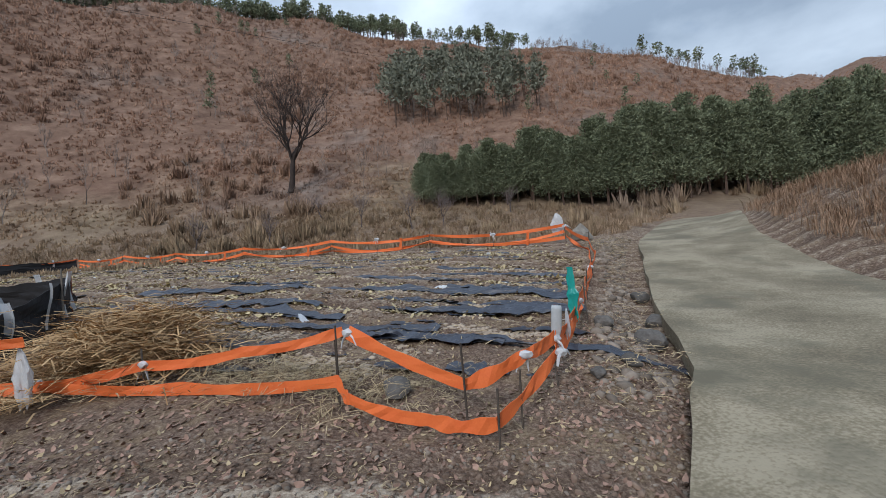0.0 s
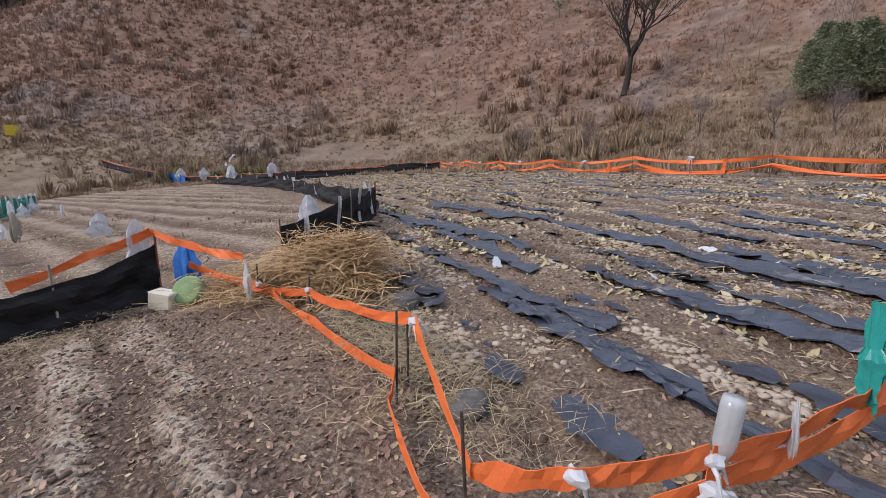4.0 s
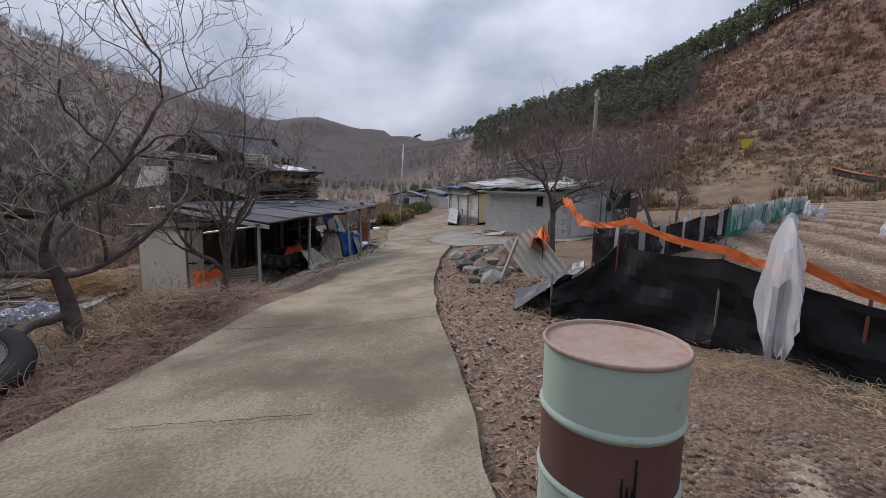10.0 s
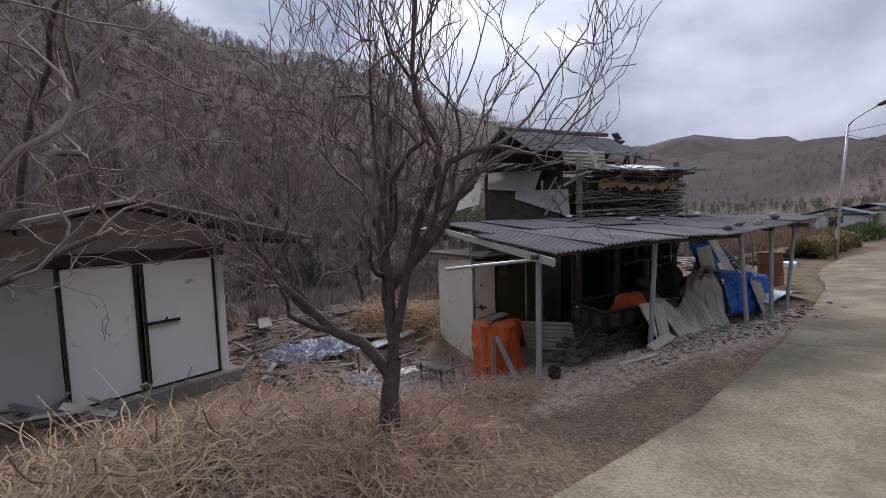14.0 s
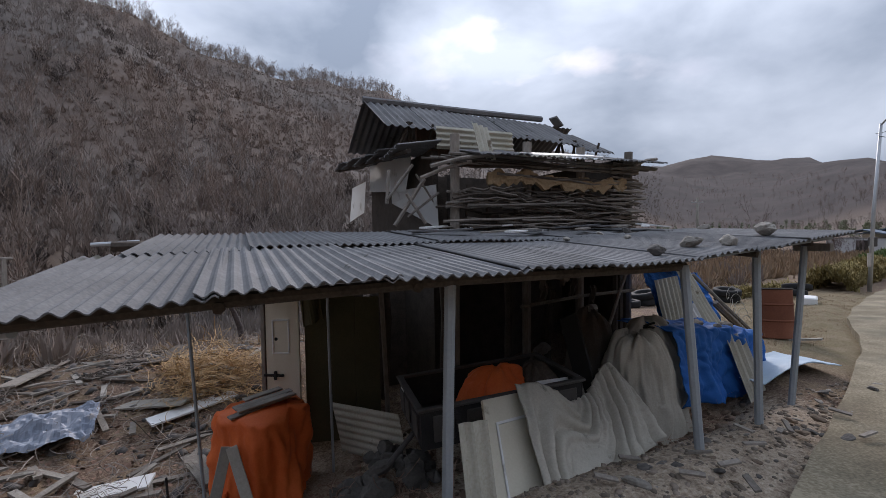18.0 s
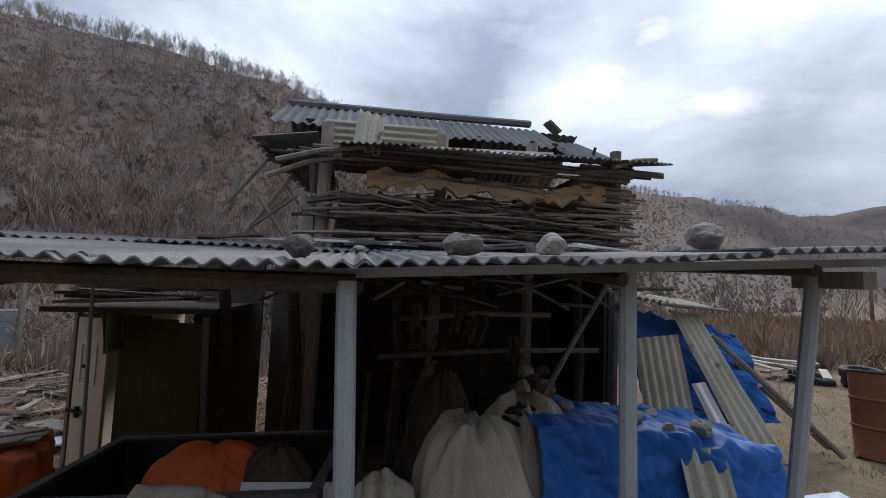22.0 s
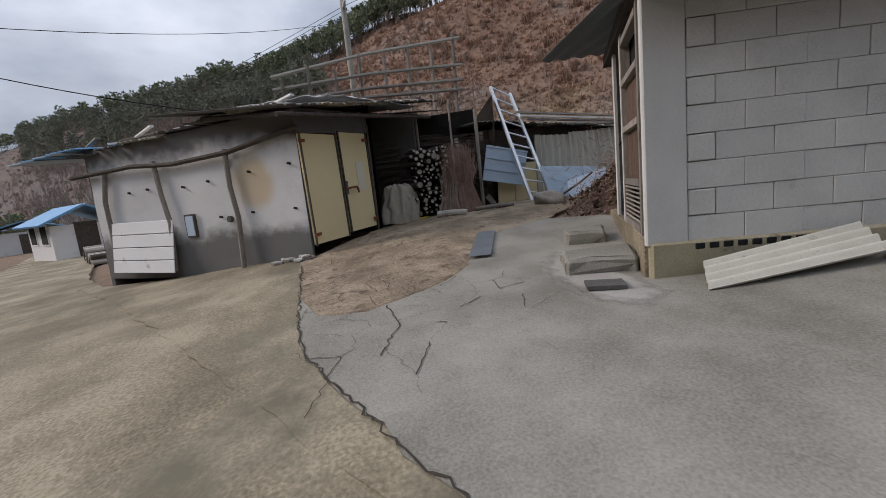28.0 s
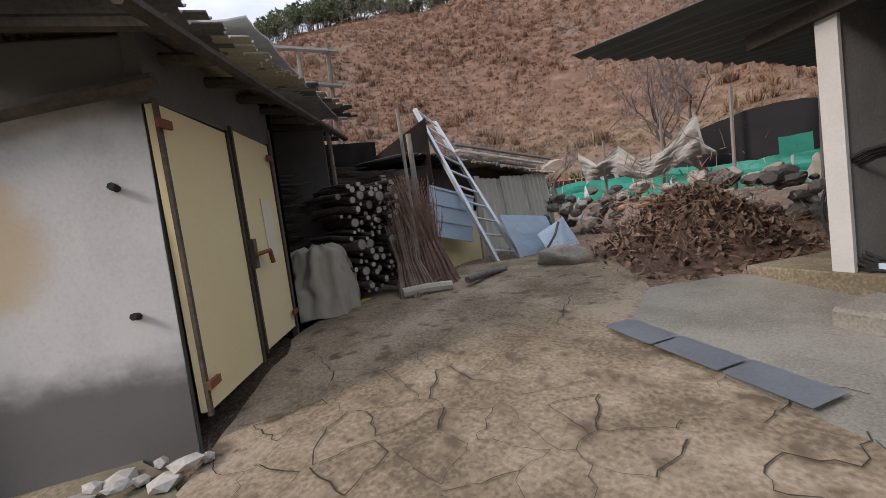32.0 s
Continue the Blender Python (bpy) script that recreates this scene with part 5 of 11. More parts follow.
# ---- the long plastered shed with yellow doors ----
YW = pose(-23.33, -12.87, 0, 0, 0, 232.1)  # x runs along the road wall, the inside is at negative y
YD = pose(-23.33, -12.87, 0, 0, 0, 137.9)  # x runs along the door wall, the inside is at positive y
store2 = thing("plastered_shed", pose(0, 0, 0), "long low shed of white plaster, dark at foot and eaves, with yellow steel double doors", "shed")


def world_part(name, bm, m, material, parent, label=""):
    bmesh.ops.transform(bm, matrix=m, verts=bm.verts[:])
    return part(name, bm, material, parent, label)


world_part("wall_core", boxed(0.02, 5.0, -0.03, 0.0, -1.0, 1.5), YW, PLASTER_DARK, store2)
world_part("wall_plaster", cloth(lambda u, v: (0.02 + 4.98 * u, 0.012 + 0.014 * fbm(u * 6, v * 3, 5), -0.98 + 2.46 * v), 40, 16, 0.006), YW, graded_wall(tuple(YW @ Vector((0.95, 0.02, 0.5)))), store2, "white plaster, darker at foot and eaves, with an ochre damp stain")
for x, s in ((1.33, 0.05), (2.95, 0.12), (4.5, -0.1)):
    world_part("prop_pole", rod([(x, 0.14, -0.85), (x - s * 0.4, 0.1, 0.0), (x + 0.06, 0.09, 0.5), (x + s, 0.08, 1.08)], 0.042, 7), YW, WOOD_GREY, store2)
world_part("cross_pole", rod([(-0.1, 0.1, 1.22), (1.3, 0.11, 1.02), (2.6, 0.1, 0.98), (3.6, 0.12, 1.05), (5.4, 0.1, 1.02)], 0.04, 7), YW, WOOD_DARK, store2)
for x, z in ((0.2, 0.72), (0.2, 0.05), (1.0, 0.68), (1.05, 0.05), (1.9, 0.62), (1.75, 0.02), (2.5, 0.58), (3.4, 0.62), (3.9, 0.6)):
    world_part("stud", rod([(x, 0.0, z), (x, 0.07, z + 0.01)], 0.02, 6), YW, WIRE, store2)
world_part("round_hook", rod([(1.55, 0.02, -0.02), (1.55, 0.08, -0.02)], [0.05, 0.05], 10), YW, PIPE_DARK, store2)
world_part("vent_frame", box(bmesh.new(), 2.36, 2.6, 0.02, 0.06, -0.28, 0.12), YW, WOOD_DARK, store2)
world_part("vent_pane", box(bmesh.new(), 2.39, 2.57, 0.055, 0.07, -0.25, 0.09), YW, BLUE_SHEET, store2, "pale blue vent shutter")
# door wall
for k, (a, b) in enumerate(((0.0, 0.84), (0.88, 1.68))):
    d = world_part("yellow_door", box(bmesh.new(), a + 0.02, b - 0.02, -0.05, 0.0, 0, 1.66, pose(0, 0, -0.55 + 0.055 * (a + b) / 2, 0, -1.6, 0)), YD, CREAM, store2, "yellow painted steel door leaf")
    for x in (a + 0.005, b - 0.03):
        world_part("door_stile", box(bmesh.new(), x, x + 0.026, -0.066, -0.045, -0.02, 1.68, pose(0, 0, -0.55 + 0.055 * (a + b) / 2, 0, -1.6, 0)), YD, WOOD_DARK, store2)
    for z in (0.1, 1.5):
        x = a if k == 0 else b - 0.12
        world_part("hinge", box(bmesh.new(), x, x + 0.12, -0.09, -0.07, z, z + 0.045, pose(0, 0, -0.5, 0, -3, 0)), YD, RUST, store2)
world_part("hatch_frame", box(bmesh.new(), 1.26, 1.48, -0.06, -0.052, 0.16, 0.66, pose(0, 0, 0, 0, -3, 0)), YD, CREAM_PALE, store2)
world_part("bolt", rod([(0.82, -0.11, 0.28), (1.12, -0.11, 0.3), (1.16, -0.11, 0.2)], 0.018, 6), YD, RUST, store2, "rusty door bolt")
world_part("bolt_plate", box(bmesh.new(), 0.84, 0.9, -0.1, -0.06, 0.18, 0.4), YD, PIPE_DARK, store2)
world_part("door_lintel", box(bmesh.new(), 0.0, 1.8, -0.04, 0.04, 1.14, 1.5, pose(0, 0, 0, 0, -3, 0)), YD, PLASTER_DARK, store2)
world_part("door_jamb", box(bmesh.new(), 1.69, 1.74, -0.05, 0.0, -0.6, 1.4), YD, WOOD_DARK, store2)
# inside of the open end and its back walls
# near-black boards: the open end's inner shade is put into their colour
INNER_SHADE = shade("shade_dark_boards", [(0.018, 0.015, 0.013), (0.045, 0.037, 0.03)], 4, 40, 0.9, 0.5)
# unseen ceiling, added to keep sky light out of the open end
world_part("ceiling_boards", cloth(lambda u, v: (1.6 + 3.3 * u, -0.15 + 3.3 * v, 1.55 + 0.137 * 3.3 * u + 0.3 * v), 6, 6, 0.02), YD, INNER_SHADE, store2)
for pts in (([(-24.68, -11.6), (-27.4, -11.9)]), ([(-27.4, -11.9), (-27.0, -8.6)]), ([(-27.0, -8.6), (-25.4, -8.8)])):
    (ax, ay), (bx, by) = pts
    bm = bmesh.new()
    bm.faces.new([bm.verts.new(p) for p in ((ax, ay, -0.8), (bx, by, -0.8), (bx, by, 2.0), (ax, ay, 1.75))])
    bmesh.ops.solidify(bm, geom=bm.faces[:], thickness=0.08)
    part("inner_wall", bm, INNER_SHADE, store2)
world_part("end_wall", box(bmesh.new(), 4.95, 5.05, -3.0, 0.0, -1.2, 1.4), YW, PLASTER_DARK, store2)
world_part("back_wall", box(bmesh.new(), -0.5, 5.0, -3.1, -3.0, -1.2, 1.7), YW, PLASTER_DARK, store2)
for x, y, h, r in ((-24.5, -10.1, 1.75, 0.022), (-25.35, -10.55, 1.7, 0.03), (-25.3, -9.25, 1.7, 0.04)):
    part("open_post", rod([(x, y, ground_z(x, y) - 0.05), (x - 0.05, y, h)], r, 6), WOOD_GREY, store2)
# the patched roof: two long runs of sheets meeting over the corner
for k in range(6):
    bm = wavy(0.95, 3.3, 0.076, 0.012, seed=120 + k, jag=0.18)
    m = YW @ pose(0.15 + 0.87 * k, 0.32 - 0.03 * k, 1.56 - 0.03 * k, 0, 0, 0) @ pose(0, 0, 0, 0, 0, 180) @ pose(-0.95, 0, 0, 6.5, 1.5 * (k % 2), 0)
    world_part("roof_sheet", bm, m, SLATE if k % 3 else SLATE_PALE, store2)
for k in range(6):
    bm = wavy(0.95, 3.0, 0.076, 0.012, seed=140 + k, jag=0.2)
    m = YD @ pose(-0.5 + 0.62 * k, -0.46 - 0.05 * k, 1.42 + 0.085 * k, 6, -7 + 1.0 * (k % 2), 0)
    world_part("roof_sheet", bm, m, SLATE_PALE if k in (1, 2, 4) else SLATE, store2)
for k in range(9):
    x = -0.4 + 0.5 * k
    world_part("rafter", rod([(x, -0.38, 1.36 + 0.09 * x), (x + 0.1, 1.6, 1.6 + 0.09 * x)], 0.035, 6), YD, WOOD_DARK, store2)
world_part("eave_pole", rod([(-0.7, -0.36, 1.28), (1.0, -0.4, 1.42), (3.4, -0.5, 1.62)], 0.035, 7), YD, WOOD_DARK, store2)


def roof_film(u, v):
    return (0.2 + 2.9 * u, -0.5 + 1.9 * v, 1.64 + 0.16 * u + 0.14 * v + 0.16 * math.exp(-((u - 0.45) ** 2 + (v - 0.55) ** 2) / 0.05) + 0.05 * fbm(u * 6, v * 6, 2))


world_part("roof_film", cloth(roof_film, 24, 16, 0.01), YD, FILM_CLEAR, store2, "torn pale plastic film on the roof")
for k in range(10):
    bm = boxed(-0.5, 0.5, -0.03, 0.03, 0, 0.03)
    world_part("roof_batten", bm, YW @ pose(0.4 + 0.5 * k, -0.1 - 0.25 * (k % 3), 1.63, 0, 2, 25 * (k % 3) - 20), WOOD_GREY if k % 2 else WHITE_PANEL, store2)

# the back shed of corrugated sheet, with its pale blue boards
LIMED = shade("limed_corrugated_sheet", [(0.46, 0.44, 0.37), (0.62, 0.6, 0.53)], 2.5, 50, 0.85, 0.4, spread=0.5, vary=0.08, spot=(0.27, 0.23, 0.17), spot_scale=5)
back = thing("back_shed", pose(0, 0, 0), "patched back shed of corrugated sheets and pale blue boards", "shed")
BX = pose(-25.75, -8.88, -0.026, 0, 0, 90) @ Matrix.Diagonal((1.105, 1.105, 1.105, 1))  # x runs north, the inside is at positive y
part("shed_core", box(bmesh.new(), 0.0, 3.5, 0.12, 2.6, -0.7, 1.2, BX), WOOD_DARK, back)
for k in range(3):
    bm = wavy(0.82, 1.3, 0.15, 0.03, seed=160 + k)
    world_part("wall_sheet", bm, BX @ pose(1.1 + k * 0.76, -0.24 - 0.015 * k, -0.28 + 0.02 * k, 84, 2 - 2 * k, 0), LIMED, back)
world_part("yellow_board", box(bmesh.new(), 0.05, 0.42, -0.33, -0.3, -0.42, 0.6, pose(0, 0, 0, 0, 3)), BX, CREAM, back)
world_part("yellow_board", box(bmesh.new(), 0.44, 0.95, -0.31, -0.28, -0.42, 0.5, pose(0, 0, 0, 0, 2)), BX, CREAM, back)
world_part("corner_board", box(bmesh.new(), 0.94, 1.06, -0.34, -0.3, -0.42, 1.0), BX, SLATE_PALE, back)
blue = world_part("blue_board", box(bmesh.new(), -0.38, 0.5, -0.52, -0.5, 0.12, 0.8, pose(0, 0, 0.0, 0, 12)), BX, BLUE_SHEET, back, "pale blue ribbed steel board")
for k in range(4):
    part("board_rib", box(bmesh.new(), -0.38, 0.5, -0.535, -0.52, 0.12 + 0.215 * k, 0.15 + 0.215 * k, BX @ pose(0, 0, 0.0, 0, 12)), BLUE_SHEET, blue)
for k in range(3):
    world_part("loose_board", box(bmesh.new(), -0.6 + 0.16 * k, -0.52 + 0.17 * k, -0.2, -0.17, 0.5, 1.15 - 0.1 * k, pose(0, 0, 0, 0, -8 - 6 * k)), BX, WOOD_GREY, back)
world_part("brace_board", box(bmesh.new(), -0.4, -0.3, -0.45, -0.4, -0.45, 0.1, pose(0.1, 0, 0, 0, -35)), BX, WOOD_GREY, back)


def quad_sheet(tl, tr, br, bl, crease, seed):
    """A bent metal sheet between four corners."""
    tl, tr, br, bl = Vector(tl), Vector(tr), Vector(br), Vector(bl)
    return cloth(lambda u, v: tl.lerp(tr, u).lerp(bl.lerp(br, u), v) + Vector((crease * (0.5 - abs(u + 0.4 * v - 0.7)) + 0.012 * fbm(u * 4, v * 4, seed), 0, 0)), 18, 12, 0.012)


part("low_blue_sheet", quad_sheet((-24.72, -8.15, 0.36), (-24.75, -6.75, 0.24), (-24.5, -6.7, -0.42), (-24.45, -8.05, -0.42), 0.02, 1), BLUE_SHEET, back, "pale blue steel sheet")
part("low_blue_sheet", quad_sheet((-24.3, -7.75, -0.02), (-24.45, -6.75, 0.2), (-23.95, -6.95, -0.42), (-24.0, -7.95, -0.42), 0.12, 2), BLUE_SHEET, back, "bent pale blue sheet")
part("sheet_stick", rod([(-23.98, -8.2, -0.3), (-24.1, -7.6, -0.05), (-24.25, -7.2, 0.12)], 0.02, 6), WOOD_DARK, back)
for k in range(4):
    bm = wavy(1.0, 2.6, 0.076, 0.012, seed=170 + k, jag=0.2)
    world_part("roof_sheet", bm, BX @ pose(-0.2 + 0.93 * k, -0.3 - 0.04 * (k % 2), 1.36 - 0.08 * k, 3, 4, 0), (SLATE, SLATE_PALE, SLATE, SLATE_PALE)[k], back)
for k in range(6):
    world_part("roof_batten", box(bmesh.new(), 0, 2.2, -0.04, 0.04, 0, 0.03, pose(0.5 + 0.2 * k, -0.42 + 0.16 * k, 1.44 - 0.05 * k, 0, 6 - k, 4 * k - 8)), BX, (WOOD_PALE, WHITE_PANEL, SLATE)[k % 3], back)

# ---- block house ----
BK = pose(-19.29, -10.36, 0, 0, 0, 68.0)   # x runs along the block wall, the inside is at positive y
BS = pose(-19.29, -10.36, 0, 0, 0, 147.0)  # x runs along the porch side, the inside is at negative y
house = thing("block_house", pose(0, 0, 0), "small house of pale painted concrete blocks with a sheet metal roof", "house")
world_part("wall_core", box(bmesh.new(), 0.08, 4.75, 0.03, 0.2, -1.0, 1.5), BK, MORTAR, house)
world_part("corner_pier", box(bmesh.new(), -0.004, 0.3, -0.014, 0.045, -0.46, 1.5, bevel=0.01), BK, BLOCK_SMOOTH, house)
world_part("plinth", box(bmesh.new(), 0.02, 4.75, -0.03, 0.2, -1.1, -0.43, bevel=0.02), BK, shade("yellowed_plinth", [(0.26, 0.22, 0.13), (0.4, 0.36, 0.26)], 2, 60, spot=(0.15, 0.12, 0.07)), house)
for row in range(10):
    x = 0.3 + (0.2 if row % 2 else 0.0)
    if row % 2:
        world_part("block", box(bmesh.new(), 0.306, 0.494, -0.012, 0.1, 0.006, 0.194, pose(0, 0, -0.45 + 0.2 * row), bevel=0.006), BK, BLOCK, house)
    while x < 4.4:
        world_part("block", box(bmesh.new(), x + 0.002, x + 0.398, -0.012 + 0.004 * ((row * 3 + int(x * 5)) % 3), 0.1, 0.002, 0.198, pose(0, 0, -0.45 + 0.2 * row), bevel=0.003), BK, BLOCK, house)
        x += 0.4
# solid black blocks stand in for the unlit vent openings
for k in range(9):
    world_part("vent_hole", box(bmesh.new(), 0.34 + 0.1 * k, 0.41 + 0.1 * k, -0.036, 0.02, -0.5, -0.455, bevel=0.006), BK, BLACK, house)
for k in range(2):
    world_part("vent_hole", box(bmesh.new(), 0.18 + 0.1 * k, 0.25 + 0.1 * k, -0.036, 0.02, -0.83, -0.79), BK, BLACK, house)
# darker render for the porch walls, with the recess's shade in its colour
PORCH_SHADE = shade("shade_grey_render", [(0.13, 0.128, 0.12), (0.2, 0.197, 0.187), (0.27, 0.265, 0.25)], 2.5, 60, 0.92, 0.3, spread=0.5)
# porch side: pier, shuttered window, pier, dark porch
for a, b, y in ((0.03, 1.1, -0.08), (1.1, 2.6, -1.4)):
    world_part("porch_plinth", box(bmesh.new(), a, b, y, 0.02, -1.1, -0.38, bevel=0.01), BS, CONCRETE, house)
world_part("pier", box(bmesh.new(), 0.0, 0.06, -0.03, 0.0, -0.4, 1.5), BS, BLOCK_SMOOTH, house)
# black sheet painted in for the dark behind the shutters
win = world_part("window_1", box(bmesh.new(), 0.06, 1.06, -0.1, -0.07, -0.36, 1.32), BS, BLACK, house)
for x in (0.06, 0.99):
    world_part("window_frame", box(bmesh.new(), x, x + 0.07, -0.06, 0.02, -0.38, 1.34), BS, WOOD_GREY, house)
for z in (-0.37, 0.0, 0.48, 0.9, 1.26):
    world_part("window_frame", box(bmesh.new(), 0.13, 0.99, -0.05, 0.026, z, z + 0.055, bevel=0.004), BS, WOOD_GREY, house)
for k in range(9):
    for z0, z1 in ((0.055, 0.48), (0.535, 0.9)):
        world_part("shutter_board", box(bmesh.new(), 0.132 + 0.0955 * k, 0.222 + 0.0955 * k, -0.055 + 0.004 * (k % 3), -0.02, z0, z1), BS, BOARD_BROWN, house)
for k in range(8):
    world_part("louvre_slat", box(bmesh.new(), 0.13, 0.99, -0.03, 0.02, 0, 0.014, pose(0, 0, -0.3 + 0.038 * k, 32)), BS, WOOD_GREY, house)
world_part("pier", box(bmesh.new(), 1.06, 1.2, -0.2, 0.01, -0.4, 1.5), BS, BLOCK_SMOOTH, house)
world_part("porch_wall", box(bmesh.new(), 1.1, 2.6, -1.5, -1.4, -0.4, 1.5), BS, PORCH_SHADE, house)
world_part("porch_inner", box(bmesh.new(), 1.1, 1.2, -1.4, -0.2, -0.4, 1.5), BS, PORCH_SHADE, house)
world_part("porch_side", box(bmesh.new(), 1.8, 1.92, -1.4, -0.03, -0.4, 1.42), BS, PORCH_SHADE, house)
world_part("wall_end", box(bmesh.new(), 1.79, 1.93, -0.03, 0.0, -0.4, 1.42), BS, BLOCK_SMOOTH, house)
world_part("far_wall", box(bmesh.new(), 2.6, 2.7, -4.5, -1.4, -0.8, 1.5), BS, PLASTER, house)
world_part("back_wall", box(bmesh.new(), 4.65, 4.75, 0.2, 3.0, -1.0, 1.5), BK, PLASTER, house)
world_part("eave_beam", box(bmesh.new(), -0.2, 2.4, -0.05, 0.05, 1.4, 1.52), BS, WOOD_DARK, house)
for k in range(5):
    bm = wavy(0.95, 4.2, 0.25, 0.018, 0.005, seed=180 + k)
    world_part("roof_sheet", bm, BK @ pose(-0.14 + 0.94 * k, -0.42, 1.36 + 0.03 * (k % 2) + 0.01 * k, 7.5, 0, 0), shade("dark_green_roof", [(0.06, 0.075, 0.07), (0.1, 0.115, 0.11)], 2, 60, 0.5) if k == 0 else bpy.data.materials["dark_green_roof"], house)
world_part("roof_edge", box(bmesh.new(), -0.16, 4.5, -0.46, -0.42, 1.3, 1.37), BK, GALV, house)
for k in range(8):
    bm = wavy(0.9, 1.7 + 0.3 * (k % 3), 0.076, 0.012, seed=210 + k, jag=0.15)
    world_part("patch_sheet", bm, BK @ pose(0.1 + 0.58 * k, -0.55 + 0.25 * (k % 2), 1.46 + 0.05 * (k % 3), 8, 2 * (k % 3 - 1), 7 * (k % 3) - 8), (SLATE_PALE, WHITE_PANEL, SLATE_PALE, SLATE)[k % 4], house)
for k in range(14):
    bm = boxed(-0.7, 0.7, -0.05, 0.05, 0, 0.03)
    world_part("roof_board", bm, BK @ pose(0.5 + 0.27 * k, 0.2 + 0.5 * (k % 4), 1.62 + 0.12 * (k % 4) * 0.6, 6, 3 * (k % 3 - 1), 33 * k), WOOD_PALE if k % 2 else WHITE_PANEL, house)
for k in range(4):
    bm = wavy(0.95, 1.6, 0.076, 0.012, seed=230 + k)
    world_part("blue_roof_sheet", bm, YW @ pose(4.7 + 0.45 * k, 0.3, 1.5 - 0.02 * k, 0, 0, 0) @ pose(0, 0, 0, 0, 0, 180) @ pose(-0.95, 0, 0, 5, 0, 0), ROOF_BLUE if k % 2 == 0 else BLUE_SHEET, store2)


# ---- things ----
def rock(bm, c, s, seed=0, m=None, sub=2):
    """A lumpy stone at c with half-sizes s."""
    rnd = random.Random(seed)
    off = Vector((rnd.uniform(0, 50), rnd.uniform(0, 50), rnd.uniform(0, 50)))
    g = bmesh.ops.create_icosphere(bm, subdivisions=sub, radius=1)["verts"]
    turn = Euler((rnd.uniform(-0.3, 0.3), rnd.uniform(-0.3, 0.3), rnd.uniform(0, 6.28))).to_matrix()
    cuts = [(Vector((rnd.gauss(0, 1), rnd.gauss(0, 1), rnd.gauss(0, 1))).normalized(), rnd.uniform(0.6, 0.95)) for _ in range(9)]
    for v in g:
        k = 1 + 0.42 * noise.noise(v.co * 1.1 + off) + 0.16 * noise.noise(v.co * 3 + off)
        for n, d in cuts:
            k = min(k, d / max(v.co.dot(n), 0.05))
        p = Vector((v.co.x * s[0] * k, v.co.y * s[1] * k, v.co.z * s[2] * k))
        v.co = turn @ p + Vector(c)
    if m:
        bmesh.ops.transform(bm, matrix=m, verts=g)
    return bm


def stone(x, y, s, seed, material=None, label="rounded grey field stone lying on the soil", z=None, group=""):
    z = ground_z(x, y) + s[2] * 0.45 if z is None else z
    ob = part("stone", rock(bmesh.new(), (0, 0, 0), s, seed, sub=4 if max(s) > 0.1 else 3 if max(s) > 0.05 else 2), material or STONE)
    ob.location = (x, y, z)
    return tagged(ob, label, "stone", group)


def drum(m, paint, band, lid, label):
    """A 200 litre steel drum with rolling hoops and a rim."""
    t = thing("oil_drum", m, label, "drum")
    prof = [(0.05, 0.012), (0.27, 0.012), (0.286, 0.0), (0.29, 0.012), (0.284, 0.03)]
    part("body", lathe(bmesh.new(), prof + [(0.283, 0.29)], 40), paint, t, smooth=True)
    for z in (0.29, 0.575):
        part("hoop", lathe(bmesh.new(), [(0.283, z), (0.287, z + 0.006), (0.294, z + 0.016), (0.294, z + 0.024), (0.287, z + 0.034), (0.283, z + 0.04)], 40), paint, t, smooth=True)
    part("body_band", lathe(bmesh.new(), [(0.283, 0.33), (0.283, 0.575)], 40), band, t, smooth=True)
    part("body_top", lathe(bmesh.new(), [(0.283, 0.615), (0.283, 0.86)], 40), paint, t, smooth=True)
    part("rim", lathe(bmesh.new(), [(0.283, 0.86), (0.292, 0.866), (0.293, 0.878), (0.286, 0.884), (0.277, 0.878), (0.275, 0.862)], 40), lid, t, smooth=True)
    part("lid", lathe(bmesh.new(), [(0.276, 0.866), (0.2, 0.862), (0.1, 0.858), (0.0, 0.857)], 40), lid, t)
    return t


z0 = ground_z(-3.15, -1.73)
green = drum(pose(-3.15, -1.73, z0 - 0.01, 0.6, -0.8, 20), DRUM_GREEN, DRUM_BAND, shade("rusty_lid", [(0.26, 0.14, 0.08), (0.4, 0.33, 0.3)], 3, 40, 0.6, 0.3, spread=0.5), "faded green oil drum with a brown band and rusty lid")
rd = random.Random(3)
eye_side = math.atan2(-0.34 + 1.6, -0.56 + 2.98)
hole = cloth(lambda u, v: (0.289 * math.cos(eye_side - radians(20) + (u - 0.5) * 0.32 * (1 - 0.4 * abs(v - 0.4))), 0.289 * math.sin(eye_side - radians(20) + (u - 0.5) * 0.32 * (1 - 0.4 * abs(v - 0.4))), 0.2 + 0.13 * v - 0.05 * u), 6, 4, 0.003)
part("rust_hole", hole, BLACK, green, "torn black hole in the side")
for k, (w, h) in enumerate(((-0.11, 0.14), (-0.04, 0.11), (0.05, 0.22), (0.02, 0.1))):
    a = eye_side - radians(20) + w
    part("drip_mark", rod([(0.288 * math.cos(a), 0.288 * math.sin(a), 0.3), (0.2885 * math.cos(a), 0.2885 * math.sin(a), 0.31 + h)], [0.007, 0.003], 5), BLACK, green)
dp = HM @ Vector((9.66, 1.8, 0))
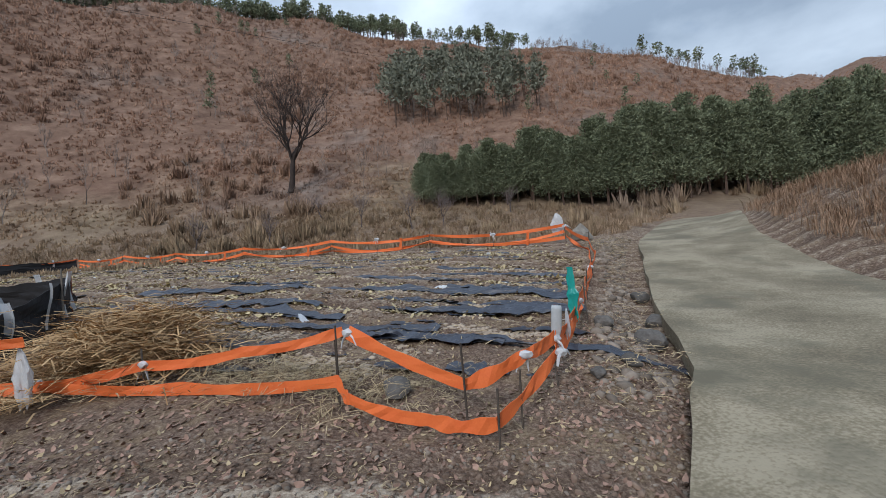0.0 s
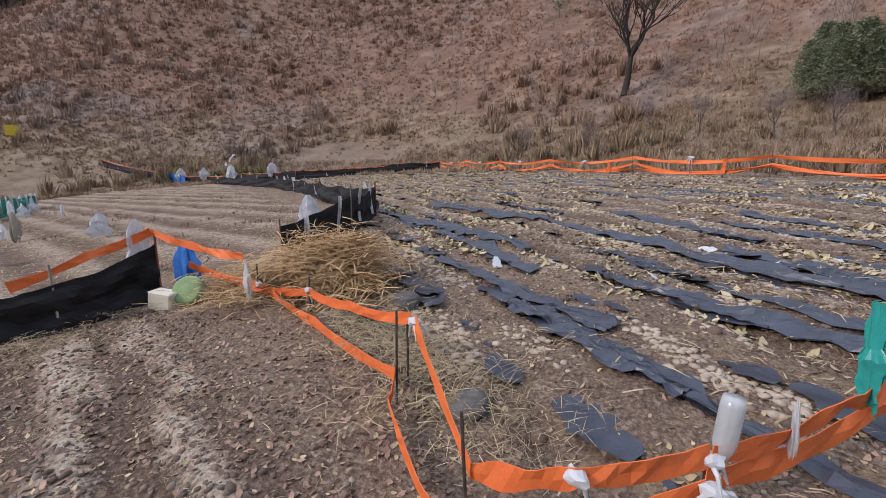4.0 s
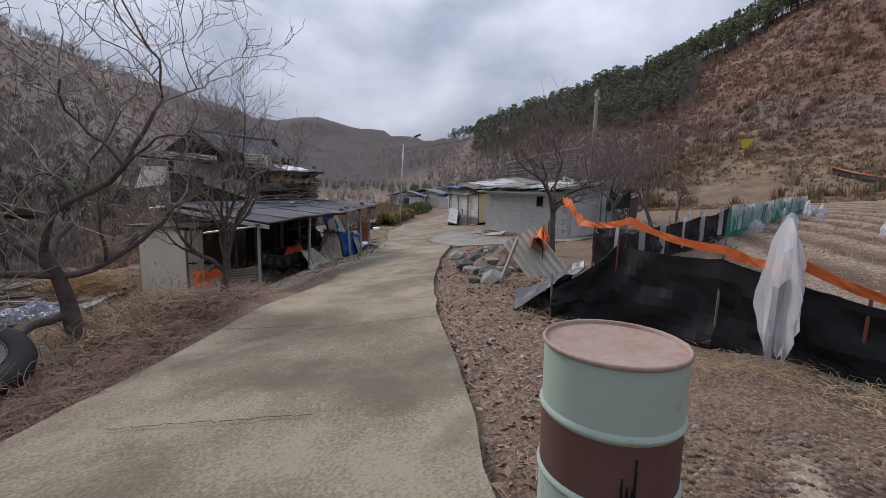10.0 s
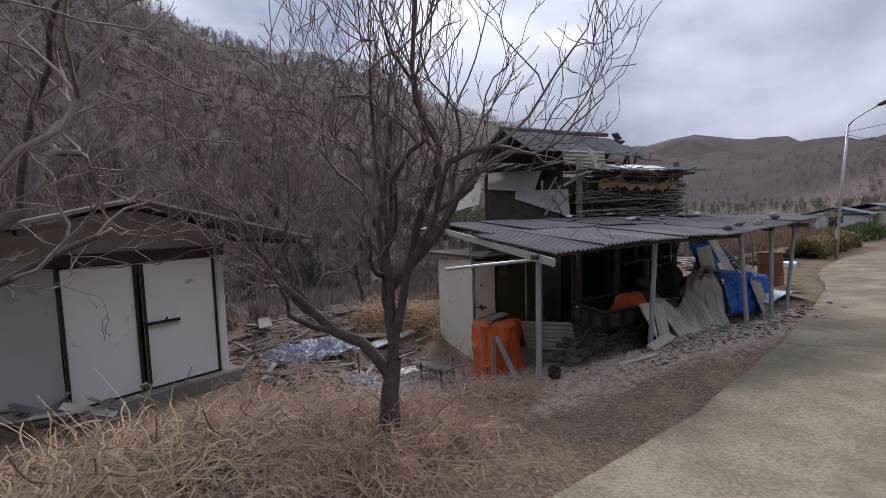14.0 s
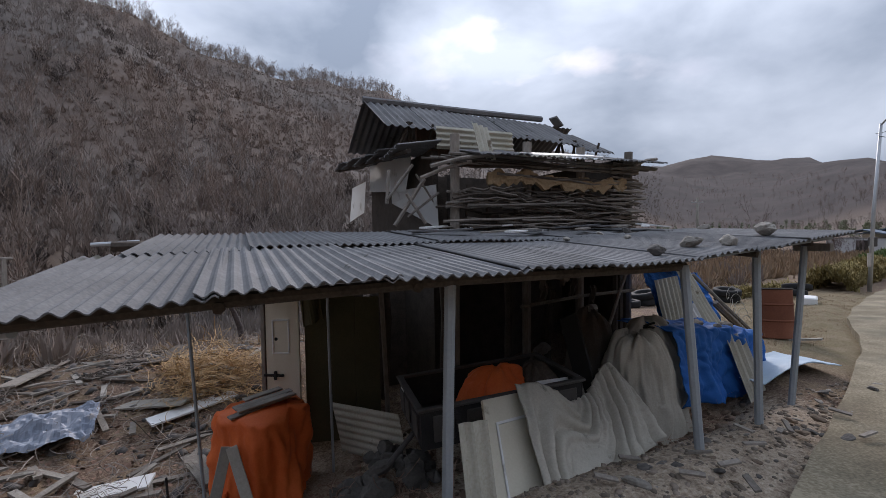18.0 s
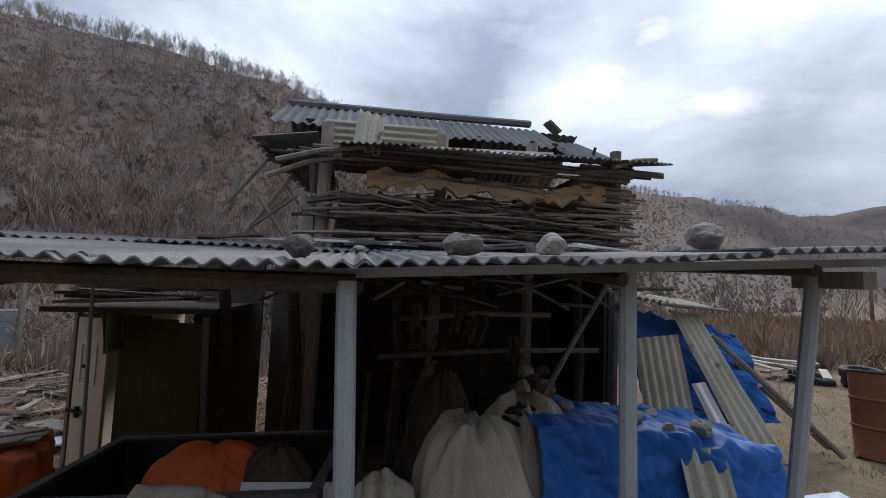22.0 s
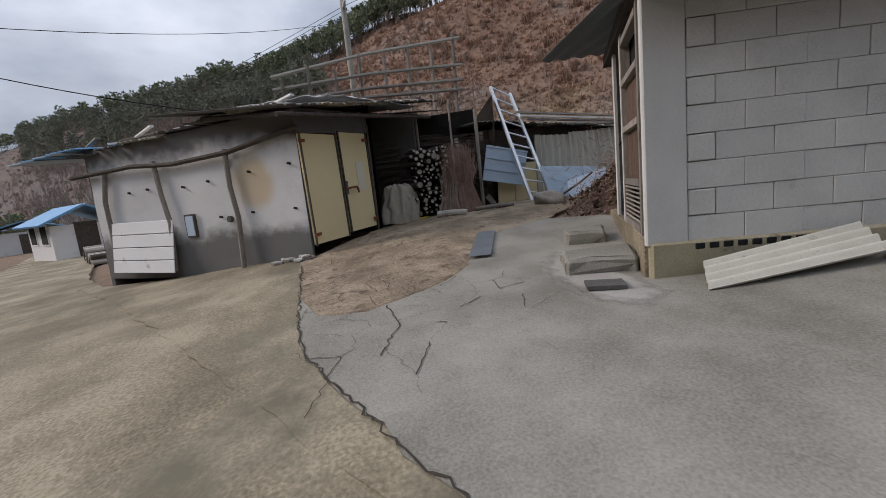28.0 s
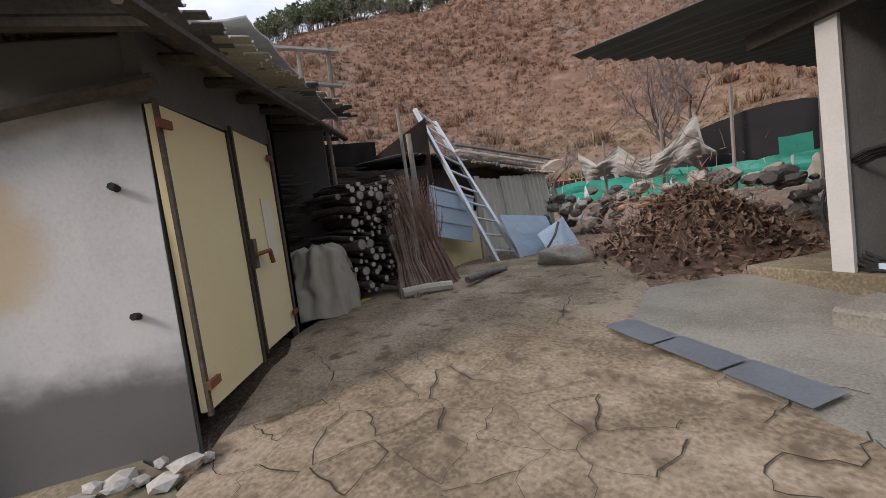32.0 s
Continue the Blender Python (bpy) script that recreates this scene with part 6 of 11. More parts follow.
rusty = drum(pose(dp.x, dp.y, ground_z(dp.x, dp.y) + 0.0, 4.5, -4.5, 30), RUST, RUST, shade("black_lid", [(0.02, 0.02, 0.02), (0.05, 0.045, 0.04)], 4), "rust-red oil drum leaning on the bare yard")
ob = part("wedge_board", box(bmesh.new(), -0.04, 0.04, -0.22, 0.22, 0, 0.03, pose(0, 0, 0, 12, 0, 0)), WOOD_PALE)
ob.matrix_world = pose(dp.x - 0.1, dp.y + 0.45, ground_z(dp.x, dp.y) + 0.05, 0, 0, 30)
tagged(ob, "small pale board lying against the rusty drum", "board")


def street_lamp():
    t = thing("street_lamp", pose(-27.12, -21.66, -1.6), "tall grey steel street lamp beside the road", "lamp")
    part("pole", rod([(0, 0, 0), (-0.05, 0.06, 3), (-0.15, 0.18, 6.25)], [0.07, 0.06, 0.045], 10), GALV, t, smooth=True)
    part("arm", rod([(-0.15, 0.18, 6.2), (-0.05, 0.5, 6.42), (0.4, 1.3, 6.58), (0.75, 1.95, 6.66)], 0.03, 8), GALV, t, smooth=True)
    part("lamp_head", box(bmesh.new(), -0.1, 0.1, -0.35, 0.35, -0.05, 0.06, pose(0.92, 2.25, 6.68, 6, 0, -27), bevel=0.03), PIPE_DARK, t)
    part("junction_box", boxed(-0.18, -0.04, -0.12, 0.12, 1.75, 2.1, bevel=0.02), PIPE_DARK, t)
    part("sticker_band", lathe(bmesh.new(), [(0.075, 1.0), (0.075, 1.5)], 12), shade("pale_sticker", [(0.5, 0.45, 0.4), (0.6, 0.55, 0.5)], 9, spot=(0.5, 0.12, 0.08), spot_scale=14), t)
    return t


street_lamp()


def utility_pole(x, y, h, label):
    t = thing("utility_pole", pose(x, y, ground_z(x, y)), label, "pole", "power line")
    part("pole", rod([(0, 0, -0.3), (0, 0, h)], [0.19, 0.13], 10), CONCRETE_GREY, t, smooth=True)
    part("crossarm", boxed(-0.9, 0.9, -0.05, 0.05, h - 0.7, h - 0.6), GALV, t)
    for k in (-0.8, -0.3, 0.3, 0.8):
        part("insulator", lathe(bmesh.new(), [(0.0, 0.16), (0.05, 0.14), (0.03, 0.08), (0.06, 0.04), (0.03, 0.0)], 8, pose(k, 0, h - 0.6)), WHITE_PANEL, t)
    return t


utility_pole(-38.96, -10.2, 9.85 - ground_z(-38.96, -10.2), "grey concrete utility pole behind the sheds")
utility_pole(-70, -44, 8.5, "grey concrete utility pole far down the road")
utility_pole(-52, -60, 8.0, "thin pale utility pole across the valley")
for k, (a, b, sag) in enumerate((((-38.96, -10.2, 9.3), (-70, -44, 7), 1.2), ((-38.96, -10.2, 9.1), (-70, -44.5, 6.8), 1.3), ((-38.96, -10.2, 9.3), (10, 60, 26), 1.5), ((-27.2, -21.6, 4.3), (-38.96, -10.2, 8.6), 0.5), ((-27.2, -21.5, 4.2), (-26.2, -13.5, 1.9), 0.25))):
    A, B = Vector(a), Vector(b)
    pts = [A.lerp(B, i / 14) - Vector((0, 0, sag * 4 * (i / 14) * (1 - i / 14))) for i in range(15)]
    tagged(part("power_cable", rod(pts, 0.012, 4), WIRE), "black sagging power cable strung between the poles", "cable", "power line")


def tyre(bm, r, w):
    prof = [(r * 0.58, -w * 0.42), (r * 0.66, -w * 0.5), (r * 0.86, -w * 0.52), (r * 0.96, -w * 0.44), (r, -w * 0.3), (r * 0.985, -w * 0.1), (r, 0.0), (r * 0.985, w * 0.1), (r, w * 0.3), (r * 0.96, w * 0.44), (r * 0.86, w * 0.52), (r * 0.66, w * 0.5), (r * 0.58, w * 0.42), (r * 0.58, -w * 0.42)]
    return lathe(bm, prof, 36)


wheel = thing("truck_wheel", look((-2.02, -6.93, -0.17), (-2.02 - 0.12, -6.93 + 0.42, -0.17 + 0.9)) @ pose(0, 0, 0, 180), "old truck wheel with a rusty rim leaning on the bank", "wheel")
part("tyre", tyre(bmesh.new(), 0.52, 0.26), TYRE, wheel, smooth=True)
rim = part("rim", lathe(bmesh.new(), [(0.31, 0.12), (0.3, 0.1), (0.27, 0.05), (0.16, 0.02), (0.12, 0.05), (0.0, 0.05)], 30), WHEEL, wheel, smooth=True)
for k in range(6):
    a = k * 1.0472
    part("rim_hole", rod([(0.215 * math.cos(a), 0.215 * math.sin(a), 0.02), (0.215 * math.cos(a), 0.215 * math.sin(a), 0.043)], 0.048, 10), BLACK, rim)
part("valve_stick", rod([(0.05, 0.0, 0.06), (0.02, -0.12, 0.1)], 0.02, 6), WHITE_PANEL, wheel)
for k, (x, y, h, s) in enumerate(((-16.4, -20.2, 0.0, 0), (-17.2, -20.6, 0.0, 1), (-17.2, -20.6, 0.2, 2), (-19.95, -20.4, 0.0, 3), (-19.93, -20.38, 0.2, 4), (-19.2, -20.8, 0, 5), (-21.6, -20.5, 0, 6), (-22.6, -20.6, 0.05, 7), (-23.1, -20.9, 0.2, 8))):
    ob = part("tyre", tyre(bmesh.new(), 0.36 + 0.03 * (s % 3), 0.2), TYRE, smooth=True)
    ob.matrix_world = pose(x, y, ground_z(x, y) + 0.1 + h, 6 * (s % 3), 5 * (s % 2), 40 * s)
    tagged(ob, "worn black tyre lying flat on the yard's edge", "tyre", "old tyres")
ob = part("polystyrene_tray", boxed(-0.35, 0.35, -0.2, 0.2, 0, 0.22, bevel=0.03), WHITE_PANEL)
ob.matrix_world = pose(-21.2, -18.9, ground_z(-21.2, -18.9), 0, 0, 40)
tagged(ob, "white polystyrene tray lying on the grass", "tray")
for k in range(9):
    x, y = -18.9 + rd.uniform(-0.7, 0.5), -21.2 + rd.uniform(-0.4, 0.4)
    ob = part("wood_board", boxed(-0.5, 0.5, -0.08, 0.08, 0, 0.04), WOOD_PALE)
    ob.matrix_world = pose(x, y, ground_z(x, y) + 0.05 * k + 0.02, 2 * (k % 3), 3 * (k % 2), 20 * k)
    tagged(ob, "weathered grey board in a low stack", "board", "stacked boards")

# ---- under the lean-to ----
def slat(a, b, w, t, material, name, label, category, group="", flat=None):
    """A board from a to b, w wide and t thick, its face turned along flat."""
    a, b = HM @ Vector(a), HM @ Vector(b)
    z = (b - a).normalized()
    n = (HM.to_3x3() @ Vector(flat or (0, -1, 0)))
    x = n.cross(z).normalized()
    y = z.cross(x)
    l = (b - a).length
    ob = part(name, box(bmesh.new(), -w / 2, w / 2, -t / 2, t / 2, 0, l, bevel=min(t * 0.25, 0.006)), material)
    ob.matrix_world = Matrix(((x.x, y.x, z.x, a.x), (x.y, y.y, z.y, a.y), (x.z, y.z, z.z, a.z), (0, 0, 0, 1)))
    return tagged(ob, label, category, group)


CART_STEEL = shade("worn_black_steel", [(0.012, 0.012, 0.013), (0.03, 0.03, 0.031), (0.075, 0.07, 0.065)], 5, 60, 0.6, 0.25, spread=0.7)
tray = thing("black_cart", HM @ pose(3.27, 1.38, -0.66, 1, -3, -9), "black steel cart tray standing under the roof", "cart")
part("tray_floor", boxed(-0.8, 0.8, -0.42, 0.42, -0.36, -0.33), CART_STEEL, tray)
for a in ((-0.83, 0.83, -0.45, -0.425), (-0.83, 0.83, 0.425, 0.45), (-0.83, -0.805, -0.425, 0.425), (0.805, 0.83, -0.425, 0.425)):
    part("tray_side", boxed(*a, -0.36, -0.012), CART_STEEL, tray)
for a in ((-0.86, 0.86, -0.475, -0.415), (-0.86, 0.86, 0.415, 0.475), (-0.86, -0.795, -0.415, 0.415), (0.795, 0.86, -0.415, 0.415)):
    part("tray_rim", boxed(*a, -0.012, 0.016, bevel=0.005), PIPE_DARK, tray, "grey folded steel rim")
for x in (-0.62, -0.3, 0.02, 0.34, 0.66):
    part("side_pocket", boxed(x - 0.1, x + 0.1, -0.468, -0.451, -0.3, -0.06, bevel=0.008), PIPE_DARK, tray)
for y in (-0.26, 0.06, 0.3):
    part("side_pocket", boxed(-0.848, -0.832, y - 0.09, y + 0.09, -0.3, -0.08, bevel=0.008), PIPE_DARK, tray)
part("round_mark", lathe(bmesh.new(), [(0.055, 0.0), (0.055, 0.006), (0.03, 0.006), (0.03, 0.0)], 18, pose(-0.832, 0.3, -0.1, 0, -90, 0)), WHITE_PANEL, tray, "white ring mark")
part("axle", rod([(0.1, -0.5, -0.58), (0.1, 0.5, -0.58)], 0.025, 8), PIPE_DARK, tray)
for y in (-0.5, 0.5):
    part("wheel", tyre(bmesh.new(), 0.24, 0.09), TYRE, tray, smooth=True).matrix_local = pose(0.1, y, -0.58, 90)
part("drawbar", rod([(-0.8, 0.0, -0.4), (-1.1, -0.1, -0.62)], 0.025, 8), PIPE_DARK, tray)


def heap(name, cx, cy, rx, ry, z0, h, material, label, category, seed=0, folds=9, depth=0.16, n=84, rings=26, top=0.12, power=0.6, m=HM):
    """A sheet thrown over something: a mound whose folds run down from the top."""
    bm = bmesh.new()
    prev = None
    for j in range(rings + 1):
        v = j / rings
        row = []
        for i in range(n):
            a = 6.28318 * i / n
            f = 1 + depth * v * math.sin(folds * a + 3 * noise.noise((math.cos(a) * 2 + seed, math.sin(a) * 2, v))) + 0.25 * noise.noise((math.cos(a) * 1.6, math.sin(a) * 1.6 + seed, v * 1.2)) + 0.15 * fbm(math.cos(a) * 3.5 + seed, math.sin(a) * 3.5, v * 2.5) + 0.1 * (0.3 - abs(noise.noise((math.cos(a) * 4 + seed, math.sin(a) * 4, v * 1.1 + 3)))) * (0.4 + v)
            r = (top + (1 - top) * v**power) * f
            z = z0 + h * (1 - v) ** 0.9 + 0.05 * noise.noise((a, v * 4, seed)) + (0.1 * h * noise.noise((math.cos(a) * 3, math.sin(a) * 3, seed)) if v < 0.6 else 0)
            row.append(bm.verts.new((cx + rx * r * math.cos(a), cy + ry * r * math.sin(a), max(z, z0 - 0.02))))
        if prev:
            for i in range(n):
                bm.faces.new((prev[i], prev[(i + 1) % n], row[(i + 1) % n], row[i]))
        else:
            bm.faces.new(list(reversed(row)))
        prev = row
    bmesh.ops.recalc_face_normals(bm, faces=bm.faces[:])
    ob = part(name, bm, material, smooth=True)
    ob.matrix_world = m
    return tagged(ob, label, category)


heap("orange_cover", 1.2, 2.62, 0.44, 0.42, hz(1.2, 2.6), -1.0 - hz(1.2, 2.6), TARP_ORANGE, "orange tarpaulin tied over a standing drum", "tarpaulin", 3, 13, 0.05, n=120, rings=34, power=0.15, top=0.93)
for k, (a, b) in enumerate((((0.86, 2.4, -0.97), (1.52, 2.7, -0.93)), ((0.9, 2.62, -0.96), (1.5, 2.82, -0.93)), ((0.94, 2.45, -0.93), (1.45, 2.6, -0.9)), ((1.0, 2.8, -0.95), (1.4, 2.95, -0.93)))):
    slat(a, b, 0.1, 0.022, WOOD_GREY, "plank", "grey plank lying on the orange bundle", "plank", "bundle planks", (0, 0, 1))
slat((0.66, 1.98, hz(0.66, 1.98) + 0.01), (0.84, 2.2, -1.16), 0.1, 0.02, WOOD_PALE, "pale_board", "pale board leaning on the orange bundle", "board", "leaning boards")
slat((1.06, 1.9, hz(1.06, 1.9) + 0.01), (0.88, 2.17, -1.16), 0.1, 0.02, WOOD_PALE, "pale_board", "pale board leaning on the orange bundle", "board", "leaning boards")
ob = part("orange_flap", cloth(lambda u, v: (0.5 + 0.32 * u, 2.35 + 0.1 * math.sin(5 * u) + 0.12 * v, hz(0.6, 2.4) + 0.03 + 0.3 * u + 0.08 * fbm(u * 5, v * 4, 3)), 14, 8, 0.006), TARP_ORANGE)
ob.matrix_world = HM
tagged(ob, "loose orange flap trailing on the ground", "tarpaulin")
heap("orange_cloth", 3.35, 1.3, 0.5, 0.3, -0.98, 0.46, TARP_ORANGE, "crumpled orange cloth lying in the cart", "cloth", 8, 4, 0.08, n=110, power=0.4)
heap("dark_sack", 3.75, 1.2, 0.28, 0.22, -0.92, 0.4, WOOD_DARK, "dark brown sack lying in the cart", "sack", 9, 5, 0.05, power=0.4)
slat((4.22, 0.78, -1.2), (4.3, 1.3, -0.1), 0.28, 0.03, WIRE, "dark_board", "dark upright board beside the cart", "board", "", (-1, 0, 0))


def panel(tl, tr, br, bl, thick):
    """A flat slab between four corners, in the lean-to's own axes."""
    bm = bmesh.new()
    bm.faces.new([bm.verts.new(p) for p in (bl, br, tr, tl)])
    bm.normal_update()
    bmesh.ops.solidify(bm, geom=bm.faces[:], thickness=thick)
    return bm


DTL, DTR, DBR, DBL = Vector((2.8, 0.7, -0.56)), Vector((3.52, 0.84, -0.63)), Vector((3.26, 0.2, -1.2)), Vector((2.54, 0.06, -1.15))
on_door = lambda u, v, d=0.0: DTL.lerp(DTR, u).lerp(DBL.lerp(DBR, u), v) + Vector((0, -0.72, 0.68)) * d
ob = part("white_door", panel(DTL, DTR, DBR, DBL, 0.03), CREAM_PALE)
ob.matrix_world = HM
tagged(ob, "off-white panelled door leaning under the roof edge", "door")
for u0, u1, v0, v1 in ((0.14, 0.86, 0.24, 0.265), (0.14, 0.86, 0.885, 0.91), (0.14, 0.165, 0.265, 0.885), (0.835, 0.86, 0.265, 0.885)):
    part("door_moulding", panel(on_door(u0, v0, 0.016), on_door(u1, v0, 0.016), on_door(u1, v1, 0.016), on_door(u0, v1, 0.016), 0.012), WHITE_PANEL, ob)
ob = part("white_sheet", panel((3.6, 0.98, -0.62), (4.22, 1.04, -0.68), (4.2, 0.8, -1.2), (3.58, 0.74, -1.2), 0.02), WHITE_PANEL)
ob.matrix_world = HM
tagged(ob, "white sheet showing under the canvas", "panel")


def drape(u, v):
    top = float(np.interp(u, [0, 0.2, 0.36, 0.5, 0.66, 0.8, 0.88, 1.0], [-0.57, -0.6, -0.72, -0.88, -0.84, -0.62, -0.58, -0.7]))
    low = float(np.interp(u, [0, 0.3, 0.7, 1.0], [-1.16, -1.22, -1.24, -1.2]))
    hang = math.exp(-(((u - 0.45) / 0.28) ** 2))
    run = 13 * (v + 1.1 * (u - 0.45) ** 2 * 3) * hang + 24 * u * (1 - hang) + 1.4 * noise.noise((u * 3, v * 2, 1))
    fold = (0.05 + 0.085 * v) * (abs(math.sin(run)) ** 0.6 - 0.5) + 0.026 * math.sin(2.6 * run + 3 * v) + 0.03 * fbm(u * 7, v * 5, 2)
    y0 = 0.8 + 0.1 * u
    return (3.16 + 1.42 * u - 0.26 * v * (1 - u) + 0.06 * v * u, y0 - 0.03 + (0.02 + 0.4 * u - y0) * v**0.9 - 0.7 * fold, top + (low - top) * v + 0.05 - 0.02 * v + 0.5 * fold)


ob = part("grey_drape", cloth(drape, 150, 44, 0.008), TARP_GREY, smooth=True)
ob.matrix_world = HM
tagged(ob, "grey canvas sheet draped over boards", "tarpaulin")
heap("canvas_cover", 4.85, 1.5, 0.36, 0.36, hz(4.85, 1.5), -0.14 - hz(4.85, 1.5), TARP_DARK, "dark brown canvas hanging over a tall heap", "tarpaulin", 18, 5, 0.05, n=110, power=0.4, top=0.2)
heap("canvas_cover", 4.98, 0.95, 0.46, 0.42, hz(4.95, 0.9), -0.3 - hz(4.95, 0.9), TARP_GREY, "grey canvas thrown over a tall heap", "tarpaulin", 12, 5, 0.05, n=120, rings=34, power=0.32, top=0.2)
heap("canvas_cover", 5.36, 1.12, 0.46, 0.42, hz(5.3, 1.1), -0.22 - hz(5.3, 1.1), TARP_GREY, "pale grey canvas tied over a tall heap", "tarpaulin", 15, 4, 0.05, n=120, rings=34, power=0.36, top=0.16)
for k in range(3):
    ob = part("tie_rope", rod([(5.32 + (0.1 + 0.02 * k) * math.cos(a * 0.35), 1.08 + (0.1 + 0.02 * k) * math.sin(a * 0.35), -0.26 - 0.04 * k + 0.03 * math.sin(a * 0.6 + k)) for a in range(19)], 0.014, 6), WIRE)
    ob.matrix_world = HM
    tagged(ob, "dark rope tied round the canvas heap", "rope", "canvas ropes")
slat((2.24, -0.06, hz(2.24, -0.06) + 0.0), (2.3, 0.08, -0.55), 0.02, 0.02, WOOD_GREY, "prop_stick", "short stick propping the corrugated offcut", "stick")
slat((1.72, -0.28, hz(1.72, -0.28) + 0.05), (2.26, -0.22, hz(2.26, -0.22) + 0.14), 0.14, 0.025, WOOD_PALE, "pale_board", "pale board lying by the post", "board", "", (0, -0.4, 1))
slat((0.9, -0.42, hz(0.9, -0.42) + 0.03), (1.55, -0.5, hz(1.55, -0.5) + 0.05), 0.07, 0.02, WOOD_PALE, "pale_board", "narrow pale board lying on the dust", "board", "", (0, 0, 1))


def blue_fn(u, v):
    x = 5.3 + 1.72 * u
    top = -0.29 - 0.2 * u + 0.04 * fbm(u * 5, 2, 7)
    f = max(0.0, (v - 0.34) / 0.66)
    crease = 0.06 * abs(noise.noise((u * 6 + 3 * v, v * 4 - 2 * u, 4))) + 0.035 * abs(noise.noise((u * 13 - 5 * v, v * 9, 8)))
    y = 1.5 - 0.75 * min(1, v / 0.34) - 0.12 * f + 0.07 * math.sin(u * 15 + 2 * fbm(u * 3, v, 2)) * f + 0.05 * fbm(u * 5, v * 4, 3)
    return (x + 0.05 * f * math.sin(u * 9), y - crease, top - (0.82 - 0.12 * u) * f**1.15 + 0.05 * fbm(u * 6, v * 5, 1) * (1 - f) + crease * (1 - f))


for k, (u, v, r) in enumerate(((0.22, 0.16, 0.06), (0.45, 0.24, 0.075), (0.62, 0.14, 0.06), (0.74, 0.26, 0.08), (0.88, 0.18, 0.06), (0.56, 0.3, 0.05))):
    q = HM @ Vector(blue_fn(u, v))
    stone(q.x, q.y, (r * 1.2, r, r * 0.7), 580 + k, STONE, "grey stone weighing down the blue tarpaulin", q.z + r * 0.4, "tarpaulin stones")
ob = part("blue_tarpaulin", cloth(blue_fn, 130, 80, 0.008), TARP_BLUE, smooth=True)
ob.matrix_world = HM
tagged(ob, "bright blue tarpaulin spread over rubble", "tarpaulin")
for k, (x, y, w, l, rx, ry, rz, mt) in enumerate(((6.2, 0.42, 0.3, 0.78, 66, 0, -8, SLATE_PALE), (2.2, -0.1, 0.2, 0.58, 72, 0, -10, SLATE_PALE))):
    bm = wavy(w, l, 0.1, 0.016, seed=200 + k)
    ob = part("corrugated_offcut", bm, mt)
    ob.matrix_world = HM @ pose(x, y, hz(x, y) + 0.02, rx, ry, rz)
    tagged(ob, "small corrugated offcut leaning on the heap", "roof sheet", "offcuts")
A, B = Vector((1.97, 2.85, -1.18)), Vector((2.5, 1.96, -1.1))
ob = part("corrugated_offcut", cloth(lambda u, v: A.lerp(B, u) + Vector((0.1 * v, -0.06 * v + 0.014 * math.cos(v * 44), -0.6 * v)), 10, 56, 0.006), SLATE_PALE)
ob.matrix_world = HM
tagged(ob, "pale corrugated sheet on edge beside the store", "roof sheet", "offcuts")
for k in range(46):
    x, y = rd.uniform(1.75, 2.75), rd.uniform(1.2, 2.0)
    r = rd.uniform(0.05, 0.13)
    v = HM @ Vector((x, y, 0))
    stone(v.x, v.y, (r, r * rd.uniform(0.6, 1.0), r * rd.uniform(0.5, 0.9)), 640 + k, STONE_DARK, "dark broken stone heaped beside the cart", hz(x, y) + 0.03 + 0.26 * rd.random() * max(0.0, 1 - abs(x - 2.25) * 1.6), "dark rubble")
# the heap of sheets beyond the last post
for k, (tl, tr, br, bl, mt) in enumerate((((7.02, 2.25, 0.05), (7.48, 2.2, 0.1), (7.5, 2.0, -0.68), (7.0, 2.05, -0.66), SLATE_PALE), ((7.5, 2.3, 0.34), (7.82, 2.3, 0.3), (8.34, 1.77, -1.06), (7.94, 1.76, -1.09), SLATE_PALE),
                                         ((7.5, 2.02, -0.36), (7.62, 2.0, -0.34), (7.86, 1.74, -1.08), (7.7, 1.74, -1.08), WHITE_PANEL), ((6.85, 2.6, 0.56), (8.1, 2.7, 0.42), (8.11, 2.2, 0.33), (6.85, 2.1, 0.48), SLATE_PALE))):
    A, B, C, D = map(Vector, (tl, tr, br, bl))
    n = (B - A).cross(D - A).normalized()
    w = (B - A).length
    ob = part("leaning_sheet", cloth(lambda u, v: A.lerp(B, u).lerp(D.lerp(C, u), v) + n * 0.016 * math.cos(6.28318 * u * w / 0.085) + n * 0.012 * fbm(u * 2, v * 3, k), max(12, int(w / 0.085 * 8)), 8, 0.006), mt)
    ob.matrix_world = HM
    tagged(ob, "pale corrugated sheet leaning against the barn", "roof sheet", "leaning sheets")
slat((6.95, 1.85, -0.72), (7.6, 1.75, -0.8), 0.09, 0.035, WOOD_PALE, "plank", "pale plank lying across the blue sheet", "plank", "", (0, 0, 1))
ob = part("blue_tarpaulin", cloth(lambda u, v: (6.95 + 1.55 * u + 0.2 * v, 2.5 - 0.35 * v + 0.08 * fbm(u * 5, v * 5, 2), 0.38 - 0.3 * u - 1.15 * v + 0.25 * u * v + 0.06 * fbm(u * 6, v * 6, 5)), 40, 24, 0.01), TARP_BLUE)
ob.matrix_world = HM
tagged(ob, "torn blue tarpaulin draped over the barn corner", "tarpaulin")
